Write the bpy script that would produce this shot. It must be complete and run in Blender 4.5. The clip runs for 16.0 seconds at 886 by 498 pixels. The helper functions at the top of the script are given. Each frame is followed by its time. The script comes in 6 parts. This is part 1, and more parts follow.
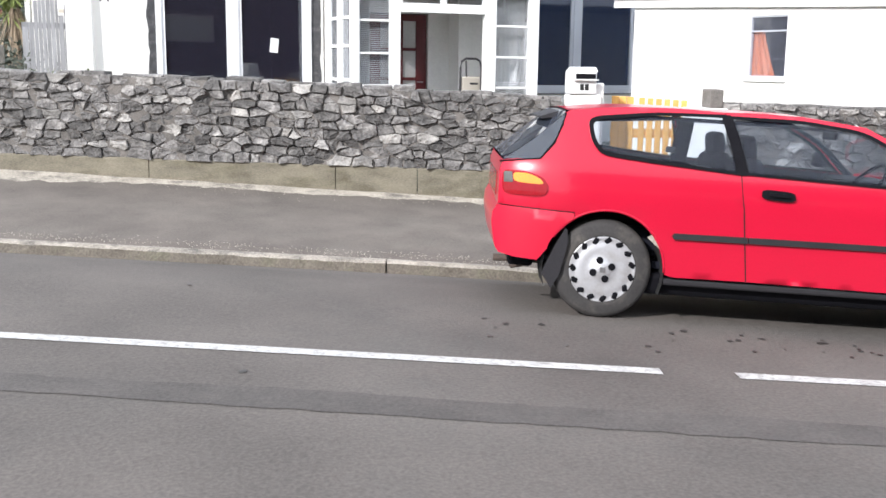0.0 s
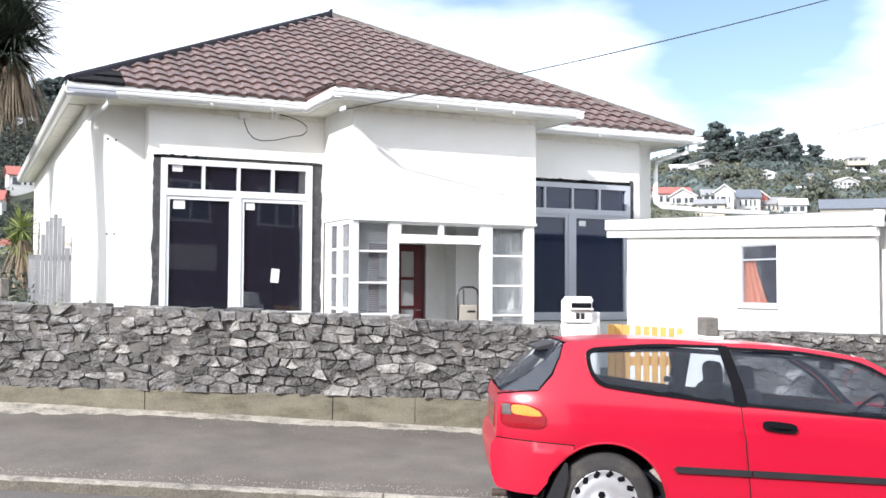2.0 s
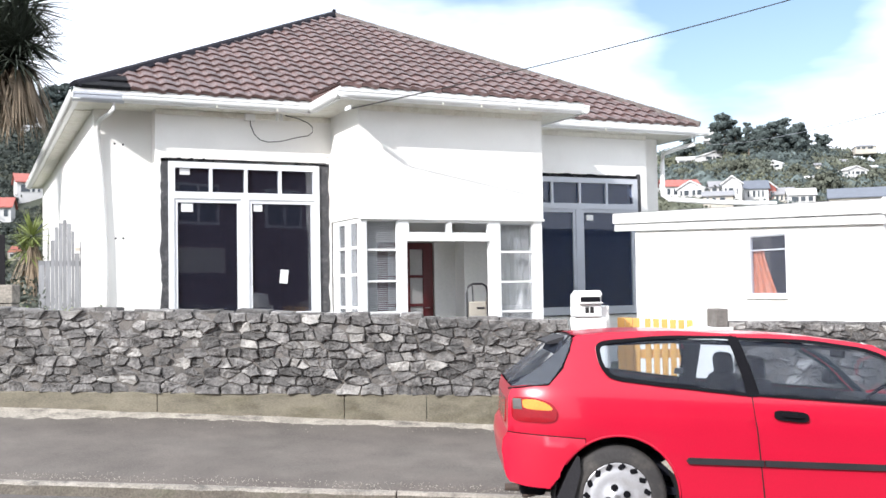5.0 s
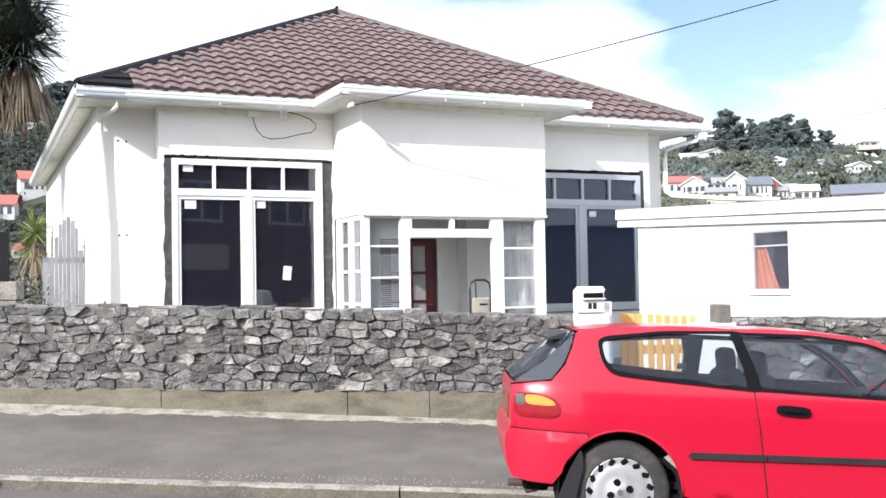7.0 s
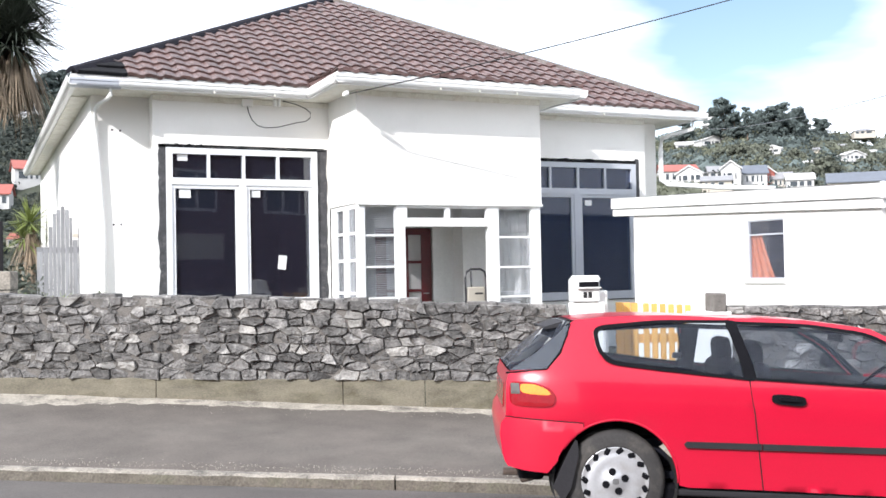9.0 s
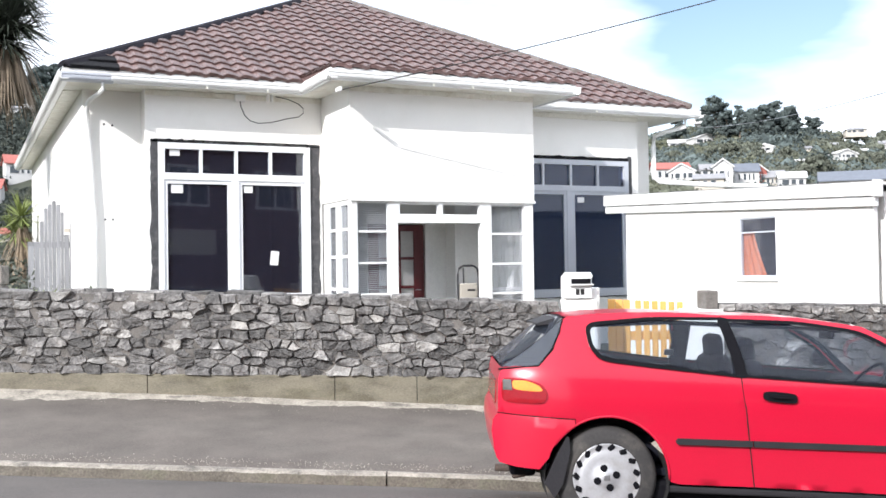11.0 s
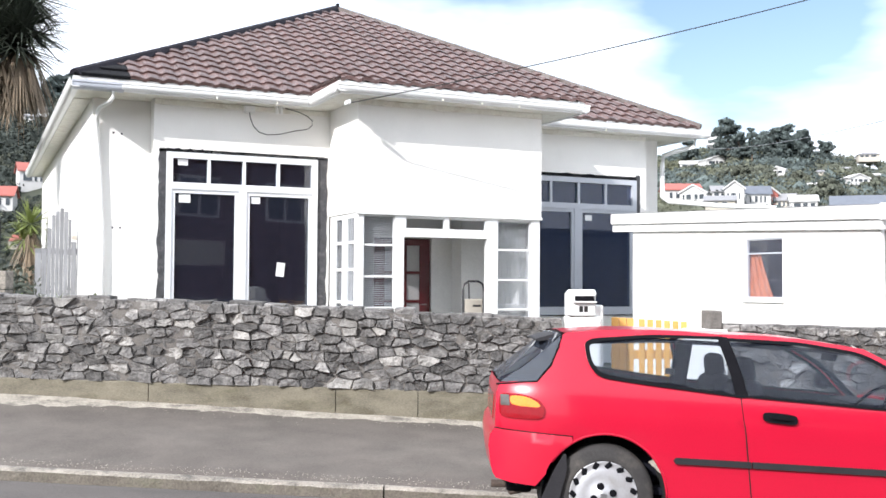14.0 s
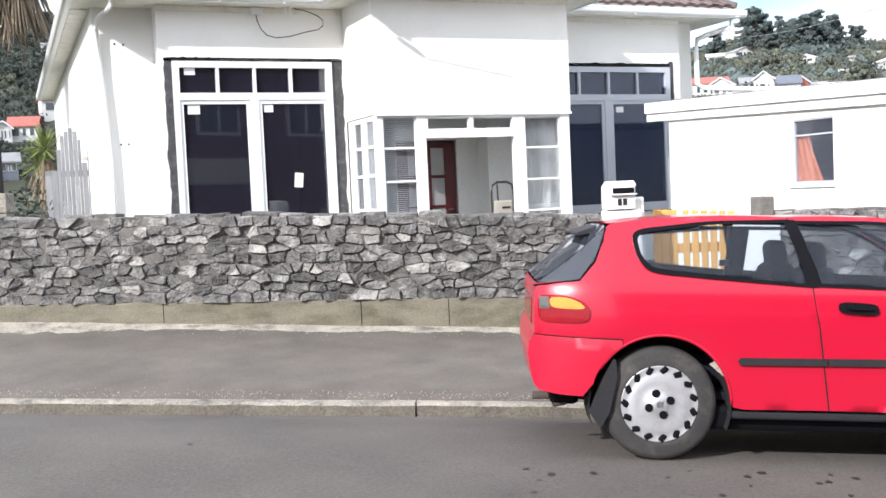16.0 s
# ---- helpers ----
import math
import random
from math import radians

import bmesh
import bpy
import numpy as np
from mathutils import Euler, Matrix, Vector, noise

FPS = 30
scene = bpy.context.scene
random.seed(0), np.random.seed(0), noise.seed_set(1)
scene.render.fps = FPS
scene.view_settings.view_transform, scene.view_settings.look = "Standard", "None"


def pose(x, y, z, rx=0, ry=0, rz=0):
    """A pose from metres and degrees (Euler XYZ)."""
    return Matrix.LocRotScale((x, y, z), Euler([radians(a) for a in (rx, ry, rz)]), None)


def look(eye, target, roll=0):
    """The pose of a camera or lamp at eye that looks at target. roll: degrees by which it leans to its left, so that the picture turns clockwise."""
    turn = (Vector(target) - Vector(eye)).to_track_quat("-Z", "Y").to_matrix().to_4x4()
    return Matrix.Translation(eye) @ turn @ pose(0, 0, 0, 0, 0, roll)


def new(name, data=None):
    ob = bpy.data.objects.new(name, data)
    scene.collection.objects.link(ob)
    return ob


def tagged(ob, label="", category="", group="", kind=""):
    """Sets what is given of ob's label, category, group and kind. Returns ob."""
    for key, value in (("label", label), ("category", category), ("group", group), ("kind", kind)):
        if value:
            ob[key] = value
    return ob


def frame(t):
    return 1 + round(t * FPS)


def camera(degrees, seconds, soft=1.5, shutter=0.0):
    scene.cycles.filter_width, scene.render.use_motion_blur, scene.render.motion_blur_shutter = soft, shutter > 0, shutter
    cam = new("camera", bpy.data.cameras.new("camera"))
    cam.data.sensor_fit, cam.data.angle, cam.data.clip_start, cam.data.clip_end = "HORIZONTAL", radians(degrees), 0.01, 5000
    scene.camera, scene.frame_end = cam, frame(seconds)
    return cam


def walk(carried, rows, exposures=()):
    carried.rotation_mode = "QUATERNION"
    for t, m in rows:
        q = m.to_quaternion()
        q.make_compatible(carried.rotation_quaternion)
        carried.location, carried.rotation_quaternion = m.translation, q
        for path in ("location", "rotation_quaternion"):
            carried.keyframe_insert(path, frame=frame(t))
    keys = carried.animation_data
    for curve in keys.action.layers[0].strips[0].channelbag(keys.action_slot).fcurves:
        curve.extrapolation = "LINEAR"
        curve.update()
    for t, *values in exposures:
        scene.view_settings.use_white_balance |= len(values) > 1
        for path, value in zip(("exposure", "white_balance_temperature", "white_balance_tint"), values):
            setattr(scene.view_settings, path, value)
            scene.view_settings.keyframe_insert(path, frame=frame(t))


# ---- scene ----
cam = camera(46.7, 16.0, soft=1.6)
# seconds, x, y, z, tilt, lean, heading
PATH = [
    (0, 0.000, -0.000, 1.440, 79.81, -0.64, -24.99),
    (0.5, -0.003, -0.004, 1.461, 83.87, -1.07, -25.21),
    (1, 0.002, -0.013, 1.476, 87.42, -1.18, -25.25),
    (1.5, 0.006, -0.017, 1.497, 90.48, -0.95, -25.63),
    (2, 0.005, -0.009, 1.488, 92.28, -0.28, -25.09),
    (2.5, 0.008, -0.013, 1.483, 92.42, 0.33, -25.19),
    (3, 0.006, -0.012, 1.485, 92.25, 0.64, -25.20),
    (3.5, 0.010, -0.012, 1.482, 91.89, 0.84, -24.83),
    (4, 0.009, -0.015, 1.484, 92.08, 0.86, -24.64),
    (6.5, -0.003, -0.032, 1.474, 92.16, 1.07, -24.45),
    (7, -0.002, -0.037, 1.475, 91.98, 1.02, -24.40),
    (7.5, 0.005, -0.039, 1.476, 91.80, 1.03, -24.54),
    (8, 0.007, -0.035, 1.474, 91.60, 1.06, -24.79),
    (8.5, 0.010, -0.025, 1.477, 91.43, 1.13, -24.63),
    (11, 0.011, -0.015, 1.473, 91.17, 0.86, -25.07),
    (11.5, 0.011, -0.016, 1.471, 91.01, 0.77, -25.29),
    (12, 0.010, -0.009, 1.471, 90.90, 0.70, -25.39),
    (12.5, 0.020, -0.001, 1.472, 90.94, 0.66, -25.30),
    (13, 0.033, 0.017, 1.469, 91.93, -0.02, -25.15),
    (13.5, 0.063, -0.013, 1.452, 92.27, -0.09, -24.96),
    (14, 0.068, -0.020, 1.454, 92.08, -0.35, -24.56),
    (14.5, 0.084, -0.022, 1.436, 91.03, -0.45, -23.07),
    (15, 0.125, 0.083, 1.420, 88.53, 0.24, -21.69),
    (15.5, 0.196, 0.303, 1.379, 88.40, 3.00, -24.03),
    (16, 0.365, 0.603, 1.371, 87.04, 2.58, -22.99),
]
walk(cam, [(t, pose(x, y, z, rx, ry, rz)) for t, x, y, z, rx, ry, rz in PATH])

# ---- light ----
SUN = Vector((2.05, 1.0, -1.36)).normalized()  # the way the sunlight travels
world = bpy.data.worlds.new("sky")
scene.world = world
world.use_nodes = True
wn, wl = world.node_tree.nodes, world.node_tree.links
bg = wn["Background"]
sky = wn.new("ShaderNodeTexSky")
sky.sky_type, sky.sun_disc = "NISHITA", False
sky.sun_elevation = math.asin(-SUN.z)
sky.sun_rotation = math.atan2(-SUN.x, -SUN.y)
coord = wn.new("ShaderNodeTexCoord")
squash = wn.new("ShaderNodeMapping")
squash.inputs["Scale"].default_value = (1.0, 1.0, 3.2)
squash.inputs["Location"].default_value = (0.35, 0.1, 0.0)
clouds = wn.new("ShaderNodeTexNoise")
clouds.inputs["Scale"].default_value, clouds.inputs["Detail"].default_value, clouds.inputs["Roughness"].default_value = 1.7, 6, 0.5
ramp = wn.new("ShaderNodeValToRGB")
ramp.color_ramp.elements[0].position, ramp.color_ramp.elements[1].position = 0.31, 0.47
cloud_mix = wn.new("ShaderNodeMix")
cloud_mix.data_type = "RGBA"
cloud_mix.inputs[7].default_value = (9.2, 9.8, 10.9, 1)
wl.new(coord.outputs["Generated"], squash.inputs["Vector"])
wl.new(squash.outputs[0], clouds.inputs["Vector"])
# a clearing in the cloud over the hills
clear = wn.new("ShaderNodeVectorMath")
clear.operation = "DISTANCE"
clear.inputs[1].default_value = (0.646, 0.712, 0.276)
reach = wn.new("ShaderNodeMapRange")
reach.inputs[1].default_value, reach.inputs[2].default_value, reach.inputs[3].default_value, reach.inputs[4].default_value = 0.0, 0.17, -0.25, 0.03
thin = wn.new("ShaderNodeMath")
thin.operation = "ADD"
wl.new(coord.outputs["Generated"], clear.inputs[0])
wl.new(clear.outputs["Value"], reach.inputs[0])
wl.new(reach.outputs[0], thin.inputs[1])
wl.new(clouds.outputs[0], thin.inputs[0])
wl.new(thin.outputs[0], ramp.inputs[0])
wl.new(ramp.outputs[0], cloud_mix.inputs[0])
wl.new(sky.outputs[0], cloud_mix.inputs[6])
wl.new(cloud_mix.outputs[2], bg.inputs[0])
bg.inputs[1].default_value = 0.15
sun = new("sun", bpy.data.lights.new("sun", "SUN"))
sun.data.energy, sun.data.angle, sun.data.color = 4.6, radians(0.6), (1.0, 0.97, 0.958)
sun.matrix_world = look((-20, -10, 20), Vector((-20, -10, 20)) + SUN)
scene.view_settings.exposure = 0.38

# ---- materials ----
def mat(name, color, rough=0.7, vary=0.25, scale=3.0, fine=60.0, bump=0.15, metal=0.0, per_piece=0.0, dirt=None, dirt_amount=0.0, dirt_scale=1.2, coat=0.0, gloss=0.5, island=0.0, stretch=(1, 1, 1), bump_size=0.01):
    """A surface with variation at two scales, fine relief, and stains of a second colour."""
    m = bpy.data.materials.new(name)
    m.use_nodes = True
    nt, links = m.node_tree.nodes, m.node_tree.links
    b = nt["Principled BSDF"]
    tc = nt.new("ShaderNodeTexCoord")
    mp = nt.new("ShaderNodeMapping")
    mp.inputs["Scale"].default_value = stretch
    links.new(tc.outputs["Object"], mp.inputs[0])
    geo_vec = mp.outputs[0]
    n1, n2 = nt.new("ShaderNodeTexNoise"), nt.new("ShaderNodeTexNoise")
    for n_, sc in ((n1, scale), (n2, fine)):
        n_.inputs["Scale"].default_value, n_.inputs["Detail"].default_value = sc, 5
        links.new(geo_vec, n_.inputs["Vector"])
    add = nt.new("ShaderNodeMath")
    add.operation = "ADD"
    links.new(n1.outputs[0], add.inputs[0])
    links.new(n2.outputs[0], add.inputs[1])
    mr = nt.new("ShaderNodeMapRange")
    mr.inputs[1].default_value, mr.inputs[2].default_value = 0.65, 1.35
    mr.inputs[3].default_value, mr.inputs[4].default_value = 1 - vary, 1 + vary
    links.new(add.outputs[0], mr.inputs[0])
    value = mr.outputs[0]
    if per_piece:
        oi = nt.new("ShaderNodeObjectInfo")
        pr = nt.new("ShaderNodeMapRange")
        pr.inputs[3].default_value, pr.inputs[4].default_value = 1 - per_piece, 1 + per_piece
        links.new(oi.outputs["Random"], pr.inputs[0])
        mul = nt.new("ShaderNodeMath")
        mul.operation = "MULTIPLY"
        links.new(value, mul.inputs[0])
        links.new(pr.outputs[0], mul.inputs[1])
        value = mul.outputs[0]
    if island:
        gi = nt.new("ShaderNodeNewGeometry")
        ir = nt.new("ShaderNodeMapRange")
        ir.inputs[3].default_value, ir.inputs[4].default_value = 1 - island, 1 + island
        links.new(gi.outputs["Random Per Island"], ir.inputs[0])
        im = nt.new("ShaderNodeMath")
        im.operation = "MULTIPLY"
        links.new(value, im.inputs[0])
        links.new(ir.outputs[0], im.inputs[1])
        value = im.outputs[0]
    base = nt.new("ShaderNodeRGB")
    base.outputs[0].default_value = (*color, 1)
    out = base.outputs[0]
    if dirt:
        n3 = nt.new("ShaderNodeTexNoise")
        n3.inputs["Scale"].default_value, n3.inputs["Detail"].default_value, n3.inputs["Roughness"].default_value = dirt_scale, 8, 0.65
        links.new(geo_vec, n3.inputs["Vector"])
        dr = nt.new("ShaderNodeMapRange")
        dr.inputs[1].default_value, dr.inputs[2].default_value = 0.5, 0.68
        dr.inputs[4].default_value = dirt_amount
        links.new(n3.outputs[0], dr.inputs[0])
        mx = nt.new("ShaderNodeMix")
        mx.data_type = "RGBA"
        mx.inputs[7].default_value = (*dirt, 1)
        links.new(dr.outputs[0], mx.inputs[0])
        links.new(out, mx.inputs[6])
        out = mx.outputs[2]
    vm = nt.new("ShaderNodeVectorMath")
    vm.operation = "SCALE"
    links.new(out, vm.inputs[0])
    links.new(value, vm.inputs["Scale"])
    links.new(vm.outputs[0], b.inputs["Base Color"])
    b.inputs["Roughness"].default_value, b.inputs["Metallic"].default_value = rough, metal
    b.inputs["Coat Weight"].default_value, b.inputs["Specular IOR Level"].default_value = coat, gloss
    if bump:
        bp = nt.new("ShaderNodeBump")
        bp.inputs["Strength"].default_value, bp.inputs["Distance"].default_value = bump, bump_size
        links.new(add.outputs[0], bp.inputs["Height"])
        links.new(bp.outputs[0], b.inputs["Normal"])
    return m


def sheer(name, color, open_):
    """Thin cloth: part open weave, part lit through, part white."""
    m = bpy.data.materials.new(name)
    m.use_nodes = True
    nt, links = m.node_tree.nodes, m.node_tree.links
    nt.remove(nt["Principled BSDF"])
    df, tl_, tr = nt.new("ShaderNodeBsdfDiffuse"), nt.new("ShaderNodeBsdfTranslucent"), nt.new("ShaderNodeBsdfTransparent")
    a, b = nt.new("ShaderNodeMixShader"), nt.new("ShaderNodeMixShader")
    tc, mp, wv, rg = nt.new("ShaderNodeTexCoord"), nt.new("ShaderNodeMapping"), nt.new("ShaderNodeTexNoise"), nt.new("ShaderNodeMapRange")
    mp.inputs["Scale"].default_value = (14, 14, 0.4)
    rg.inputs[3].default_value, rg.inputs[4].default_value = open_ - 0.2, open_ + 0.2
    links.new(tc.outputs["Object"], mp.inputs[0])
    links.new(mp.outputs[0], wv.inputs["Vector"])
    links.new(wv.outputs[0], rg.inputs[0])
    links.new(rg.outputs[0], b.inputs[0])
    df.inputs[0].default_value = tl_.inputs[0].default_value = (*color, 1)
    a.inputs[0].default_value = 0.5
    links.new(df.outputs[0], a.inputs[1])
    links.new(tl_.outputs[0], a.inputs[2])
    links.new(a.outputs[0], b.inputs[1])
    links.new(tr.outputs[0], b.inputs[2])
    links.new(b.outputs[0], nt["Material Output"].inputs[0])
    return m


def glass(name, tint, clear, rough=0.02, mirror=0.045, glare=0.0, glare_color=(0.5, 0.54, 0.62)):
    """A pane: part clear, part mirror-like dark body, plus a painted reflection haze."""
    m = bpy.data.materials.new(name)
    m.use_nodes = True
    nt, links = m.node_tree.nodes, m.node_tree.links
    b = nt["Principled BSDF"]
    nt.remove(b)
    out = nt["Material Output"]
    tr, gl, mx = nt.new("ShaderNodeBsdfTransparent"), nt.new("ShaderNodeBsdfGlossy"), nt.new("ShaderNodeMixShader")
    tr.inputs[0].default_value = (*[c * clear for c in tint], 1)
    gl.inputs["Roughness"].default_value = rough
    lw, pw, rng_ = nt.new("ShaderNodeLayerWeight"), nt.new("ShaderNodeMath"), nt.new("ShaderNodeMapRange")
    lw.inputs[0].default_value = 0.5
    pw.operation = "POWER"
    pw.inputs[1].default_value = 5.0
    rng_.inputs[3].default_value, rng_.inputs[4].default_value = mirror, 1.0
    links.new(lw.outputs["Facing"], pw.inputs[0])
    links.new(pw.outputs[0], rng_.inputs[0])
    links.new(rng_.outputs[0], mx.inputs[0])
    links.new(tr.outputs[0], mx.inputs[1])
    links.new(gl.outputs[0], mx.inputs[2])
    last = mx.outputs[0]
    # flat diffuse share that stands in for reflected sky and haze
    if glare:
        df, dm = nt.new("ShaderNodeBsdfDiffuse"), nt.new("ShaderNodeMixShader")
        df.inputs[0].default_value = (*glare_color, 1)
        dm.inputs[0].default_value = glare
        links.new(last, dm.inputs[1])
        links.new(df.outputs[0], dm.inputs[2])
        last = dm.outputs[0]
    links.new(last, out.inputs[0])
    return m


M = {
    "asphalt": mat("asphalt", (0.088, 0.077, 0.070), 0.85, 0.42, 0.9, 60, 0.7, dirt=(0.062, 0.058, 0.054), dirt_amount=0.7, dirt_scale=0.7, bump_size=0.006),
    "patch": mat("resealed asphalt", (0.066, 0.059, 0.055), 0.88, 0.4, 2.5, 60, 0.7, dirt=(0.080, 0.071, 0.065), dirt_amount=0.7, dirt_scale=6, bump_size=0.006),
    "path_asphalt": mat("path asphalt", (0.106, 0.091, 0.080), 0.9, 0.32, 2.6, 70, 0.6, dirt=(0.14, 0.128, 0.112), dirt_amount=0.4, dirt_scale=1.0, bump_size=0.005),
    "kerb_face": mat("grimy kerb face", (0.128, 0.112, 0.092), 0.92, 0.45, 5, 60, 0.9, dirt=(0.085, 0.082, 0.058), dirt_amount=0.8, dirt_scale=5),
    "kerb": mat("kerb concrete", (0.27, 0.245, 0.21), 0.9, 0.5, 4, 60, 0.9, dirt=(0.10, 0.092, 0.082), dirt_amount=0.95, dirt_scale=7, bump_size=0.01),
    "concrete": mat("old concrete", (0.165, 0.148, 0.112), 0.92, 0.35, 3, 50, 0.5, dirt=(0.095, 0.085, 0.055), dirt_amount=0.9, dirt_scale=2.2, stretch=(1, 1, 2.5)),
    "pale_concrete": mat("pale concrete", (0.33, 0.30, 0.255), 0.92, 0.4, 5, 45, 0.6, dirt=(0.125, 0.113, 0.10), dirt_amount=0.95, dirt_scale=7),
    "mortar": mat("mortar", (0.150, 0.138, 0.127), 0.95, 0.4, 6, 70, 0.9, dirt=(0.07, 0.066, 0.062), dirt_amount=0.7, dirt_scale=5),
    "stone": mat("greywacke", (0.132, 0.126, 0.122), 0.8, 0.6, 9, 45, 1.0, per_piece=0.42, dirt=(0.27, 0.26, 0.245), dirt_amount=0.55, dirt_scale=9, bump_size=0.02),
    "stone_pale": mat("pale greywacke", (0.29, 0.278, 0.262), 0.8, 0.45, 9, 45, 0.9, per_piece=0.3, dirt=(0.13, 0.13, 0.13), dirt_amount=0.7, dirt_scale=8, bump_size=0.02),
    "stucco": mat("white painted stucco", (0.84, 0.825, 0.795), 0.75, 0.035, 1.1, 120, 0.12, dirt=(0.70, 0.69, 0.65), dirt_amount=0.35, dirt_scale=0.9, bump_size=0.004),
    "white_paint": mat("white gloss paint", (0.80, 0.80, 0.79), 0.4, 0.05, 3, 50, 0.06),
    "upvc": mat("white window frame", (0.78, 0.79, 0.81), 0.35, 0.03, 2, 40, 0.02),
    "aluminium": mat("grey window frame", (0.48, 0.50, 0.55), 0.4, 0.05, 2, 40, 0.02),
    "soffit": mat("soffit boards", (0.80, 0.78, 0.71), 0.7, 0.1, 4, 40, 0.1, dirt=(0.48, 0.43, 0.35), dirt_amount=0.6, dirt_scale=4),
    "black_edge": mat("bitumen flashing", (0.014, 0.014, 0.016), 0.8, 0.4, 10, 60, 0.4, gloss=0.1),
    "raw_plaster": mat("raw grey plaster", (0.06, 0.06, 0.065), 0.9, 0.4, 12, 60, 0.8, dirt=(0.30, 0.29, 0.28), dirt_amount=0.22, dirt_scale=14),
    "tile": mat("brown concrete tile", (0.108, 0.062, 0.056), 0.34, 0.3, 5, 70, 0.5, per_piece=0.22, dirt=(0.19, 0.145, 0.135), dirt_amount=0.6, dirt_scale=5.5, gloss=0.5),
    "tile_upper": mat("brown concrete tile high on the roof", (0.108, 0.062, 0.056), 0.34, 0.3, 5, 70, 0.5, island=0.22, dirt=(0.19, 0.145, 0.135), dirt_amount=0.6, dirt_scale=5.5, gloss=0.5),
    "hip": mat("dark hip capping", (0.018, 0.017, 0.023), 0.8, 0.35, 6, 60, 0.5, gloss=0.15),
    "hip_grey": mat("weathered hip capping", (0.10, 0.08, 0.072), 0.7, 0.35, 6, 60, 0.5, dirt=(0.28, 0.26, 0.25), dirt_amount=0.5, dirt_scale=7),
    "pane": glass("window glass", (0.90, 0.92, 0.95), 0.95),
    # the bluish share in the next five panes is reflection put in as colour
    "coated_pane": glass("coated double glazing", (0.62, 0.66, 0.74), 0.85, mirror=0.085, glare=0.019, glare_color=(0.40, 0.42, 0.66)),
    "glare_pane": glass("double glazing with painted glare", (0.50, 0.56, 0.74), 0.8, mirror=0.05, glare=0.058, glare_color=(0.24, 0.32, 0.56)),
    "rear_pane": glass("tailgate glass", (0.45, 0.52, 0.64), 0.8, mirror=0.12, glare=0.05, glare_color=(0.35, 0.42, 0.58)),
    "garage_pane": glass("garage glass", (0.90, 0.92, 0.96), 0.94, mirror=0.06, glare=0.07, glare_color=(0.36, 0.38, 0.48)),
    "car_glass": glass("car glass", (0.80, 0.85, 0.90), 0.92, mirror=0.04, glare=0.022, glare_color=(0.28, 0.36, 0.62)),
    # unlit interiors: the dimness is in the colour itself
    "dark_room": mat("dim room colour", (0.11, 0.105, 0.115), 0.9, 0.2, 2, 20, 0),
    "room": mat("pale room plaster", (0.86, 0.85, 0.83), 0.8, 0.06, 2, 30, 0.05),
    "red_door": mat("maroon door paint", (0.10, 0.012, 0.016), 0.4, 0.15, 4, 40, 0.05),
    "blind": mat("grey blind", (0.5, 0.5, 0.5), 0.6, 0.1, 3, 40, 0),
    "curtain": mat("orange curtain", (0.55, 0.17, 0.07), 0.85, 0.15, 6, 60, 0.1),
    "net": sheer("pale net curtain", (0.90, 0.90, 0.90), 0.72),
    "paper": mat("white label paper", (0.8, 0.8, 0.8), 0.7, 0.03, 5, 50, 0),
    "black_plastic": mat("black plastic", (0.006, 0.006, 0.008), 0.6, 0.2, 10, 80, 0.1, gloss=0.08),
    "trim_plastic": mat("faded black plastic", (0.022, 0.021, 0.024), 0.6, 0.2, 10, 80, 0.1, gloss=0.25),
    "rubber": mat("tyre rubber", (0.032, 0.030, 0.030), 0.8, 0.25, 8, 60, 0.2, dirt=(0.09, 0.08, 0.07), dirt_amount=0.6, dirt_scale=6),
    # near-black for gaps: the wheel arch shade is put into the colour
    "pitch": mat("unlit gap black", (0.006, 0.006, 0.006), 0.9, 0.2, 8, 60, 0.1),
    "silver": mat("silver wheel paint", (0.52, 0.52, 0.54), 0.38, 0.08, 6, 60, 0.03, metal=0.55, dirt=(0.3, 0.27, 0.24), dirt_amount=0.4, dirt_scale=9),
    "car_red": mat("red car paint", (0.45, 0.006, 0.029), 0.28, 0.05, 2, 90, 0.0, coat=0.35, gloss=0.35),
    "amber": mat("amber lens", (0.85, 0.24, 0.015), 0.12, 0.1, 30, 90, 0.1, coat=0.8),
    "red_lens": mat("red lens", (0.24, 0.002, 0.008), 0.15, 0.1, 30, 90, 0.1, coat=0.25, gloss=0.3),
    "clear_lens": mat("clear lens", (0.08, 0.07, 0.065), 0.2, 0.1, 30, 90, 0.1, coat=0.8),
    "seat": mat("grey seat cloth", (0.014, 0.015, 0.022), 0.9, 0.2, 12, 90, 0.2, gloss=0.1),
    "rust": mat("rusty steel", (0.055, 0.038, 0.030), 0.8, 0.4, 20, 80, 0.4),
    "chrome": mat("grey metal", (0.4, 0.4, 0.41), 0.35, 0.1, 6, 60, 0.05, metal=0.9),
    "road_paint": mat("worn road paint", (0.42, 0.415, 0.405), 0.8, 0.3, 12, 60, 0.4, dirt=(0.15, 0.14, 0.13), dirt_amount=0.85, dirt_scale=32),
    "oil": mat("dried oil", (0.035, 0.032, 0.03), 0.5, 0.2, 20, 60, 0.1),
    "yellow_wood": mat("fresh yellow pine", (0.66, 0.36, 0.10), 0.65, 0.15, 3, 50, 0.15, per_piece=0.12, stretch=(6, 6, 1)),
    "grey_wood": mat("weathered grey timber", (0.26, 0.265, 0.28), 0.85, 0.25, 2.5, 40, 0.4, per_piece=0.15, stretch=(8, 8, 0.8), dirt=(0.12, 0.12, 0.13), dirt_amount=0.5, dirt_scale=4),
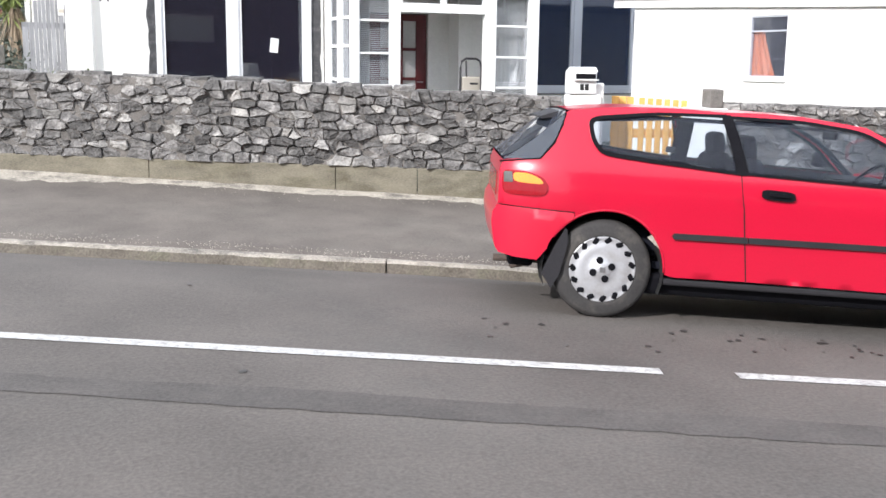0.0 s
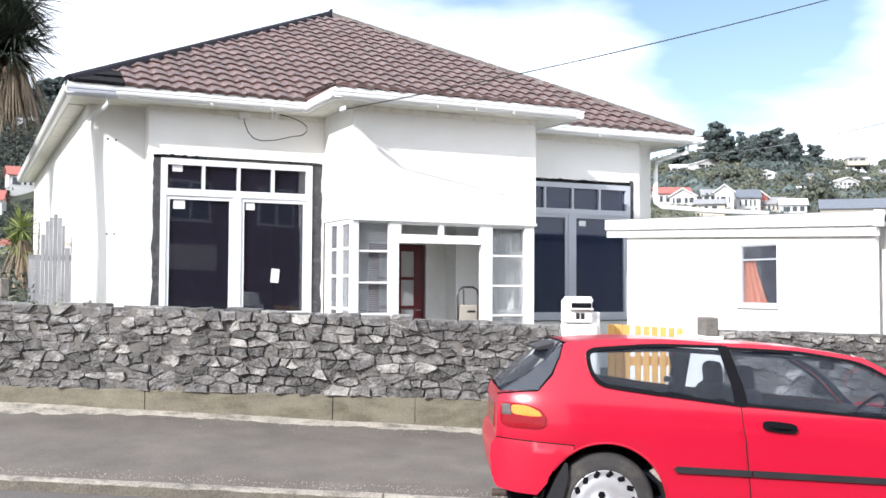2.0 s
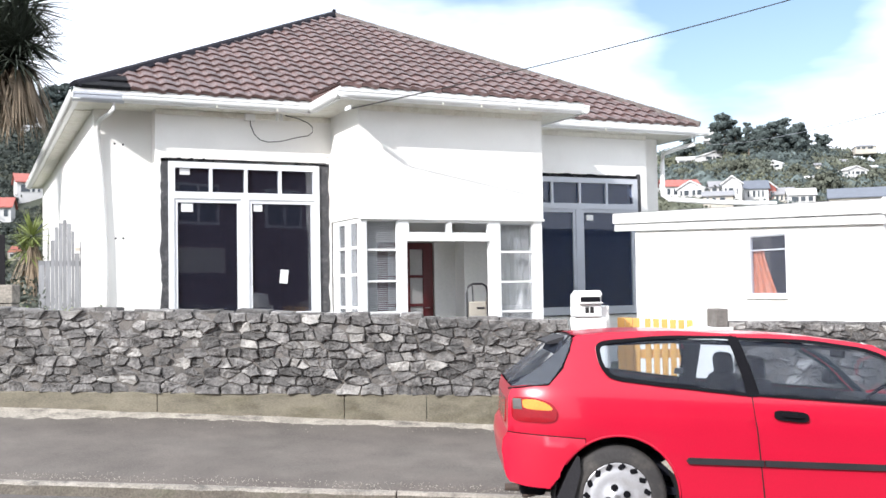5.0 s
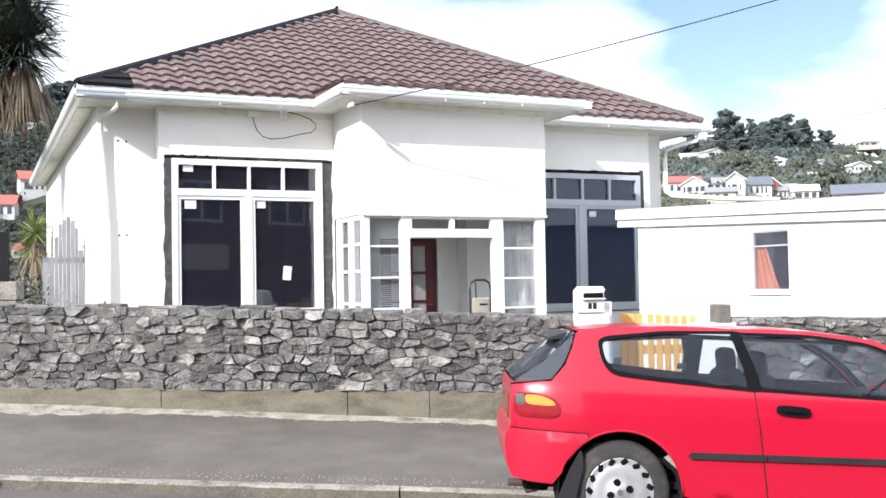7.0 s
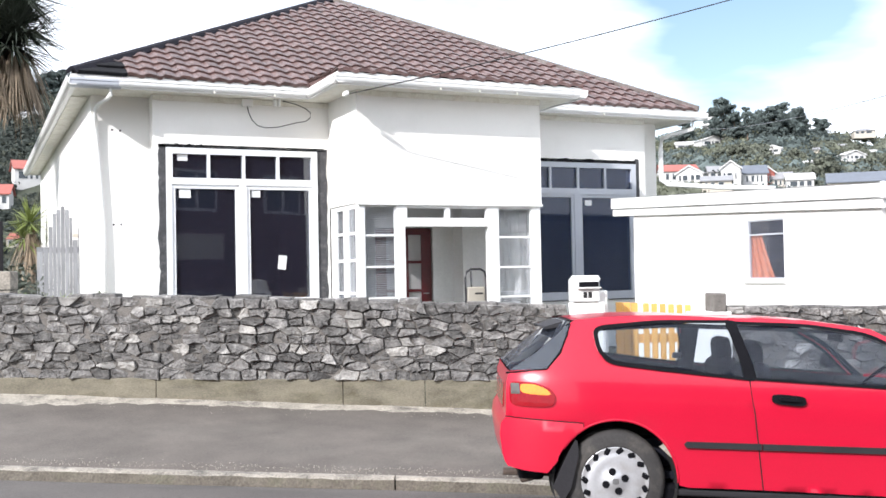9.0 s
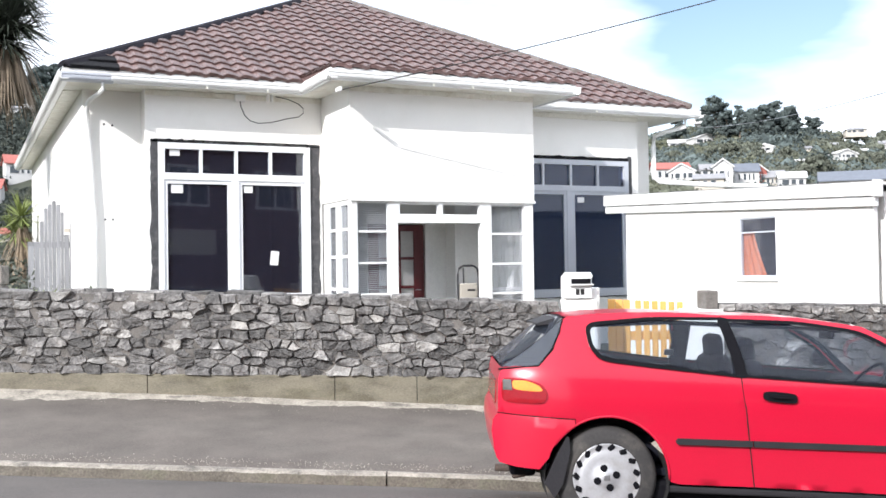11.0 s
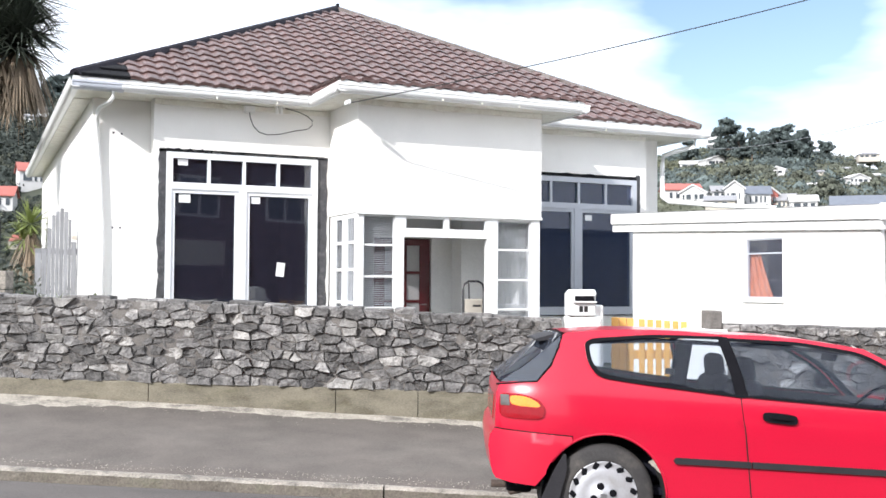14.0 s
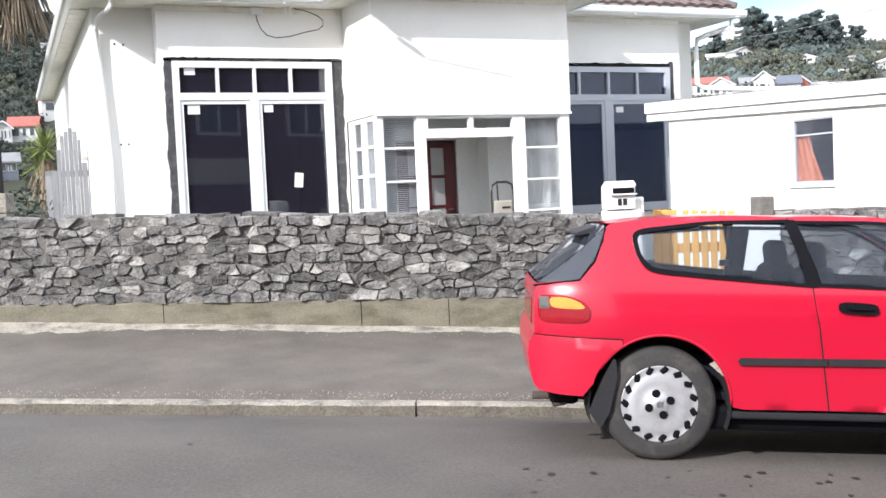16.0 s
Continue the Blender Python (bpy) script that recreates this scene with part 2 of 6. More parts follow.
    "dark_wood": mat("dark stained timber", (0.022, 0.020, 0.022), 0.75, 0.3, 4, 50, 0.3, gloss=0.2, stretch=(6, 6, 1)),
    "grey_gate": mat("grey painted steel", (0.088, 0.102, 0.112), 0.5, 0.08, 2, 50, 0.05, dirt=(0.10, 0.10, 0.10), dirt_amount=0.4, dirt_scale=3),
    "bark": mat("grey bark", (0.15, 0.115, 0.088), 0.9, 0.35, 5, 40, 0.8, stretch=(2, 2, 0.6)),
    "frond": mat("cabbage tree leaf", (0.048, 0.058, 0.042), 0.55, 0.3, 3, 30, 0.1, per_piece=0.1),
    "dead_frond": mat("dead cabbage tree leaf", (0.24, 0.185, 0.13), 0.8, 0.3, 4, 30, 0.1),
    "lily_leaf": mat("flax leaf", (0.17, 0.21, 0.06), 0.55, 0.3, 3, 30, 0.1),
    "hedge_leaf": mat("hedge leaf", (0.11, 0.16, 0.045), 0.55, 0.4, 4, 30, 0.1),
    # distance haze is put into these two foliage colours, paler and bluer
    "bush": mat("far bush", (0.106, 0.114, 0.090), 0.95, 0.4, 0.06, 0.5, 0.6, island=0.4, gloss=0.1, dirt=(0.10, 0.10, 0.055), dirt_amount=0.7, dirt_scale=0.03, bump_size=0.6),
    "bush_dark": mat("far hazy trees", (0.088, 0.108, 0.104), 0.95, 0.35, 0.1, 0.6, 0.6, island=0.4, gloss=0.1, bump_size=0.6),
    # darker copy of the tree colour above, with the valley slope's shade in it
    "pine": mat("shaded valley trees", (0.048, 0.056, 0.050), 0.95, 0.4, 0.1, 0.6, 0.6, island=0.4, gloss=0.1, bump_size=0.6),
    "grass": mat("rough grass", (0.032, 0.038, 0.022), 0.95, 0.4, 0.3, 6, 0.4, dirt=(0.05, 0.046, 0.03), dirt_amount=0.6, dirt_scale=0.12),
    "far_white": mat("far white paint", (0.56, 0.555, 0.55), 0.7, 0.06, 0.5, 4, 0),
    "far_cream": mat("far cream paint", (0.47, 0.43, 0.37), 0.7, 0.08, 0.5, 4, 0),
    "far_red_roof": mat("far red iron roof", (0.33, 0.10, 0.08), 0.6, 0.15, 0.8, 5, 0),
    "far_grey_roof": mat("far grey iron roof", (0.24, 0.24, 0.25), 0.55, 0.15, 0.8, 5, 0),
    "far_blue_roof": mat("far blue iron roof", (0.12, 0.135, 0.165), 0.5, 0.15, 0.8, 5, 0),
    "far_window": mat("far window", (0.05, 0.06, 0.07), 0.15, 0.2, 1, 5, 0),
    "brick_far": mat("dark brick", (0.11, 0.055, 0.045), 0.85, 0.25, 2, 30, 0.2),
    "trolley": mat("dark trolley paint", (0.03, 0.028, 0.032), 0.4, 0.15, 8, 60, 0.05),
    "gravel": mat("pale gravel", (0.33, 0.305, 0.265), 0.95, 0.3, 20, 90, 0.5, dirt=(0.16, 0.14, 0.12), dirt_amount=0.7, dirt_scale=25),
    "cable": mat("black cable", (0.02, 0.02, 0.02), 0.6, 0.1, 5, 50, 0),
    "ink": mat("black paint", (0.015, 0.015, 0.015), 0.5, 0.1, 10, 50, 0),
}

# ---- building helpers ----
def part(name, bm, material, parent=None, label="", smooth=False):
    me = bpy.data.meshes.new(name)
    bm.normal_update()
    bm.to_mesh(me)
    bm.free()
    for m_ in material if isinstance(material, (list, tuple)) else (material,):
        me.materials.append(m_)
    if smooth:
        me.polygons.foreach_set("use_smooth", [True] * len(me.polygons))
    ob = new(name, me)
    if parent:
        ob.parent = parent
    if label:
        ob["label"] = label
    return ob


def thing(name, label, category, group="", kind="", m=None):
    ob = new(name)
    if m is not None:
        ob.matrix_world = m
    return tagged(ob, label, category, group, kind)


def put(name, bm, material, label, category, group="", kind="", smooth=False):
    return tagged(part(name, bm, material, None, "", smooth), label, category, group, kind)


def box(bm, lo, hi, m=None, bevel=0.0):
    lo, hi = Vector(lo), Vector(hi)
    c, s = (lo + hi) / 2, hi - lo
    made = bmesh.ops.create_cube(bm, size=1, matrix=(m or Matrix()) @ Matrix.Translation(c) @ Matrix.Diagonal((*s, 1)))
    if bevel:
        bmesh.ops.bevel(bm, geom=list({e for v in made["verts"] for e in v.link_edges}), offset=bevel, segments=2, affect="EDGES", profile=0.5)
    return bm


def boxed(lo, hi, bevel=0.0, m=None):
    return box(bmesh.new(), lo, hi, m, bevel)


def tube(bm, pts, r, sides=8, closed=False, r2=None):
    pts = [Vector(p) for p in pts]
    rings = []
    for i, p in enumerate(pts):
        a = pts[i - 1] if i or closed else p
        b = pts[(i + 1) % len(pts)] if i < len(pts) - 1 or closed else p
        t = (b - a).normalized()
        up = Vector((0, 0, 1)) if abs(t.z) < 0.9 else Vector((1, 0, 0))
        e1 = t.cross(up).normalized()
        e2 = t.cross(e1)
        rr = r if r2 is None else r + (r2 - r) * i / (len(pts) - 1)
        rings.append([bm.verts.new(p + (e1 * math.cos(k * 2 * math.pi / sides) + e2 * math.sin(k * 2 * math.pi / sides)) * rr) for k in range(sides)])
    for i in range(len(rings) - (0 if closed else 1)):
        a, b = rings[i], rings[(i + 1) % len(rings)]
        for k in range(sides):
            bm.faces.new((a[k], a[(k + 1) % sides], b[(k + 1) % sides], b[k]))
    if not closed:
        bm.faces.new(rings[0][::-1])
        bm.faces.new(rings[-1])
    return bm


def lathe(bm, profile, sides=40, m=None):
    """Turns (radius, height) points round the local y axis."""
    m = m or Matrix()
    rings = [[bm.verts.new(m @ Vector((r * math.cos(k * 2 * math.pi / sides), h, r * math.sin(k * 2 * math.pi / sides)))) for k in range(sides)] for r, h in profile]
    for a, b in zip(rings, rings[1:]):
        for k in range(sides):
            bm.faces.new((a[k], b[k], b[(k + 1) % sides], a[(k + 1) % sides]))
    return bm


def sweep(bm, outline, a, b, across, up=Vector((0, 0, 1))):
    """A straight bar of the given (across, up) outline from a to b."""
    a, b = Vector(a), Vector(b)
    rings = [[bm.verts.new(p + across * x + up * z) for x, z in outline] for p in (a, b)]
    k = len(outline)
    for i in range(k):
        bm.faces.new((rings[0][i], rings[0][(i + 1) % k], rings[1][(i + 1) % k], rings[1][i]))
    bm.faces.new(rings[0][::-1])
    bm.faces.new(rings[1])
    return bm


def grid(bm, nx, ny, f):
    vs = [[bm.verts.new(f(i / nx, j / ny)) for j in range(ny + 1)] for i in range(nx + 1)]
    for i in range(nx):
        for j in range(ny):
            bm.faces.new((vs[i][j], vs[i + 1][j], vs[i + 1][j + 1], vs[i][j + 1]))
    return bm


def wall_with_holes(bm, u0, u1, z0, z1, holes, place, thick):
    """A wall between u0..u1 and z0..z1 with rectangular holes (ua, ub, za, zb) through it; place(u, depth, z) gives the point."""
    us = sorted({u0, u1, *[h[0] for h in holes], *[h[1] for h in holes]})
    zs = sorted({z0, z1, *[h[2] for h in holes], *[h[3] for h in holes]})
    us, zs = [a for a in us if u0 <= a <= u1], [a for a in zs if z0 <= a <= z1]
    solid = lambda i, j: 0 <= i < len(us) - 1 and 0 <= j < len(zs) - 1 and not any(h[0] <= (us[i] + us[i + 1]) / 2 <= h[1] and h[2] <= (zs[j] + zs[j + 1]) / 2 <= h[3] for h in holes)
    cache = {}
    def v(i, j, k):
        if (i, j, k) not in cache:
            cache[i, j, k] = bm.verts.new(place(us[i], k * thick, zs[j]))
        return cache[i, j, k]
    for i in range(len(us) - 1):
        for j in range(len(zs) - 1):
            if not solid(i, j):
                continue
            bm.faces.new((v(i, j, 0), v(i + 1, j, 0), v(i + 1, j + 1, 0), v(i, j + 1, 0)))
            bm.faces.new((v(i, j, 1), v(i, j + 1, 1), v(i + 1, j + 1, 1), v(i + 1, j, 1)))
            for di, dj, p, q in ((-1, 0, (0, 0), (0, 1)), (1, 0, (1, 1), (1, 0)), (0, -1, (1, 0), (0, 0)), (0, 1, (0, 1), (1, 1))):
                if not solid(i + di, j + dj):
                    a, b = (i + p[0], j + p[1]), (i + q[0], j + q[1])
                    bm.faces.new((v(*a, 0), v(*b, 0), v(*b, 1), v(*a, 1)))
    bmesh.ops.recalc_face_normals(bm, faces=bm.faces)
    return bm


# The street runs along S_DIR and falls to its end; S_UP points across it towards the house.
TURN = radians(-24)
S_DIR, S_UP = Vector((math.cos(TURN), math.sin(TURN), 0)), Vector((-math.sin(TURN), math.cos(TURN), 0))
FALL = 0.059
KERB = 7.52     # kerb face, metres across the street
WALL = 9.905   # street face of the stone wall


def at(s, d, z=0.0):
    return S_DIR * s + S_UP * d + Vector((0, 0, z))


def grade(s):
    s = max(-60, min(60, s - 1.047))
    return -FALL * s


def road_z(s, d):
    """Cambered road: falls from the middle to the kerb."""
    return grade(s) - 0.045 * max(d - 5.7, 0.0) ** 2 * (1 + 0.08 * max(0.0, min(4.0, 0.3 - s))) + 0.012 * (5.7 - max(d, 3.3)) - (0.03 * (3.3 - d) if d < 3.3 else 0)


def path_z(s, d):
    lo = road_z(s, KERB) + 0.088
    hi = 0.385 - 0.0515 * (max(-40, min(40, s)) + 3.99)
    f = max(0.0, min(1.2, (d - KERB) / (WALL - KERB)))
    return lo + (hi - lo) * f

# ---- ground ----
SKYLINE = ((-180, 0.05), (-60, 0.13), (-20, 0.165), (2, 0.168), (4.5, 0.182), (20, 0.175), (36, 0.126), (40, 0.130), (43.5, 0.124), (46, 0.117), (48.5, 0.108), (60, 0.09), (110, 0.035), (170, 0.03), (180, 0.05))


def skyline(az):
    for (a, ta), (b, tb) in zip(SKYLINE, SKYLINE[1:]):
        if a <= az <= b:
            f = (az - a) / (b - a)
            return ta + (tb - ta) * (3 * f * f - 2 * f ** 3)
    return 0.1


def land(x, y):
    """Height of the land away from the street."""
    r = math.hypot(x, y)
    az = math.degrees(math.atan2(x, y))
    top = skyline(az) * 560
    f = max(0.0, min(1.0, (r - 95) / 465))
    bumps = noise.noise((x / 60, y / 60, 0.3)) * 7 * min(1, f * 5)
    h = 0.2 - 6 * min(1, max(0, (r - 35) / 60)) * (1 - f) + (top - 0.2) * f + bumps
    if r > 560:
        h *= max(0.0, 1 - (r - 560) / 1800)
    p = Vector((x, y, 0))
    s, d = p.dot(S_DIR), p.dot(S_UP)
    if d < WALL + 0.3:
        near = grade(s) - 0.75
        k = max(0.0, min(1.0, (-8 - d) / 20)) if d < -8 else 0.0
        h = near + (h - near) * k if abs(s) < 90 else h
    return h


def steps(fine, reach):
    out, v, g = [0.0], 0.0, fine
    while v < reach:
        v += g
        g = min(g * 1.12, 260)
        out.append(v)
    return out


half = steps(1.6, 4200)
axis = [-v for v in half[:0:-1]] + half
bm = bmesh.new()
vs = [[bm.verts.new((x + 4, y + 10, land(x + 4, y + 10))) for y in axis] for x in axis]
for i in range(len(axis) - 1):
    for j in range(len(axis) - 1):
        bm.faces.new((vs[i][j], vs[i + 1][j], vs[i + 1][j + 1], vs[i][j + 1]))
put("ground", bm, M["grass"], "rough grassy hillside ground reaching far behind the house", "ground", kind="structure", smooth=True)

bm = grid(bmesh.new(), 90, 26, lambda a, b: at(-60 + 120 * a, -7.5 + (KERB + 0.02 + 7.5) * b, road_z(-60 + 120 * a, -7.5 + (KERB + 0.02 + 7.5) * b)))
put("road", bm, M["asphalt"], "worn grey asphalt road falling gently along the street", "road", kind="structure", smooth=True)

bm = grid(bmesh.new(), 240, 24, lambda a, b: at(-60 + 120 * a, KERB + 0.095 + 2.395 * b, path_z(-60 + 120 * a, KERB + 0.095 + 2.395 * b) + 0.006 * noise.noise((a * 90, b * 4, 0)) - (0.035 if b == 0 else 0.0)))
footpath = put("footpath", bm, M["path_asphalt"], "grey asphalt footpath between kerb and stone wall", "footpath", kind="structure", smooth=True)

# pale concrete strip and loose gravel along the foot of the wall
bm = bmesh.new()
def strip(a, b):
    s = -14 + 17 * a
    w = 0.22 + 0.10 * noise.noise((s * 1.3, 2, 0)) + 0.08 * noise.noise((s * 6, 2, 4)) + 0.05 * noise.noise((s * 17, 2, 6)) + (0.16 if s < -2.6 else 0.0) * min(1, (-2.6 - s) / 1.2)
    d = WALL + 0.05 - (w + 0.05) * (1 - b)
    return at(s, d, path_z(s, d) - 0.004 + 0.034 * b + 0.007 * noise.noise((s * 4, d * 4, 1)))
grid(bm, 420, 4, strip)
put("path_edge", bm, M["pale_concrete"], "crumbling pale concrete strip along the wall foot", "footpath", kind="structure", smooth=True)

rng = random.Random(4)
bm = bmesh.new()
for k in range(2600):
    near_wall = rng.random() < 0.45
    s = rng.uniform(-7, 4.6)
    d = WALL - abs(rng.gauss(0.12, 0.17)) if near_wall else KERB + 0.13 + rng.gauss(0.0, 0.05) + abs(rng.gauss(0.0, 0.04))
    r = rng.uniform(0.002, 0.0045)
    mm = Matrix.Translation(at(s, d, path_z(s, d) + 0.012)) @ Euler((rng.random() * 3, rng.random() * 3, 0)).to_matrix().to_4x4() @ Matrix.Diagonal((r * rng.uniform(0.7, 1.6), r, r * 0.7, 1))
    bmesh.ops.create_icosphere(bm, subdivisions=1, radius=1, matrix=mm)
put("gravel", bm, M["gravel"], "loose pale grit along the footpath edges", "gravel", kind="stuff")

# kerb stones
kerb = thing("kerb", "worn concrete kerb with chipped edges and dark stains", "kerb", kind="structure")
s = -14.672
k = 0
while s < 12:
    ln = 3.0 if k != 3 else 2.4
    a, b = s, s + ln - 0.012
    bm = bmesh.new()
    nn = 40
    prof = ((0.0, -0.2), (0.0, 0.0), (0.012, 0.070), (0.035, 0.087), (0.115, 0.087), (0.15, 0.055), (0.15, -0.2))
    rings = []
    for i in range(nn + 1):
        ss = a + (b - a) * i / nn
        ring = []
        for q, (dd, zz) in enumerate(prof):
            j = 0.012 if q in (1, 2, 3) else 0.003
            wob = noise.noise_vector((ss * 3.1, q * 1.7, 0)) * j + noise.noise_vector((ss * 14, q * 3.7, 4)) * j * 0.7
            if q in (2, 3) and noise.noise((ss * 5, 7, 0)) > 0.25:
                wob.z -= 0.02 * noise.noise((ss * 5, 7, 0))
            ring.append(bm.verts.new(at(ss, KERB + dd + wob.y, road_z(ss, KERB) + zz + wob.z * 0.6)))
        rings.append(ring)
    for r0, r1 in zip(rings, rings[1:]):
        for q in range(len(prof) - 1):
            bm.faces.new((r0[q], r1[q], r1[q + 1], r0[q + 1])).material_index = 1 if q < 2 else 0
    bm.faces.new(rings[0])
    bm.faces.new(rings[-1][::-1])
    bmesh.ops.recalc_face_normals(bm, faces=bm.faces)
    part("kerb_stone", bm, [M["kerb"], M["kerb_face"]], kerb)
    s += ln
    k += 1
# storm drain mouth in the kerb
bm = boxed((0, 0, 0), (1.0, 0.14, 0.05), 0.01, Matrix.Translation(at(-4.2, KERB - 0.03, road_z(-3.7, KERB) + 0.06)) @ pose(0, 0, 0, 0, math.degrees(math.atan(FALL)), -24))
drain = put("storm_drain", bm, M["pale_concrete"], "concrete storm drain mouth set into the kerb", "drain")
part("drain_mouth", boxed((0.02, 0.03, -0.14), (0.9, 0.13, 0.0), 0, Matrix.Translation(at(-4.2, KERB - 0.03, road_z(-3.7, KERB) + 0.06)) @ pose(0, 0, 0, 0, math.degrees(math.atan(FALL)), -24)), M["black_plastic"], drain)

# white line, a parking-edge dash pattern, on the road
line = thing("road_marking", "worn white painted line along the road", "road marking", kind="structure")
def dash(a, b, d, w):
    n_ = max(2, int((b - a) * 6))
    bm = grid(bmesh.new(), n_, 2, lambda p, q: at(a + (b - a) * p, d + 0.028 * (a + (b - a) * p - 1.1) + w * (q - 0.5), road_z(a + (b - a) * p, d + 0.028 * (a + (b - a) * p - 1.1) + w * (q - 0.5)) + 0.004))
    part("dash", bm, M["road_paint"], line, smooth=True)
LINE_D = 4.70
for a, b in ((-9.0, 1.14), (1.51, 5.4), (5.8, 12.0)):
    dash(a, b, LINE_D, 0.10)

# oil drips under and beside the parked car
rng = random.Random(9)
bm = bmesh.new()
for k in range(46):
    s, d = rng.uniform(0.2, 3.6), 5.6 - abs(rng.gauss(0, 0.28))
    if k % 6 == 0:
        s, d = rng.uniform(-3.2, 2.5), rng.uniform(3.5, 6.9)
    r = rng.uniform(0.006, 0.018)
    ring = [bm.verts.new(at(s + r * 1.2 * math.cos(t * 0.9) * rng.uniform(0.7, 1.2), d + r * 1.5 * math.sin(t * 0.9) * rng.uniform(0.7, 1.2), road_z(s, d) + 0.0035)) for t in range(7)]
    bm.faces.new(ring)
put("oil_spots", bm, M["oil"], "dark oil drips on the asphalt by the car", "stain", kind="stuff")

# dark worn band where an old trench was resealed
bm = bmesh.new()
def band(a, b):
    s = -20 + 40 * a
    d = 3.94 + 0.03 * noise.noise((s * 0.8, 0, 2)) + 0.02 * noise.noise((s * 9, b * 3, 2)) + (0.25 + 0.07 * noise.noise((s * 1.1, 5, 2))) * (b - 0.5)
    return at(s, d, road_z(s, d) + 0.003)
grid(bm, 900, 3, band)
put("road_patch", bm, M["patch"], "darker resealed asphalt band along the road", "road", kind="structure", smooth=True)

# ---- house ----
HX0, HX1, HY0, HY1 = 1.51, 10.98, 14.80, 26.2     # outer walls
PANEL = 14.47                                      # front panels that stand proud
BX0, BX1, BY = 4.83, 7.73, 13.24                   # entrance bay
EAVE = 4.065
FLOOR = 0.15
GND = 0.05
house = thing("house", "white stucco bungalow with brown tiled hip roof and new windows", "house")


def slab(name, lo, hi, m_, label="", bevel=0.0, parent=None):
    return part(name, boxed(lo, hi, bevel), m_, parent or house, label)


W1 = (2.46, 4.64, 1.04, 3.30)
W2 = (7.99, 10.29, 1.0, 3.27)
front = lambda y: (lambda u, k, z: Vector((u, y + k, z)))
part("wall", wall_with_holes(bmesh.new(), 2.29, BX0, GND, EAVE, [(2.40, 4.76, 1.02, 3.35)], front(PANEL), 0.36), M["stucco"], house)
part("wall", wall_with_holes(bmesh.new(), BX1, 10.50, GND, EAVE, [(7.94, 10.36, 0.98, 3.33)], front(PANEL), 0.36), M["stucco"], house)
slab("wall", (HX0, HY0, GND), (2.292, HY0 + 0.2, EAVE), M["stucco"], bevel=0.006)
slab("wall", (10.498, HY0, GND), (HX1, HY0 + 0.2, EAVE), M["stucco"], bevel=0.006)
slab("wall", (HX0, HY0 + 0.2, GND), (HX0 + 0.2, HY1, EAVE), M["stucco"])
slab("wall", (HX1 - 0.2, HY0 + 0.2, GND), (HX1, HY1, EAVE), M["stucco"])
slab("wall", (HX0 + 0.2, HY1 - 0.2, GND), (HX1 - 0.2, HY1, EAVE), M["stucco"])
# bay: solid above, glazed below
HEAD = 2.47
bay_front = [(4.925, 5.395, 0.60, 2.435), (5.53, 6.835, FLOOR, 2.145), (5.56, 6.165, 2.255, 2.415), (6.225, 6.82, 2.255, 2.415), (7.005, 7.565, 0.60, 2.42)]
part("wall", boxed((BX0, BY, HEAD), (BX1, BY + 0.14, EAVE)), M["stucco"], house)
part("wall", boxed((BX0, BY + 0.14, HEAD), (BX0 + 0.14, PANEL, EAVE)), M["stucco"], house)
part("wall", boxed((BX1 - 0.14, BY + 0.14, HEAD), (BX1, PANEL, EAVE)), M["stucco"], house)
part("porch_frame", wall_with_holes(bmesh.new(), BX0 + 0.02, BX1 - 0.02, GND, HEAD - 0.003, bay_front, front(BY + 0.012), 0.09), M["white_paint"], house, "white painted timber porch front")
side_holes = [(13.42, 13.72, z0, z1) for z0, z1 in ((0.7, 1.2), (1.24, 1.66), (1.70, 2.04), (2.08, 2.40))] + [(13.93, 14.21, z0, z1) for z0, z1 in ((0.7, 1.2), (1.24, 1.66), (1.70, 2.04), (2.08, 2.40))]
part("porch_frame", wall_with_holes(bmesh.new(), BY + 0.104, PANEL - 0.002, GND, HEAD - 0.003, side_holes, lambda u, k, z: Vector((BX0 + 0.02 + k, u, z)), 0.03), M["white_paint"], house)
part("porch_frame", boxed((BX1 - 0.10, BY + 0.104, GND), (BX1 - 0.02, PANEL - 0.002, HEAD - 0.003)), M["white_paint"], house)
part("drip_moulding", boxed((BX0 - 0.03, BY - 0.022, HEAD - 0.03), (BX1 + 0.012, BY + 0.0, HEAD + 0.005), 0.005), M["white_paint"], house)
# control-joint lines on the bay
part("joint", boxed((5.32, BY - 0.004, 3.06), (6.02, BY + 0.01, 3.068)), M["soffit"], house)
part("joint", boxed((6.33, BY - 0.003, HEAD + 0.05), (6.337, BY + 0.01, 3.05)), M["soffit"], house)


def lites(name, x0, x1, zs, y, glass_mat, bar=0.028, label="", n=1):
    """A sash between x0 and x1 with glazing bars at the heights between zs."""
    w = part(name, wall_with_holes(bmesh.new(), x0, x1, zs[0], zs[-1], [(x0 + 0.012 + (x1 - x0 - 0.012) * c / n, x0 + (x1 - x0 - 0.012) * (c + 1) / n, a + (bar / 2 if i else 0.012), b - (bar / 2 if i < len(zs) - 2 else 0.012)) for i, (a, b) in enumerate(zip(zs, zs[1:])) for c in range(n)], front(y), 0.04), M["white_paint"], house, label)
    for a, b in zip(zs, zs[1:]):
        p = part("pane", boxed((x0 + 0.006, y + 0.018, a + 0.006), (x1 - 0.006, y + 0.023, b - 0.006)), glass_mat, w)
        p.visible_shadow = False
    return w


lites("window", 4.93, 5.39, (0.62, 1.15, 1.585, 2.022, 2.43), BY + 0.03, M["pane"], label="white three-light porch sash with venetian blind")
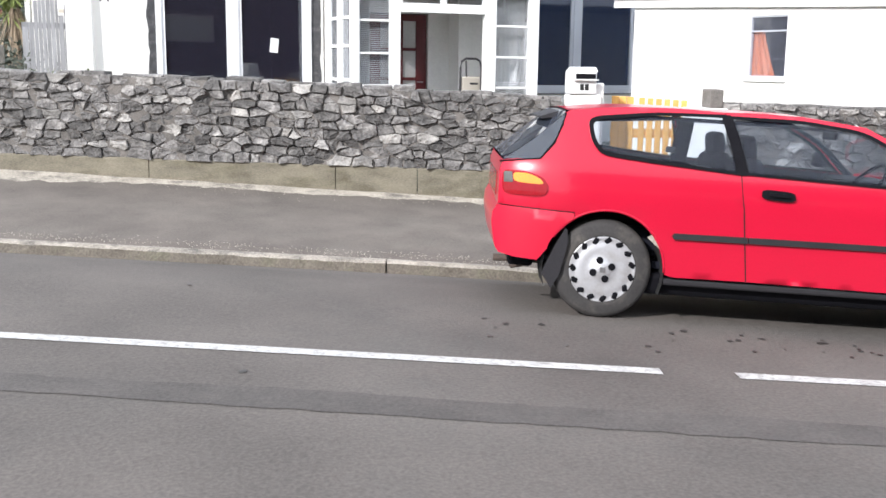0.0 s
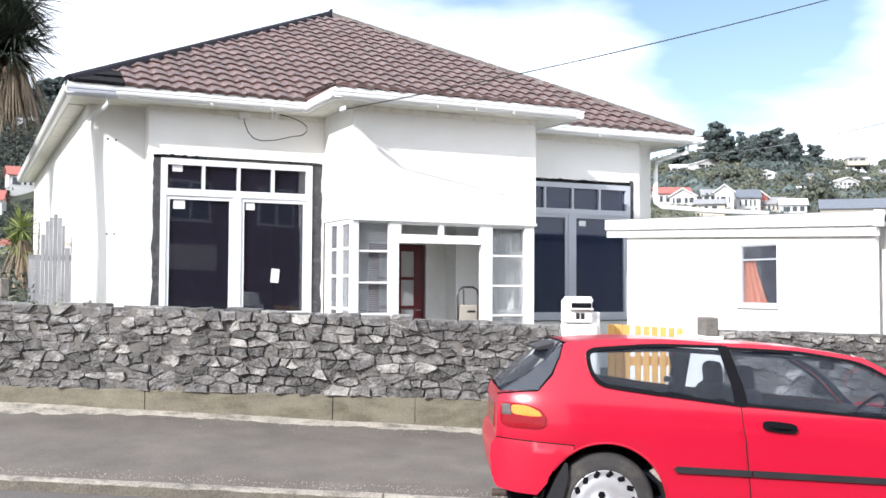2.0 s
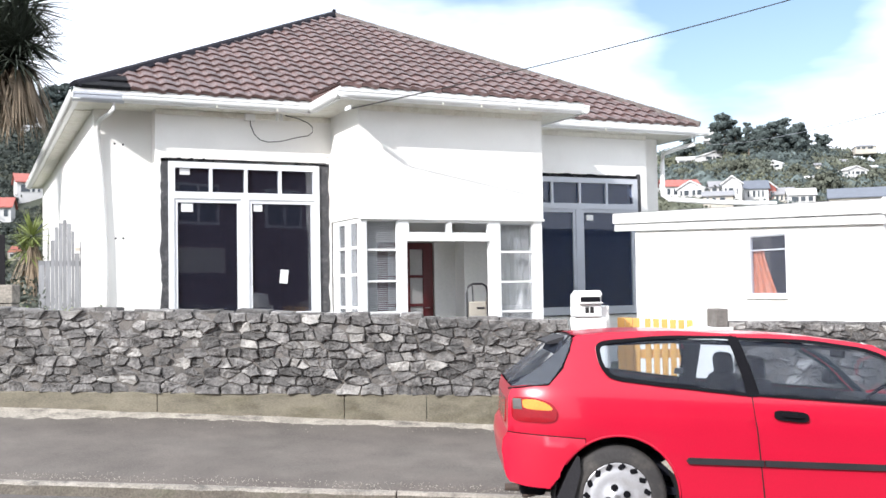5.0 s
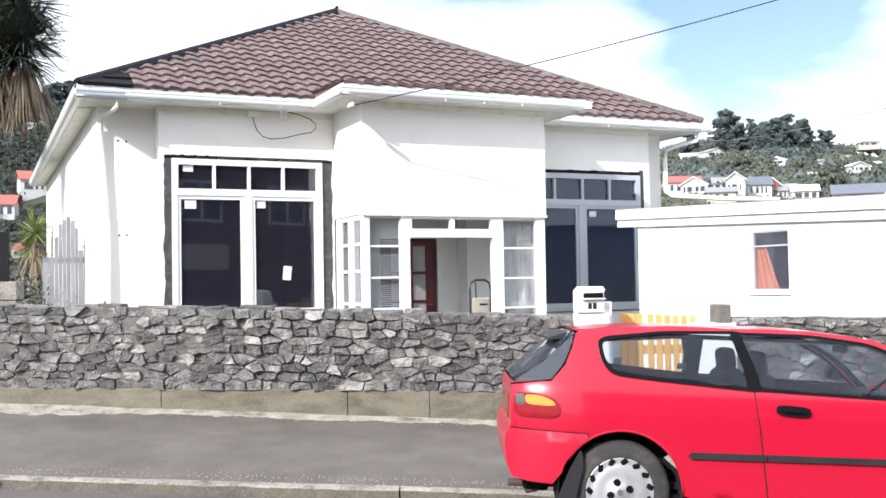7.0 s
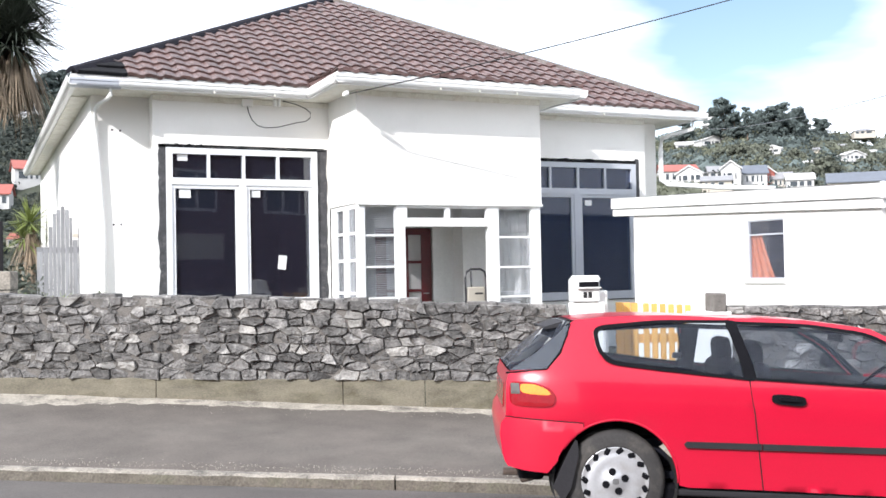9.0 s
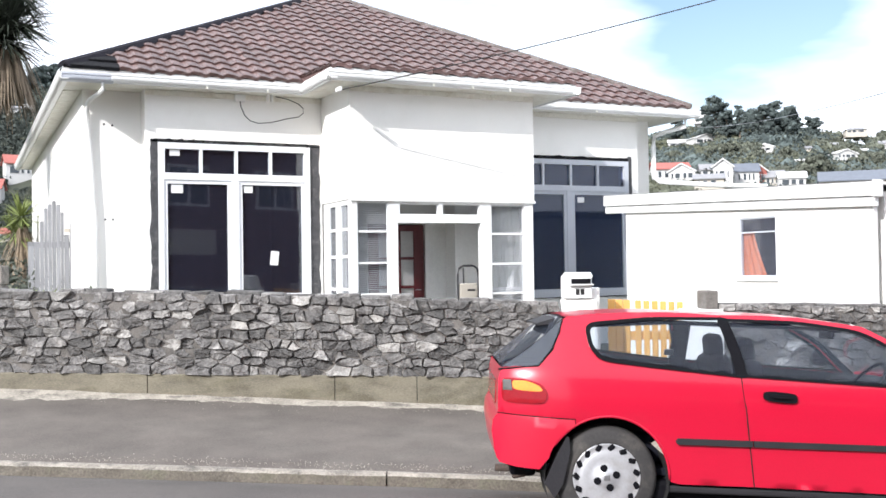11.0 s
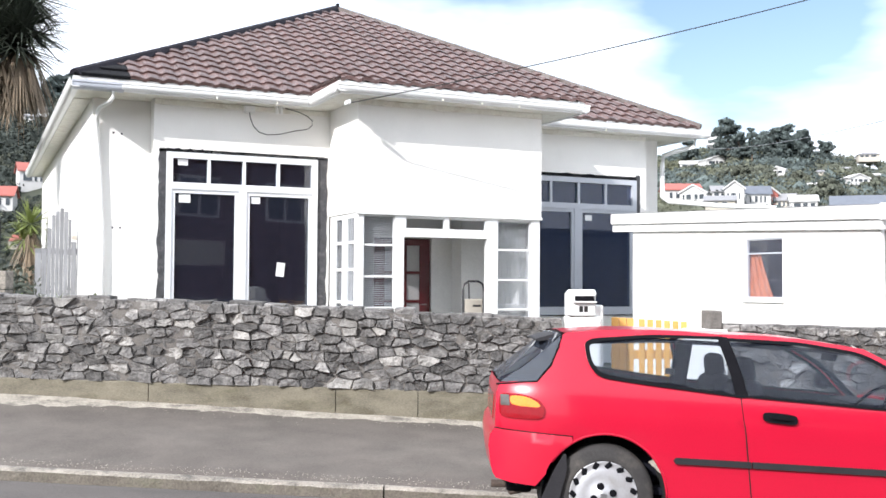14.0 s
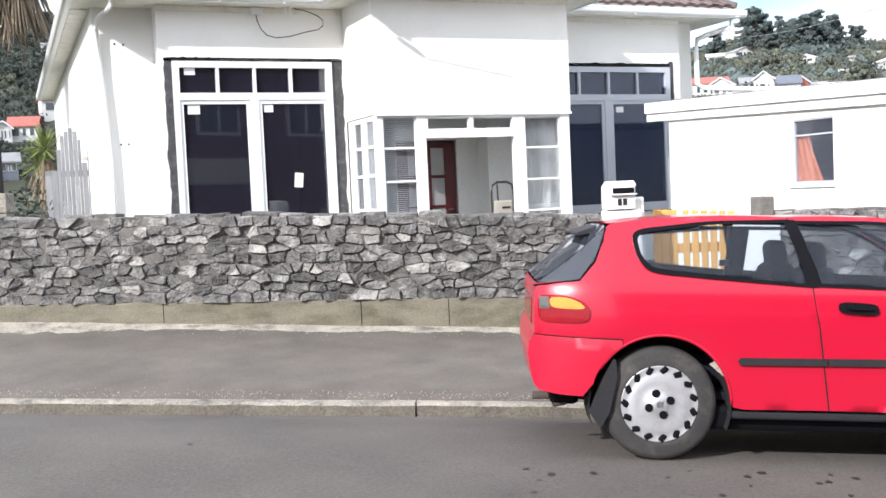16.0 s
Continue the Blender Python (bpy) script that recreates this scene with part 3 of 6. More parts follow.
lites("window", 7.01, 7.56, (0.62, 1.12, 1.553, 1.992, 2.415), BY + 0.03, M["pane"])
for x0, x1 in ((5.56, 6.165), (6.225, 6.82)):
    lites("fanlight", x0, x1, (2.256, 2.414), BY + 0.03, M["pane"])
for y0, y1 in ((13.42, 13.72), (13.93, 14.21)):
    for z0, z1 in ((0.7, 1.2), (1.24, 1.66), (1.70, 2.04), (2.08, 2.40)):
        p = part("pane", boxed((BX0 + 0.03, y0 - 0.004, z0 - 0.004), (BX0 + 0.034, y1 + 0.004, z1 + 0.004)), M["pane"], house)
        p.visible_shadow = False
# venetian blinds behind the two front sashes
for x0, x1, z1, tilt in ((4.94, 5.38, 2.42, 28), (7.02, 7.55, 2.40, 32)):
    blind = thing("venetian_blind", "grey venetian blind lowered behind a porch sash", "blind", "porch blinds")
    z = 0.7
    k = 0
    while z < z1:
        if x0 < 6 or z < 1.22:
            bm = boxed((x0, -0.011, -0.001), (x1, 0.011, 0.001), 0, pose(0, BY + 0.10, z, tilt, 0, 0))
            part("slat", bm, M["blind"], blind)
        z += 0.026
    part("headrail", boxed((x0, BY + 0.09, z1 - 0.01), (x1, BY + 0.115, z1 + 0.01)), M["white_paint"], blind)

# net curtains inside the porch glazing
for lo, hi in (((BX0 + 0.058, BY + 0.12, 0.6), (BX0 + 0.061, PANEL - 0.05, 2.44)), ((7.0, BY + 0.16, 0.6), (7.57, BY + 0.165, 2.42))):
    put("net_curtain", boxed(lo, hi), M["net"], "white net curtain behind the porch glass", "curtain", "porch net curtains")
# porch interior, with a maroon glazed door at the back
PB = 14.72
# floor stays out of view; chosen pale to bounce light up into the porch
slab("porch_floor", (BX0, BY + 0.02, GND), (BX1, PB + 0.3, FLOOR), M["pale_concrete"])
part("porch_wall", wall_with_holes(bmesh.new(), BX0 + 0.1, 6.96, FLOOR, 2.7, [(5.64, 6.60, FLOOR, 2.2)], front(PB), 0.1), M["room"], house)
slab("porch_wall", (6.96, PB - 0.34, FLOOR), (BX1 - 0.1, PB + 0.1, 2.7), M["room"])
slab("porch_ceiling", (BX0 + 0.1, BY + 0.14, 2.62), (BX1 - 0.1, PB, 2.68), M["room"])
# dark sheet that gives the hall its unlit depth
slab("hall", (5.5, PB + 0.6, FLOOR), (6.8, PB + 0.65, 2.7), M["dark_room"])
door = thing("front_door", "maroon glazed front door at the back of the porch", "door", m=pose(5.65, PB + 0.015, FLOOR))
holes = [(x0, x0 + 0.22, 0.20 + 0.445 * i, 0.60 + 0.445 * i) for i in range(4) for x0 in (0.17, 0.54)]
part("leaf", wall_with_holes(bmesh.new(), 0.0, 0.93, 0.01, 2.03, holes, lambda u, k, z: Vector((u, k, z)), 0.045), M["red_door"], door)
for x0, x1, z0, z1 in holes:
    part("pane", boxed((x0 - 0.005, 0.02, z0 - 0.005), (x1 + 0.005, 0.025, z1 + 0.005)), M["blind"], door, "obscured grey glass")
part("door_handle", tube(bmesh.new(), [(0.85, -0.0, 1.02), (0.85, -0.05, 1.02), (0.76, -0.05, 1.02)], 0.009), M["chrome"], door, "metal lever handle")

# ---- large new windows ----
def big_window(name, x0, x1, z0, z1, mull, transom, panes, frame_mat, pane_mat, label):
    w = thing(name, label, "window", "new front windows")
    y0, y1 = PANEL - 0.03, PANEL + 0.06
    lights = [x0 + 0.09 + (x1 - x0 - 0.18) * k / panes for k in range(panes + 1)]
    holes = [(a + (0.02 if i else 0), b - (0.02 if i < panes - 1 else 0), transom + 0.06, z1 - 0.085) for i, (a, b) in enumerate(zip(lights, lights[1:]))]
    holes += [(x0 + 0.075, mull - 0.055, z0 + 0.08, transom - 0.035), (mull + 0.055, x1 - 0.075, z0 + 0.08, transom - 0.035)]
    fr = part("window_frame", wall_with_holes(bmesh.new(), x0, x1, z0, z1, holes, front(y0), y1 - y0), frame_mat, w)
    for i, (a, b, c, d_) in enumerate(holes):
        if i >= panes:
            part("sash", wall_with_holes(bmesh.new(), a - 0.002, b + 0.002, c - 0.002, d_ + 0.002, [(a + 0.05, b - 0.05, c + 0.05, d_ - 0.055)], front(y0 + 0.016), 0.05), frame_mat, w)
        p = part("pane", boxed((a - 0.01, y0 + 0.045, c - 0.01), (b + 0.01, y0 + 0.053, d_ + 0.01)), pane_mat, w)
        p.visible_shadow = False
    return w


w1 = big_window("window", *W1, 3.53, 2.82, 4, M["upvc"], M["coated_pane"], "new white-framed four-light window with dark glass")
# the glass here has its blue reflection painted in more strongly
w2 = big_window("window", *W2, 9.11, 2.78, 4, M["aluminium"], M["glare_pane"], "new grey-white framed window in the shade of the porch")
for a, b, c, d_ in ((2.62, 2.76, 3.12, 3.21), (2.64, 2.80, 2.60, 2.72), (3.66, 3.79, 2.62, 2.72)):
    part("sticker", boxed((a, PANEL + 0.006, c), (b, PANEL + 0.012, d_)), M["paper"], w1, "white paper maker's sticker")
part("sticker", boxed((9.28, PANEL + 0.004, 2.56), (9.41, PANEL + 0.012, 2.65)), M["paper"], w2, "white paper maker's sticker")
part("sheet", boxed((-0.06, 0, -0.1), (0.06, 0.004, 0.1), 0, pose(4.10, PANEL + 0.003, 1.68, 0, 6, 0)), M["paper"], w1, "white sheet of paper stuck to the glass")
# rough black-grey edges where the plaster was cut back
rng = random.Random(12)
def ragged(x0, x1, z0, z1, side, amp, m_):
    """A ragged strip of raw plaster; side tells which edge is uneven."""
    bm = bmesh.new()
    n_ = 36
    rows = []
    for i in range(n_ + 1):
        f = i / n_
        j = amp * (noise.noise((f * 9 + x0, z0, 3)) + 0.5 * noise.noise((f * 31, x0, 5)))
        if side == "top":
            a, b = Vector((x0 + (x1 - x0) * f, 0, z0)), Vector((x0 + (x1 - x0) * f, 0, z1 + j))
        elif side == "left":
            a, b = Vector((x1, 0, z0 + (z1 - z0) * f)), Vector((x0 + j, 0, z0 + (z1 - z0) * f))
        else:
            a, b = Vector((x0, 0, z0 + (z1 - z0) * f)), Vector((x1 + j, 0, z0 + (z1 - z0) * f))
        rows.append([bm.verts.new(v_ + Vector((0, y_, 0))) for y_ in (PANEL - 0.008, PANEL + 0.1) for v_ in (a, b)])
    for r0, r1 in zip(rows, rows[1:]):
        for p, q in ((0, 1), (1, 3), (3, 2), (2, 0)):
            bm.faces.new((r0[p], r1[p], r1[q], r0[q]))
    bmesh.ops.recalc_face_normals(bm, faces=bm.faces)
    part("raw_edge", bm, m_, house, "raw dark plaster round the new window")
ragged(2.36, 2.459, 1.0, 3.33, "left", 0.03, M["raw_plaster"])
ragged(4.641, 4.79, 1.0, 3.34, "right", 0.022, M["raw_plaster"])
ragged(2.36, 3.1, 3.301, 3.345, "top", 0.03, M["black_edge"])
ragged(3.1, 4.80, 3.301, 3.318, "top", 0.022, M["black_edge"])
ragged(7.94, 10.3, 3.271, 3.325, "top", 0.05, M["black_edge"])
ragged(10.291, 10.37, 0.98, 3.36, "right", 0.03, M["raw_plaster"])
# rooms behind the glass, their dimness put into the dark wall colour
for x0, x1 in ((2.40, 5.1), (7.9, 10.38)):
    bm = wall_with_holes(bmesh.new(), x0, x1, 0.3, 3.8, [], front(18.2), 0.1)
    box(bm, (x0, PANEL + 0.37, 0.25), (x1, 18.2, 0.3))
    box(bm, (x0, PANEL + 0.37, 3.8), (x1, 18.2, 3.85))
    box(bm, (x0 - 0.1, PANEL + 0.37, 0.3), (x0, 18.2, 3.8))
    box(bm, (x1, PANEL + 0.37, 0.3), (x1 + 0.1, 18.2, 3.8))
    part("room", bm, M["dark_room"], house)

# ---- roof ----
EX0, EX1, EY0, EY1 = 1.20, 11.38, 14.10, 26.6
RZ = EAVE + 0.12
APEX_Y = 18.90
MX = 6.40
APEX = Vector((MX, APEX_Y, 6.84))
BACK = Vector((MX, EY1 - (APEX_Y - EY0), 6.86))
c0, c1, c2, c3 = Vector((EX0, EY0, RZ)), Vector((EX1, EY0, RZ)), Vector((EX1, EY1, RZ)), Vector((EX0, EY1, RZ))
bm = bmesh.new()
v = [bm.verts.new(p) for p in (c0, c1, c2, c3, APEX, BACK)]
for f in ((0, 1, 4), (1, 2, 5, 4), (2, 3, 5), (3, 0, 4, 5), (3, 2, 1, 0)):
    bm.faces.new([v[i] for i in f])
roof = part("roof", bm, M["hip"], house, "brown concrete tile hip roof")
# apron of roof over the bay
GX0, GX1, GY = 4.43, 8.24, 12.85
slope = (APEX.z - RZ) / (APEX_Y - EY0)
up_y = 14.2
up_z = RZ + slope * (up_y - EY0) + 0.012
bm = bmesh.new()
q = [bm.verts.new(p) for p in ((GX0, GY, RZ), (GX1, GY, RZ), (GX1, up_y, up_z), (GX0, up_y, up_z), (GX0, EY0 + 0.01, RZ), (GX1, EY0 + 0.01, RZ))]
bm.faces.new((q[0], q[1], q[2], q[3]))
bm.faces.new((q[0], q[3], q[4]))
bm.faces.new((q[1], q[5], q[2]))
part("bay_roof", bm, M["tile"], house)
# soffits
part("soffit", boxed((EX0 + 0.06, EY0 + 0.06, EAVE - 0.035), (EX1 - 0.06, HY0 + 0.1, EAVE - 0.010)), M["soffit"], house)
part("soffit", boxed((GX0 + 0.06, GY + 0.06, EAVE - 0.037), (GX1 - 0.06, EY0 + 0.058, EAVE - 0.012)), M["soffit"], house)
part("soffit", boxed((HX1 - 0.1, HY0 + 0.1, EAVE - 0.035), (EX1 - 0.06, EY1 - 0.06, EAVE - 0.010)), M["soffit"], house)
side_soffit = part("soffit", boxed((EX0 + 0.06, HY0 + 0.1, EAVE - 0.030), (HX0 + 0.1, EY1 - 0.06, EAVE - 0.015)), M["soffit"], house)
for k in range(32):
    y = HY0 + 0.15 + k * 0.35
    part("soffit_board", boxed((EX0 + 0.07, y, EAVE - 0.047), (HX0 - 0.002, y + 0.318, EAVE - 0.031), 0.004), M["soffit"], side_soffit)
# frieze moulding under the eaves
for a, b, y in ((2.29, BX0, PANEL), (BX1, 10.5, PANEL), (BX0, BX1, BY)):
    part("frieze", boxed((a, y - 0.025, EAVE - 0.115), (b, y + 0.001, EAVE - 0.038), 0.008), M["soffit"], house)
# gutters with fascia behind
GUT = [(0.0, 0.0), (0.0, -0.026), (0.013, -0.032), (0.013, -0.044), (0.004, -0.050), (0.010, -0.078), (0.026, -0.10), (0.05, -0.112), (0.13, -0.112), (0.13, -0.10), (0.055, -0.10), (0.034, -0.09), (0.014, -0.004), (0.014, 0.0)]
def gutter(a, b, inward, label=""):
    bm = sweep(bmesh.new(), GUT, a, b, Vector(inward))
    bmesh.ops.recalc_face_normals(bm, faces=bm.faces)
    g = part("gutter", bm, M["white_paint"], house, label)
    return g
Z = EAVE + 0.075
gutter((1.80, EY0 - 0.06, Z), (GX0 - 0.06, EY0 - 0.06, Z), (0, 1, 0), "white eaves gutter")
gutter((EX0 - 0.02, EY0 - 0.048, Z - 0.014), (1.83, EY0 - 0.048, Z - 0.014), (0, 1, 0), "older grey-white length of gutter").data.materials[0] = M["aluminium"]
gutter((GX1 + 0.06, EY0 - 0.06, Z), (EX1 + 0.16, EY0 - 0.06, Z), (0, 1, 0))
gutter((GX0 - 0.06, GY - 0.06, Z), (GX1 + 0.06, GY - 0.06, Z), (0, 1, 0))
gutter((GX0 - 0.06, GY - 0.062, Z), (GX0 - 0.06, EY0 - 0.0, Z), (1, 0, 0))
gutter((GX1 + 0.06, EY0 - 0.0, Z), (GX1 + 0.06, GY - 0.062, Z), (-1, 0, 0))
gutter((EX0 - 0.06, EY0 - 0.062, Z), (EX0 - 0.06, EY1, Z), (1, 0, 0))
gutter((EX1 + 0.06, EY1, Z), (EX1 + 0.06, EY0 - 0.04, Z), (-1, 0, 0))
for lo, hi in (((EX0, EY0, EAVE - 0.05), (GX0, EY0 + 0.03, RZ)), ((GX1, EY0, EAVE - 0.05), (EX1, EY0 + 0.03, RZ)), ((GX0, GY, EAVE - 0.05), (GX1, GY + 0.03, RZ)),
               ((GX0, GY + 0.03, EAVE - 0.05), (GX0 + 0.03, EY0, RZ)), ((GX1 - 0.03, GY + 0.03, EAVE - 0.05), (GX1, EY0, RZ)), ((EX0, EY0 + 0.03, EAVE - 0.05), (EX0 + 0.03, EY1, RZ)), ((EX1 - 0.03, EY0 + 0.03, EAVE - 0.05), (EX1, EY1, RZ))):
    part("fascia", boxed(lo, hi), M["white_paint"], house)
# gutter brackets
for x in (3.05, 3.9, 5.9, 6.5, 7.1, 9.4):
    y = GY if BX0 < x < BX1 else EY0
    part("bracket", boxed((x, y - 0.065, EAVE - 0.06), (x + 0.02, y - 0.045, EAVE - 0.03), 0.003), M["soffit"], house)
# downpipes with swan necks
def pipe(pts, r=0.036):
    bm = tube(bmesh.new(), pts, r, 10)
    part("downpipe", bm, M["white_paint"], house, "white round downpipe", smooth=True)
pipe([(1.70, 14.12, EAVE - 0.03), (1.70, 14.13, EAVE - 0.13), (1.66, 14.20, EAVE - 0.18), (1.59, 14.60, EAVE - 0.20), (1.565, 14.70, EAVE - 0.25), (1.565, 14.75, EAVE - 0.36), (1.60, 14.765, 3.2), (1.66, 14.765, 2.2), (1.70, 14.765, 0.2)], 0.03)
pipe([(11.30, 14.16, EAVE - 0.02), (11.30, 14.18, EAVE - 0.18), (11.05, 14.40, EAVE - 0.26), (10.93, 14.56, EAVE - 0.32), (10.92, 14.58, EAVE - 0.5), (10.92, 14.58, 3.02), (10.98, 14.5, 2.95), (11.6, 13.95, 2.86), (12.3, 13.3, 2.80)], 0.042)
# ---- roof tiles ----
TW, TH = 0.236, 0.275
ny = Vector((0, (APEX_Y - EY0), APEX.z - RZ)).normalized()
nz = Vector((1, 0, 0)).cross(ny).normalized()
LEN = (Vector((0, APEX_Y - EY0, APEX.z - RZ))).length
wave = lambda a: 0.0145 * math.sin(2 * math.pi * a / TW) + 0.005 * math.sin(4 * math.pi * a / TW + 0.6)
tile_cache = {}
upper_verts, upper_faces = [], []
def tile(col, row, origin, along, upv, nrm, limit, parent, shift):
    """Tile at column and row of a slope; limit(v) gives the slope's left and right edge at v."""
    u0, v0 = col * TW + shift, row * TH
    lo, hi = limit(v0 + TH * 0.5)
    if u0 + TW < lo + 0.03 or u0 > hi - 0.03:
        return
    dark = limit is main_lim and (row == 0 and col * TW < 0.70 or row == 1 and col * TW < 0.50)
    loose = row >= 8 and limit is main_lim
    whole = not dark and not loose and u0 >= limit(v0 + TH)[0] and u0 + TW <= limit(v0 + TH)[1]
    if whole and "tile" in tile_cache:
        ob = new("tile", tile_cache["tile"])
    else:
        bm = bmesh.new()
        rows = []
        n_ = 8
        for v_, off in ((-0.02, -0.018), (-0.02, 0.030), (0.012, 0.034), (0.06, 0.030), (TH + 0.02, 0.0)):
            r_ = []
            for i in range(n_ + 1):
                a = TW * i / n_
                uu = u0 + a
                if not whole:
                    l_, h_ = limit(v0 + v_)
                    uu = max(l_, min(h_, uu))
                r_.append(bm.verts.new((uu - u0, v_, 0.018 + off + (0.0 if dark else wave(a)))))
            rows.append(r_)
        for r0, r1 in zip(rows, rows[1:]):
            for i in range(n_):
                bm.faces.new((r0[i], r0[i + 1], r1[i + 1], r1[i]))
        if loose:
            k0 = len(upper_verts)
            o = origin + along * u0 + upv * v0
            upper_verts.extend(o + along * v_.co.x + upv * v_.co.y + nrm * v_.co.z for v_ in bm.verts)
            bm.verts.index_update()
            upper_faces.extend([v_.index + k0 for v_ in f.verts] for f in bm.faces)
            bm.free()
            return
        me = bpy.data.meshes.new("tile")
        bm.normal_update()
        bm.to_mesh(me)
        bm.free()
        me.materials.append(M["black_edge"] if dark else M["tile"])
        if whole:
            tile_cache["tile"] = me
        ob = new("tile", me)
    ob.parent = parent
    jig = random.Random(col * 97 + row * 13)
    o = origin + along * (u0 + jig.uniform(-0.004, 0.004)) + upv * (v0 + jig.uniform(-0.006, 0.006)) + nrm * jig.uniform(0, 0.006)
    ob.matrix_local = Matrix((( along.x, upv.x, nrm.x, o.x), (along.y, upv.y, nrm.y, o.y), (along.z, upv.z, nrm.z, o.z), (0, 0, 0, 1)))


WID = EX1 - EX0
main_lim = lambda v_: ((MX - EX0) * v_ / LEN, WID - (EX1 - MX) * v_ / LEN)
bay_v = (Vector((0, up_y - EY0, up_z - RZ))).length
for row in range(int(LEN / TH) + 1):
    for col in range(-1, int(WID / TW) + 2):
        if row * TH + TH > LEN:
            continue
        xc = EX0 + (col + 0.5) * TW
        if row * TH < bay_v - TH * 0.6 and GX0 + 0.05 < xc < GX1 - 0.05:
            continue
        tile(col, row, c0, Vector((1, 0, 0)), ny, nz, main_lim, roof, 0.0)
me = bpy.data.meshes.new("upper_tiles")
me.from_pydata([tuple(v_) for v_ in upper_verts], [], upper_faces)
me.materials.append(M["tile_upper"])
upper = new("upper_tiles", me)
upper.parent = roof
tagged(upper, kind="stuff")
b_up = Vector((0, up_y - GY, up_z - RZ))
b_len = b_up.length
b_up.normalize()
b_n = Vector((1, 0, 0)).cross(b_up).normalized()
shift_b = (math.floor((GX0 - EX0) / TW) * TW) - (GX0 - EX0)
for row in range(int(b_len / TH) + 1):
    for col in range(0, int((GX1 - GX0) / TW) + 2):
        tile(col, row, Vector((GX0, GY, RZ)), Vector((1, 0, 0)), b_up, b_n, lambda v_: (0.0, GX1 - GX0), bpy.data.objects["bay_roof"], shift_b)
# hip and ridge cappings
def capping(a, b, m_, n_, step=0.025, size=1.0):
    d_ = (b - a) / n_
    for i in range(n_):
        p0, p1 = a + d_ * i + Vector((0, 0, 0.02)), a + d_ * (i + (1.08 if n_ > 1 else 1.0)) + Vector((0, 0, 0.02 + step))
        sidev = d_.cross(Vector((0, 0, 1))).normalized()
        upv = sidev.cross(d_).normalized()
        bm = sweep(bmesh.new(), [(x_ * size, z_ * size) for x_, z_ in ((-0.10, -0.05), (-0.06, 0.018), (0.0, 0.042), (0.06, 0.018), (0.10, -0.05), (0.0, -0.02))], p0, p1, sidev, upv if upv.z > 0 else -upv)
        bmesh.ops.recalc_face_normals(bm, faces=bm.faces)
        part("hip_tile", bm, m_, roof)
capping(c0 + Vector((0, 0, 0.03)), APEX + Vector((0, 0, 0.02)), M["hip"], 1, 0.0, 0.95)
capping(c1 + Vector((0, 0, 0.02)), APEX, M["hip_grey"], 17, 0.008)
part("finial", boxed((-0.025, -0.08, -0.02), (0.025, 0.0, 0.10), 0.012, Matrix.Translation(APEX)), M["hip"], roof, "short dark ridge end cap")
capping(APEX, BACK, M["hip"], 8)
# meter box, lead-in and loose cable under the eave
part("junction_box", boxed((3.53, PANEL - 0.09, EAVE - 0.15), (3.68, PANEL - 0.002, EAVE - 0.05), 0.01), M["white_paint"], house, "small white electrical junction box")
for x in (3.99, 4.05):
    part("insulator", tube(bmesh.new(), [(x, PANEL - 0.12, EAVE - 0.03), (x, PANEL - 0.12, EAVE - 0.14)], 0.024, 10), M["white_paint"], house)
loop = [Vector((x, PANEL - 0.08, EAVE - dz)) for x, dz in ((3.60, 0.14), (3.61, 0.22), (3.66, 0.34), (3.74, 0.42), (3.86, 0.45), (4.05, 0.43), (4.3, 0.36), (4.46, 0.33), (4.53, 0.27), (4.53, 0.20), (4.46, 0.14), (4.3, 0.08), (4.12, 0.05))]
part("loose_cable", tube(bmesh.new(), loop, 0.007, 6), M["cable"], house, "loose black cable hanging in a loop", smooth=True)
for x, z in ((1.79, 3.56), (1.90, 3.55), (1.80, 2.24), (1.90, 2.24)):
    part("fixing_hole", tube(bmesh.new(), [(x, HY0 - 0.006, z), (x, HY0 + 0.01, z)], 0.015, 8), M["raw_plaster"], house)

# ---- stone wall ----
def courses(w, h, seed):
    """Random rubble over a w x h face: uneven cells grown round scattered centres."""
    r = random.Random(seed)
    FLAT = 2.0
    seeds = []
    v_ = 0.045
    while v_ < h:
        u = r.uniform(0.0, 0.1)
        while u < w:
            seeds.append((u + r.uniform(-0.02, 0.02), (v_ + r.uniform(-0.017, 0.017)) * FLAT))
            u += r.choice((0.09, 0.12, 0.15, 0.18, 0.22, 0.27)) * r.uniform(0.85, 1.15)
        v_ += r.uniform(0.062, 0.108)
    cells = []
    for a in seeds:
        poly = [(max(0, a[0] - 0.3), 0.0), (min(w, a[0] + 0.3), 0.0), (min(w, a[0] + 0.3), h * FLAT), (max(0, a[0] - 0.3), h * FLAT)]
        for b in seeds:
            if a == b or abs(a[0] - b[0]) > 0.55 or abs(a[1] - b[1]) > 0.5:
                continue
            nx, ny = b[0] - a[0], b[1] - a[1]
            c = nx * (a[0] + b[0]) / 2 + ny * (a[1] + b[1]) / 2
            kept = []
            for p, q in zip(poly, poly[1:] + poly[:1]):
                dp, dq = nx * p[0] + ny * p[1] - c, nx * q[0] + ny * q[1] - c
                if dp <= 0:
                    kept.append(p)
                if (dp <= 0) != (dq <= 0):
                    f = dp / (dp - dq)
                    kept.append((p[0] + (q[0] - p[0]) * f, p[1] + (q[1] - p[1]) * f))
            poly = kept
            if len(poly) < 3:
                break
        if len(poly) >= 3:
            cells.append([(p[0], p[1] / FLAT) for p in poly])
    return cells


def rubble(parent, width, height, place, seed, relief=0.055):
    """Stones on a face; place(u, v, out) gives the point."""
    r = random.Random(seed + 5)
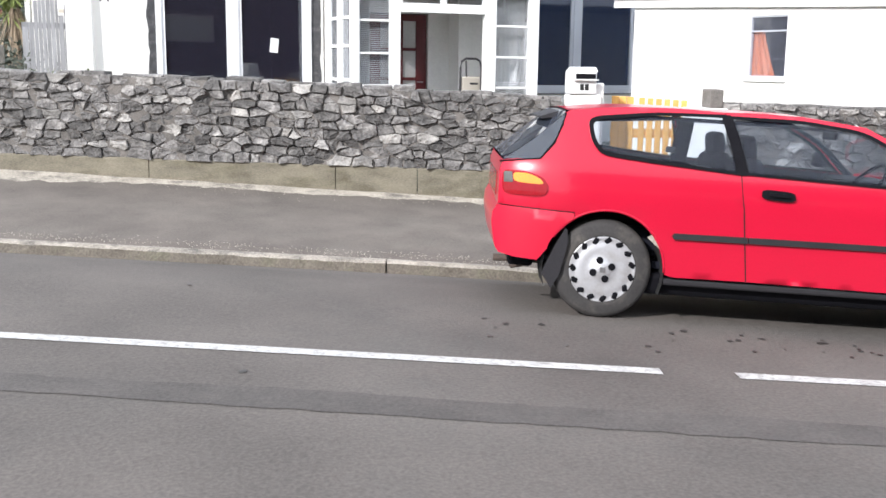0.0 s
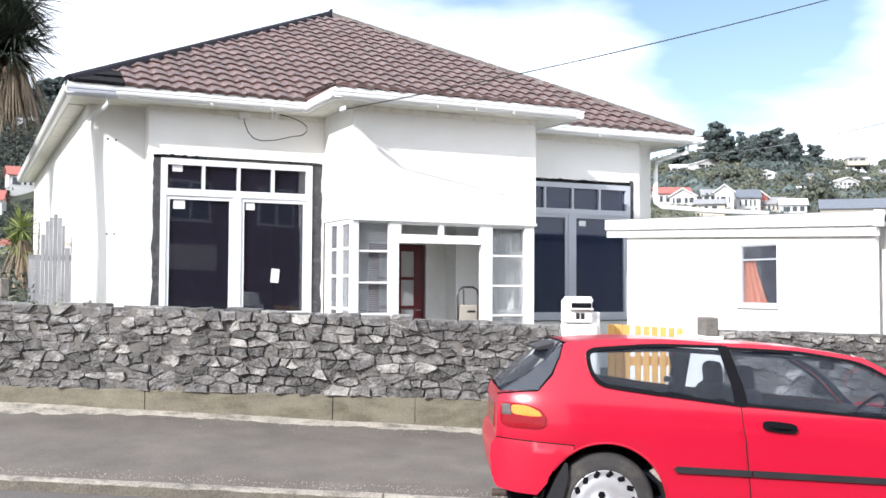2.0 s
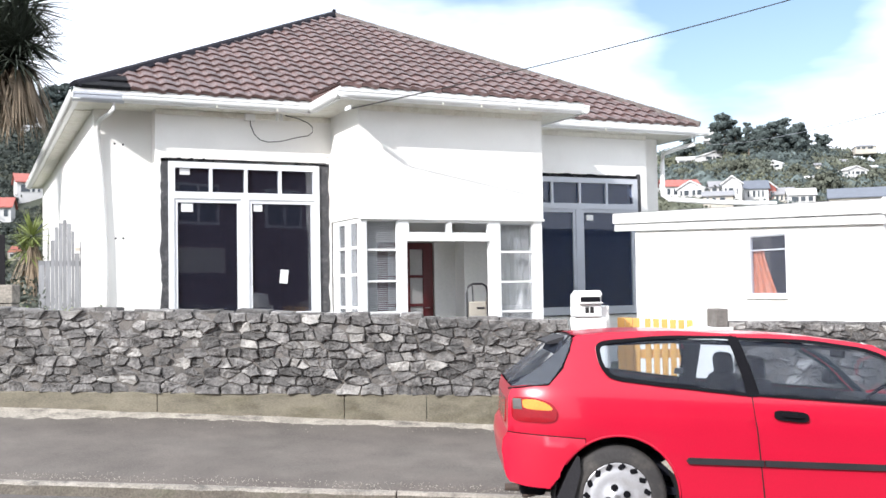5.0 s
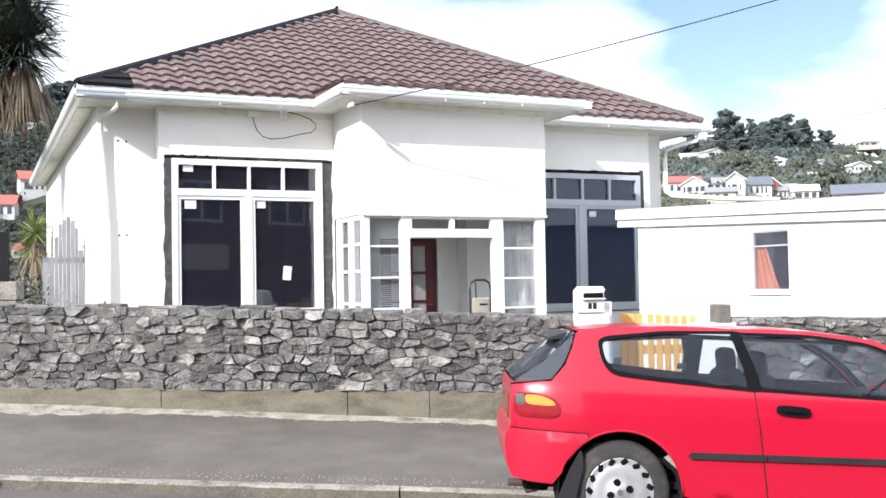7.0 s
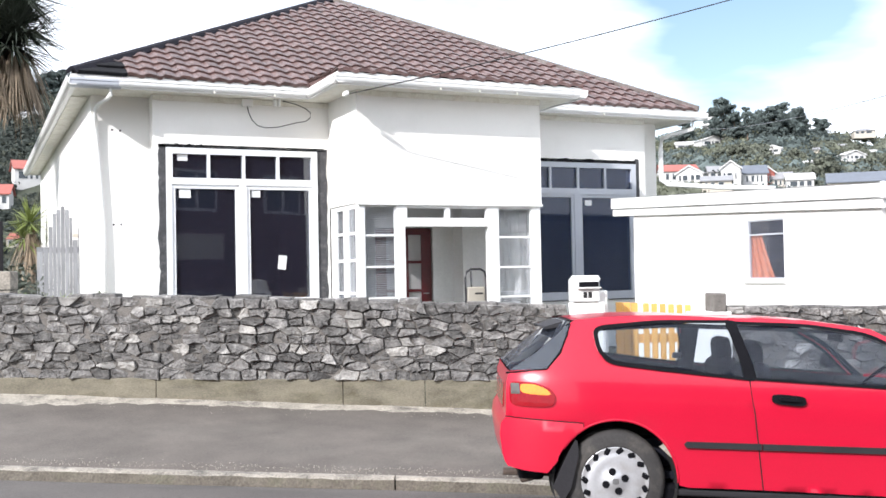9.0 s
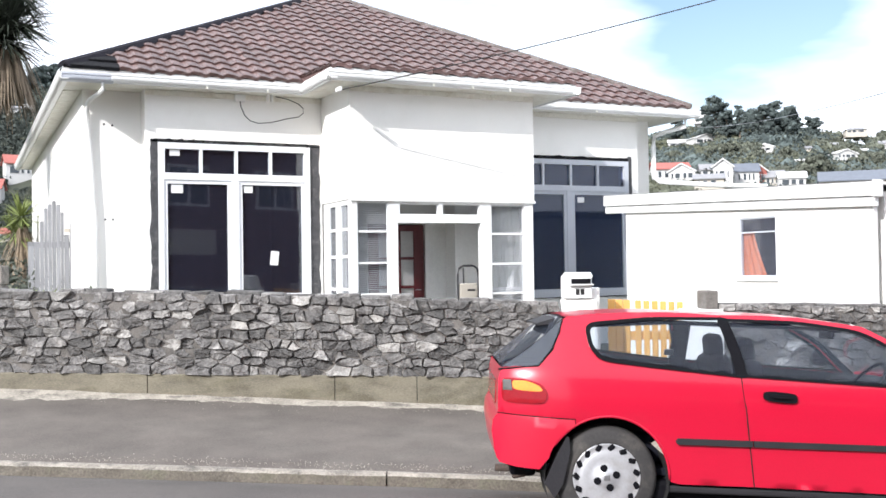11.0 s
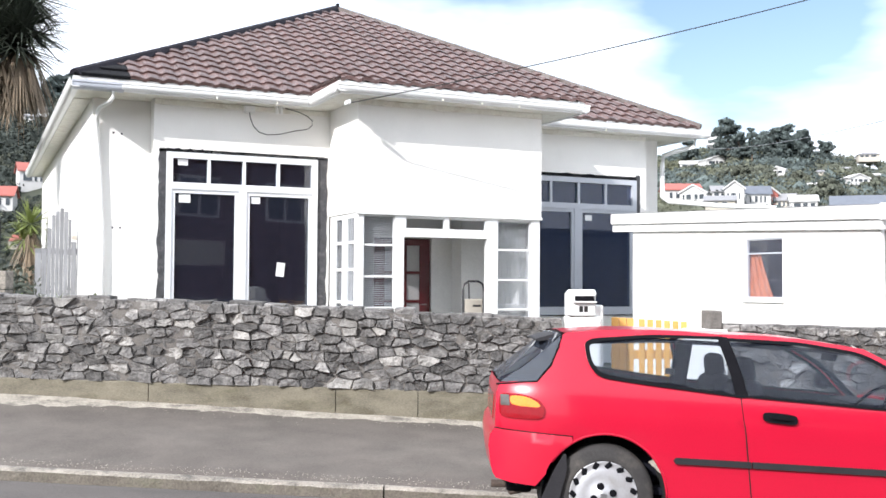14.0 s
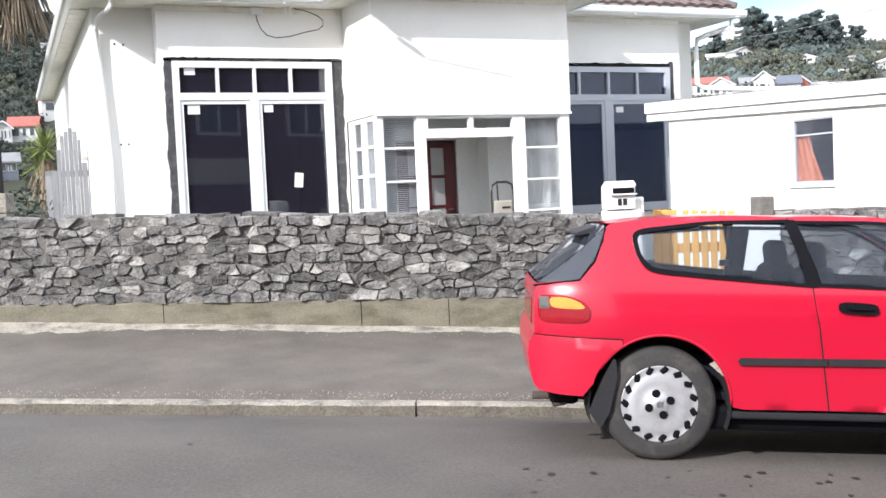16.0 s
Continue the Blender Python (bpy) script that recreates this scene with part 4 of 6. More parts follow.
    for poly in courses(width, height, seed):
        cx, cy = sum(p[0] for p in poly) / len(poly), sum(p[1] for p in poly) / len(poly)
        gap = r.choice((0.0005, 0.002, 0.004, 0.007))
        pts = []
        for a, b in zip(poly, poly[1:] + poly[:1]):
            if math.dist(a, b) > 0.012:
                pts.append(a)
                if math.dist(a, b) > 0.05:
                    pts.append(((a[0] + b[0]) / 2 + r.uniform(-0.008, 0.008), (a[1] + b[1]) / 2 + r.uniform(-0.009, 0.009)))
        if len(pts) < 4:
            continue
        def inset(p, g):
            dx, dy = p[0] - cx, p[1] - cy
            ln = max(1e-6, math.hypot(dx, dy))
            f = max(0.2, (ln - g) / ln)
            return cx + dx * f, cy + dy * f
        out = r.uniform(0.15, 1.0) * relief * (0.7 if cx < 2.0 else 1.0)
        tx, ty = r.uniform(-0.28, 0.28), r.uniform(-0.35, 0.2)
        bm = bmesh.new()
        rings = []
        for g, o in ((gap, -0.05), (gap + 0.002, out * 0.55), (gap + r.uniform(0.004, 0.013), out)):
            rings.append([bm.verts.new(place(*(q := inset(p, g + r.uniform(-0.003, 0.006))), o + ((q[0] - cx) * tx + (q[1] - cy) * ty + r.uniform(-0.011, 0.011) if o > 0 else 0))) for p in pts])
        mid = bm.verts.new(place(cx + r.uniform(-0.02, 0.02), cy + r.uniform(-0.015, 0.015), out + r.uniform(-0.006, 0.006)))
        k = len(pts)
        for r0, r1 in zip(rings, rings[1:]):
            for i in range(k):
                bm.faces.new((r0[i], r0[(i + 1) % k], r1[(i + 1) % k], r1[i]))
        for i in range(k):
            bm.faces.new((rings[-1][i], rings[-1][(i + 1) % k], mid))
        bmesh.ops.recalc_face_normals(bm, faces=bm.faces)
        part("stone", bm, M["stone_pale"] if r.random() < 0.09 else M["stone"], parent)


def wall_top(s):
    q = max(-6.0, min(3.0, s))
    return 1.335 - 0.0175 * (q + 4.0) - 0.0044 * (q + 4.0) ** 2


def stone_wall(name, s0, s1, d0, depth, top, bottom, base, seed, label):
    w = thing(name, label, "wall", "stone boundary walls")
    n_ = 24
    bm = bmesh.new()
    rings = []
    for i in range(n_ + 1):
        s = s0 + (s1 - s0) * i / n_
        t_ = top(s) - 0.02 + 0.012 * noise.noise((s * 4, 0, 0))
        rings.append([bm.verts.new(at(s, d, z)) for d, z in ((d0 - 0.005, bottom(s) - 0.02), (d0 - 0.005, t_), (d0 + depth, t_), (d0 + depth, bottom(s) - 0.02))])
    for r0, r1 in zip(rings, rings[1:]):
        for i in range(4):
            bm.faces.new((r0[i], r1[i], r1[(i + 1) % 4], r0[(i + 1) % 4]))
    bm.faces.new(rings[0])
    bm.faces.new(rings[-1][::-1])
    bmesh.ops.recalc_face_normals(bm, faces=bm.faces)
    part("mortar_core", bm, M["mortar"], w)
    ln = s1 - s0
    hgt = (top(s0) - bottom(s0) + top(s1) - bottom(s1)) / 2
    def face(u, v, o):
        s = s0 + u
        b, t_ = bottom(s), top(s)
        return at(s, d0 - o, b + (t_ - b) * v / hgt + (0.02 * noise.noise((s * 3, 9, 0)) if v > hgt - 0.001 else 0))
    rubble(w, ln, hgt, face, seed)
    # rough stones along the top
    r = random.Random(seed + 77)
    s = s0
    while s < s1:
        l_ = r.uniform(0.14, 0.34)
        bm = boxed((0, 0, -0.04), (min(l_, s1 - s) - 0.012, depth * r.uniform(0.85, 1.0), r.uniform(0.0, 0.028)), 0.012, Matrix.Translation(at(s, d0 + 0.005, top(s))) @ pose(0, 0, 0, r.uniform(-2, 2), r.uniform(-2, 4), -24))
        for v_ in bm.verts:
            v_.co += noise.noise_vector(v_.co * 9) * 0.01
        part("cap_stone", bm, M["stone"], w)
        s += l_
    # concrete footing, cast in lengths
    if base:
        s = s0
        for e in base:
            bm = bmesh.new()
            n2 = 12
            rings = []
            for i in range(n2 + 1):
                q = s + (e - 0.008 - s) * i / n2
                lo = path_z(q, d0) - 0.1
                hi = bottom(q) + 0.012 + 0.012 * noise.noise((q * 5, 3, 0))
                rings.append([bm.verts.new(at(q, d, z)) for d, z in ((d0 - 0.035 + 0.006 * noise.noise((q * 3, 1, 0)), lo), (d0 - 0.03, hi - 0.012), (d0 - 0.018, hi), (d0 + depth, hi), (d0 + depth, lo))])
            for r0, r1 in zip(rings, rings[1:]):
                for i in range(5):
                    bm.faces.new((r0[i], r1[i], r1[(i + 1) % 5], r0[(i + 1) % 5]))
            bm.faces.new(rings[0])
            bm.faces.new(rings[-1][::-1])
            bmesh.ops.recalc_face_normals(bm, faces=bm.faces)
            part("footing", bm, M["concrete"], w, "stained concrete footing")
            s = e
    return w


stone_wall("stone_wall", -4.25, 1.32, WALL, 0.30, wall_top, lambda s: 0.547 - 0.0258 * (s + 3.99), (-2.637, -0.85, -0.062, 1.32), 3, "grey rubble stone garden wall on a concrete footing")
stone_wall("stone_wall", 2.79, 5.6, 9.635, 0.30, lambda s: 1.112 - 0.0355 * (s - 2.9), lambda s: 0.36 - 0.03 * (s - 2.9), (4.2, 5.6), 21, "grey rubble stone wall beside the garage")
# cut concrete pier at the end of that wall
wall_pier = thing("wall_pier", "whitewashed pier with a grey concrete cap ending the stone wall", "pier", m=Matrix.Translation(at(2.63, 9.61, 1.255)) @ pose(0, 0, 0, 0, 0, -24))
part("cap", boxed((0.035, 0, -0.195), (0.155, 0.32, -0.015), 0.012), M["mortar"], wall_pier, "grey concrete cap")
part("shaft", boxed((-0.16, -0.012, -1.2), (0.20, 0.30, -0.19), 0.012), M["stucco"], wall_pier, "whitewashed shaft")

# ---- garage ----
GX = 8.71
garage = thing("garage", "white stucco garage with a low sloping roof and small window", "garage")
gw = (9.29, 9.925, 1.33, 2.055)
g_top = lambda y: 2.30 + 0.040 * (y - 7.8)
bm = wall_with_holes(bmesh.new(), 7.85, 12.3, 0.0, 2.5, [gw], lambda u, k, z: Vector((GX + k, u, min(z, g_top(u) - 0.01) if z > 2.2 else z)), 0.06)
part("wall", bm, M["stucco"], garage)
part("wall", boxed((GX + 0.16, 12.14, 0), (12.6, 12.3, 2.42)), M["stucco"], garage)
part("wall", boxed((GX + 0.16, 7.85, -0.3), (12.6, 8.0, 2.24)), M["stucco"], garage)
part("wall", boxed((12.45, 8.0, -0.3), (12.6, 12.14, 2.3)), M["stucco"], garage)
tl = Matrix.Translation((GX, 7.8, 2.30)) @ pose(0, 0, 0, math.degrees(math.atan(0.040)), 0, 0)
part("roof", boxed((-0.06, -0.05, 0.0), (4.0, 4.98, 0.03), 0.004, tl), M["white_paint"], garage)
part("fascia", boxed((-0.085, -0.05, -0.115), (-0.055, 4.95, 0.035), 0.006, tl), M["white_paint"], garage)
part("fascia", boxed((-0.05, -0.05, -0.225), (-0.02, 4.95, -0.118), 0.006, tl), M["white_paint"], garage)
part("gutter_stop", boxed((-0.13, -0.09, -0.13), (-0.0, -0.051, 0.05), 0.01, tl), M["white_paint"], garage)
part("drip_flashing", boxed((-0.09, -0.05, 0.036), (0.1, 4.95, 0.042), 0, tl), M["far_grey_roof"], garage)
gwin = part("window", wall_with_holes(bmesh.new(), gw[0], gw[1], gw[2], gw[3], [(gw[0] + 0.02, gw[1] - 0.02, gw[2] + 0.02, gw[3] - 0.02)], lambda u, k, z: Vector((GX + 0.012 + k, u, z)), 0.04), M["aluminium"], garage, "small aluminium window with an orange curtain")
p = part("pane", boxed((GX + 0.03, gw[0] + 0.01, gw[2] + 0.01), (GX + 0.035, gw[1] - 0.01, gw[3] - 0.01)), M["garage_pane"], gwin)
part("glazing_bar", boxed((GX + 0.018, gw[0] + 0.02, gw[3] - 0.19), (GX + 0.029, gw[1] - 0.02, gw[3] - 0.172)), M["aluminium"], gwin)
p.visible_shadow = False
part("sill", boxed((GX - 0.03, gw[0] - 0.03, gw[2] - 0.05), (GX + 0.1, gw[1] + 0.05, gw[2] - 0.002), 0.006), M["white_paint"], garage)
# inner wall and floor coloured dark for the dim garage inside
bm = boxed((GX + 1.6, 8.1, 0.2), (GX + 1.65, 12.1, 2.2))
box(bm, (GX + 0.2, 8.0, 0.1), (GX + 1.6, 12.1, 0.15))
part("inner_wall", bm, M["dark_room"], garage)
# gathered curtain drawn to one side
bm = bmesh.new()
def fold(a, b):
    z = gw[3] - 0.19 - (gw[3] - gw[2] - 0.19) * b
    w_ = 0.27 + 0.22 * b ** 1.2
    return Vector((GX + 0.065 + 0.008 * math.sin(a * 26), gw[1] + 0.08 - w_ * a, z))
grid(bm, 40, 8, fold)
put("curtain", bm, M["curtain"], "orange curtain gathered to one side behind the garage window", "curtain", smooth=True)

# ---- parked car ----
from mathutils.geometry import delaunay_2d_cdt

C_DIR, C_UP = (Matrix.Rotation(radians(-1.6), 3, "Z") @ v_ for v_ in (S_DIR, S_UP))
car_axis = (C_DIR * math.cos(math.atan(FALL)) - Vector((0, 0, math.sin(math.atan(FALL))))).normalized()
lean = radians(1.8)
car_left = (C_UP * math.cos(lean) - Vector((0, 0, math.sin(lean)))).normalized()
car_up = car_axis.cross(car_left).normalized()
car_left = car_up.cross(car_axis)
HALF = 0.8475
o = at(1.047, 5.776, 0.0) + car_left * 0.81
CAR = Matrix(((car_axis.x, car_left.x, car_up.x, o.x), (car_axis.y, car_left.y, car_up.y, o.y), (car_axis.z, car_left.z, car_up.z, o.z), (0, 0, 0, 1)))
car = thing("hatchback_car", "bright red three-door hatchback car parked at the kerb", "car", m=CAR)


def half_width(x, z):
    w = HALF
    if z > 0.86:
        w -= 0.02 + (z - 0.86) * 0.36 + max(0, z - 1.12) ** 2 * 1.6
    elif z > 0.66:
        w -= 0.02 * ((z - 0.66) / 0.2) ** 2
    if z < 0.45:
        w -= 0.06 * (0.45 - z) ** 2
    w -= 0.006 * max(0, 1 - abs(z - 0.6) / 0.03)
    if x < -0.1:
        w -= 0.17 * ((-0.1 - x) / 0.64) ** 2.4
    if x > 2.6:
        w -= 0.20 * ((x - 2.6) / 0.78) ** 2.2
    return w


def inside(poly, x, y):
    hit = False
    for (x0, y0), (x1, y1) in zip(poly, poly[1:] + poly[:1]):
        if (y0 > y) != (y1 > y) and x < (x1 - x0) * (y - y0) / (y1 - y0) + x0:
            hit = not hit
    return hit


def rounded(poly, sharp=(), n_=4):
    """The outline with its corners cut round, but for the ones named sharp."""
    out = []
    k = len(poly)
    for i, p in enumerate(poly):
        if i in sharp:
            out.append(p)
            continue
        a, b = poly[i - 1], poly[(i + 1) % k]
        fa, fb = min(0.33, 0.085 / math.dist(a, p)), min(0.33, 0.085 / math.dist(b, p))
        pa = (p[0] + (a[0] - p[0]) * fa, p[1] + (a[1] - p[1]) * fa)
        pb = (p[0] + (b[0] - p[0]) * fb, p[1] + (b[1] - p[1]) * fb)
        for j in range(n_ + 1):
            t = j / n_
            out.append(tuple((1 - t) ** 2 * pa[c] + 2 * t * (1 - t) * p[c] + t * t * pb[c] for c in (0, 1)))
    return out


def skin(outline, holes=(), off=0.0, side=-1, step=0.06, thick=0.0):
    """A panel of the car's flank over the (x, z) outline; off stands it proud."""
    pts, edges = [], []
    for loop_ in (outline, *holes):
        k0 = len(pts)
        dense = []
        for a, b in zip(loop_, list(loop_[1:]) + [loop_[0]]):
            m_ = max(1, int(math.dist(a, b) / 0.07))
            dense += [(a[0] + (b[0] - a[0]) * q / m_, a[1] + (b[1] - a[1]) * q / m_) for q in range(m_)]
        pts += dense
        edges += [(k0 + i, k0 + (i + 1) % len(dense)) for i in range(len(dense))]
    x0, x1 = min(p[0] for p in outline), max(p[0] for p in outline)
    z0, z1 = min(p[1] for p in outline), max(p[1] for p in outline)
    nx, nz_ = int((x1 - x0) / step), int((z1 - z0) / step)
    for i in range(1, nx + 1):
        for j in range(1, nz_ + 1):
            q = (x0 + i * step - 0.011, z0 + j * step - 0.013)
            if inside(list(outline), *q) and not any(inside(list(h), *q) for h in holes):
                pts.append(q)
    vs_, _, fs_, _, _, _ = delaunay_2d_cdt([Vector(p) for p in pts], edges, [], 0, 1e-5)
    bm = bmesh.new()
    bv = [bm.verts.new((p.x, side * (half_width(p.x, p.y) + off), p.y)) for p in vs_]
    for f in fs_:
        c = sum((vs_[i] for i in f), Vector((0, 0))) / len(f)
        if inside(list(outline), c.x, c.y) and not any(inside(list(h), c.x, c.y) for h in holes):
            try:
                bm.faces.new([bv[i] for i in f])
            except ValueError:
                pass
    bmesh.ops.delete(bm, geom=[v_ for v_ in bm.verts if not v_.link_faces], context="VERTS")
    bm.normal_update()
    if bm.faces and sum(f.normal.y for f in bm.faces) * side < 0:
        bmesh.ops.reverse_faces(bm, faces=bm.faces)
    if thick:
        ext = bmesh.ops.extrude_face_region(bm, geom=bm.faces[:])
        bmesh.ops.translate(bm, vec=(0, side * thick, 0), verts=[g for g in ext["geom"] if isinstance(g, bmesh.types.BMVert)])
        bmesh.ops.recalc_face_normals(bm, faces=bm.faces)
    return bm


def arc(cx, cz, r, a0, a1, n_=14):
    return [(cx + r * math.cos(radians(a0 + (a1 - a0) * i / n_)), cz + r * math.sin(radians(a0 + (a1 - a0) * i / n_))) for i in range(n_ + 1)]


ARCH = 0.322
Q_WIN = rounded([(-0.181, 1.179), (-0.157, 1.031), (-0.094, 0.953), (0.708, 0.889), (0.586, 1.243), (0.211, 1.229)], sharp=(3, 4), n_=5)
quarter = [(-0.677, 0.619), (-0.196, 0.610)] + arc(0, 0.285, ARCH + 0.03, 123, 0) + [(0.404, 0.274), (0.817, 0.277), (0.792, 0.448), (0.755, 0.696), (0.718, 0.887), (0.589, 1.254), (0.404, 1.259), (0.277, 1.258), (0.063, 1.247), (-0.095, 1.233), (-0.279, 1.208), (-0.311, 1.184), (-0.323, 1.118), (-0.363, 1.006), (-0.427, 0.907), (-0.569, 0.893), (-0.661, 0.879), (-0.684, 0.815)]
D_WIN = rounded([(0.616, 1.237), (0.740, 0.893), (1.911, 0.857), (1.621, 1.088), (1.396, 1.202), (1.040, 1.240)], sharp=(0, 1, 2), n_=4)
door_line = [(0.594, 1.256), (0.723, 0.889), (0.760, 0.696), (0.797, 0.448), (0.822, 0.277), (1.964, 0.268), (2.007, 0.546), (1.986, 0.860), (1.836, 0.970), (1.643, 1.113), (1.407, 1.224), (1.040, 1.260), (0.817, 1.261)]
fender = [(1.986, 0.268), (2.2, 0.27)] + arc(2.57, 0.285, ARCH + 0.03, 178, 40)[::1] + [(2.95, 0.50), (3.30, 0.50), (3.33, 0.66), (2.95, 0.76), (2.4, 0.845), (2.08, 0.872), (2.006, 0.868), (2.026, 0.55)]
bumper = [(-0.680, 0.613), (-0.200, 0.604)] + arc(0, 0.285, ARCH + 0.03, 124, 158, 6) + [(-0.332, 0.387), (-0.383, 0.319), (-0.527, 0.323), (-0.625, 0.338), (-0.666, 0.362), (-0.696, 0.403), (-0.718, 0.511), (-0.714, 0.573)]
f_bumper = arc(2.57, 0.285, ARCH + 0.03, 38, 8, 5) + [(2.98, 0.26), (3.26, 0.22), (3.34, 0.28), (3.36, 0.42), (3.31, 0.494), (2.945, 0.494)]
red = M["car_red"]
for side in (-1, 1):
    qp = part("quarter_panel", skin(quarter, [Q_WIN], 0.0, side), red, car, smooth=True)
    dr = part("door", skin(door_line, [D_WIN], 0.0, side), red, car, smooth=True)
    part("front_wing", skin(fender, (), 0.0, side), red, car, smooth=True)
    part("bumper_side", skin(bumper, (), 0.008, side), red, car, smooth=True)
    part("bumper_side", skin(f_bumper, (), 0.008, side), red, car, smooth=True)
    # rubber round the glass, then the glass
    inner_q = rounded([(-0.155, 1.160), (-0.133, 1.040), (-0.079, 0.975), (0.684, 0.912), (0.572, 1.224), (0.211, 1.210)], sharp=(3, 4), n_=5)
    part("window_seal", skin(Q_WIN, [inner_q], 0.004, side, thick=0.004), M["black_plastic"], qp)
    p = part("pane", skin(inner_q, (), -0.004, side), M["car_glass"], qp, smooth=True)
    p.visible_shadow = False
    inner_d = rounded([(0.638, 1.219), (0.756, 0.910), (1.857, 0.877), (1.600, 1.074), (1.386, 1.182), (1.040, 1.221)], sharp=(0, 1, 2), n_=4)
    part("window_seal", skin(D_WIN, [inner_d], 0.004, side, thick=0.004), M["black_plastic"], dr)
    p = part("pane", skin(inner_d, (), -0.004, side), M["car_glass"], dr, smooth=True)
    p.visible_shadow = False
    # black centre pillar between the two panes
    part("centre_pillar", skin([(0.576, 1.243), (0.700, 0.889), (0.748, 0.889), (0.626, 1.241)], (), 0.007, side), M["black_plastic"], car)
    # handle in its recess
    hd = part("door_handle", skin(rounded([(0.848, 0.760), (0.848, 0.816), (1.031, 0.807), (1.040, 0.768), (1.022, 0.751)], n_=4), (), 0.004, side, step=0.03, thick=0.014), M["black_plastic"], dr)
    part("grip", skin(rounded([(0.884, 0.779), (0.884, 0.800), (1.004, 0.793), (1.009, 0.776)], n_=3), (), 0.022, side, step=0.03, thick=0.012), M["black_plastic"], dr)
    # rubbing strip
    part("rubbing_strip", skin([(0.381, 0.496), (0.367, 0.513), (0.381, 0.530), (0.795, 0.534), (0.800, 0.500)], (), 0.002, side, thick=0.016), M["trim_plastic"], qp)
    part("rubbing_strip", skin([(0.808, 0.500), (0.802, 0.534), (1.954, 0.544), (1.959, 0.511)], (), 0.002, side, thick=0.016), M["trim_plastic"], dr)
    # sill
    sl = boxed((0.345, min(side * 0.74, side * 0.826), 0.222), (2.2, max(side * 0.74, side * 0.826), 0.262), 0.012)
    part("sill", sl, M["trim_plastic"], car)
    # mud flap
    bm = bmesh.new()
    fl = [(-0.229, 0.504), (-0.248, 0.509), (-0.311, 0.413), (-0.404, 0.244), (-0.321, 0.162), (-0.263, 0.239), (-0.215, 0.422)]
    fl = [(-0.215 + (x + 0.215) * 0.72, z) for x, z in fl]
    ys = (side * 0.66, side * 0.835)
    r0, r1 = [[bm.verts.new((x, y, z)) for x, z in fl] for y in ys]
    bm.faces.new(r0)
    bm.faces.new(r1[::-1])
    for i in range(len(fl)):
        bm.faces.new((r0[i], r0[(i + 1) % len(fl)], r1[(i + 1) % len(fl)], r1[i]))
    bmesh.ops.recalc_face_normals(bm, faces=bm.faces)
    part("mud_flap", bm, M["trim_plastic"], car)
    # inner arch, coloured near-black so the wheel gap reads as deep shade
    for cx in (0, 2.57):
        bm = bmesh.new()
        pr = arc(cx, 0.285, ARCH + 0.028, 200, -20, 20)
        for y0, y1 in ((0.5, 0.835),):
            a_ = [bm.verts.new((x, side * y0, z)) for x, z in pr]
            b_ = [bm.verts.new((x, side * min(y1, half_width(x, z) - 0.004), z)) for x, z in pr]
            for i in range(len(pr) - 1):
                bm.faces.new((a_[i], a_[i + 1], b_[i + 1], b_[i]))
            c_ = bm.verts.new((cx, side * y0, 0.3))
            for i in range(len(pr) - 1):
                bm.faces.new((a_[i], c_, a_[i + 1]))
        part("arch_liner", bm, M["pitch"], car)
        # rolled lip
        lip = arc(cx, 0.285, ARCH + 0.026, 150 if cx == 0 else 178, 2, 24)
        part("arch_lip", tube(bmesh.new(), [(x, side * (half_width(x, z) - 0.002), z) for x, z in lip], 0.0075, 6), red, car, smooth=True)
    # tail lamp: amber over red, a pale reversing lens
    lamp = part("tail_lamp", skin(rounded([(-0.643, 0.679), (-0.661, 0.817), (-0.496, 0.821), (-0.393, 0.794), (-0.357, 0.745), (-0.375, 0.684)], n_=4), (), 0.002, side, step=0.04, thick=0.008), M["red_lens"], car, "red and amber tail lamp", smooth=False)
    part("indicator_lens", skin(rounded([(-0.569, 0.754), (-0.579, 0.807), (-0.486, 0.810), (-0.409, 0.786), (-0.381, 0.752)], n_=3), (), 0.010, side, step=0.03, thick=0.004), M["amber"], lamp, "amber lens")
    part("reversing_lens", skin([(-0.636, 0.748), (-0.646, 0.808), (-0.584, 0.810), (-0.574, 0.750)], (), 0.010, side, step=0.03, thick=0.004), M["clear_lens"], lamp, "pale clear lens")


def across(profile, n_, wid, bulge=0.0, crown=0.0):
    """A sheet across the car through the (x, z) profile; wid(x, z) is its half width."""
    bm = bmesh.new()
    rows = []
    for x, z in profile:
        w = wid(x, z)
        rows.append([bm.verts.new((x + bulge * (1 - abs(t) ** 2.5), w * t, z + crown * (1 - t * t))) for t in [(-1 + 2 * i / n_) for i in range(n_ + 1)]])
    for a_, b_ in zip(rows, rows[1:]):
        for i in range(n_):
            bm.faces.new((a_[i], a_[i + 1], b_[i + 1], b_[i]))
    bmesh.ops.recalc_face_normals(bm, faces=bm.faces)
    return bm


hwf = lambda x, z: half_width(x, z) + 0.001
part("roof", across([(-0.297, 1.206), (-0.263, 1.210), (-0.095, 1.233), (0.063, 1.247), (0.277, 1.258), (0.589, 1.254), (0.817, 1.261), (1.040, 1.260), (1.343, 1.234)], 14, hwf, 0, 0.016), red, car, smooth=True)
part("windscreen", across([(1.353, 1.231), (1.643, 1.106), (1.836, 0.965), (2.018, 0.860)], 10, lambda x, z: hwf(x, z) - 0.02, 0.10, 0.03), M["car_glass"], car, smooth=True).visible_shadow = False
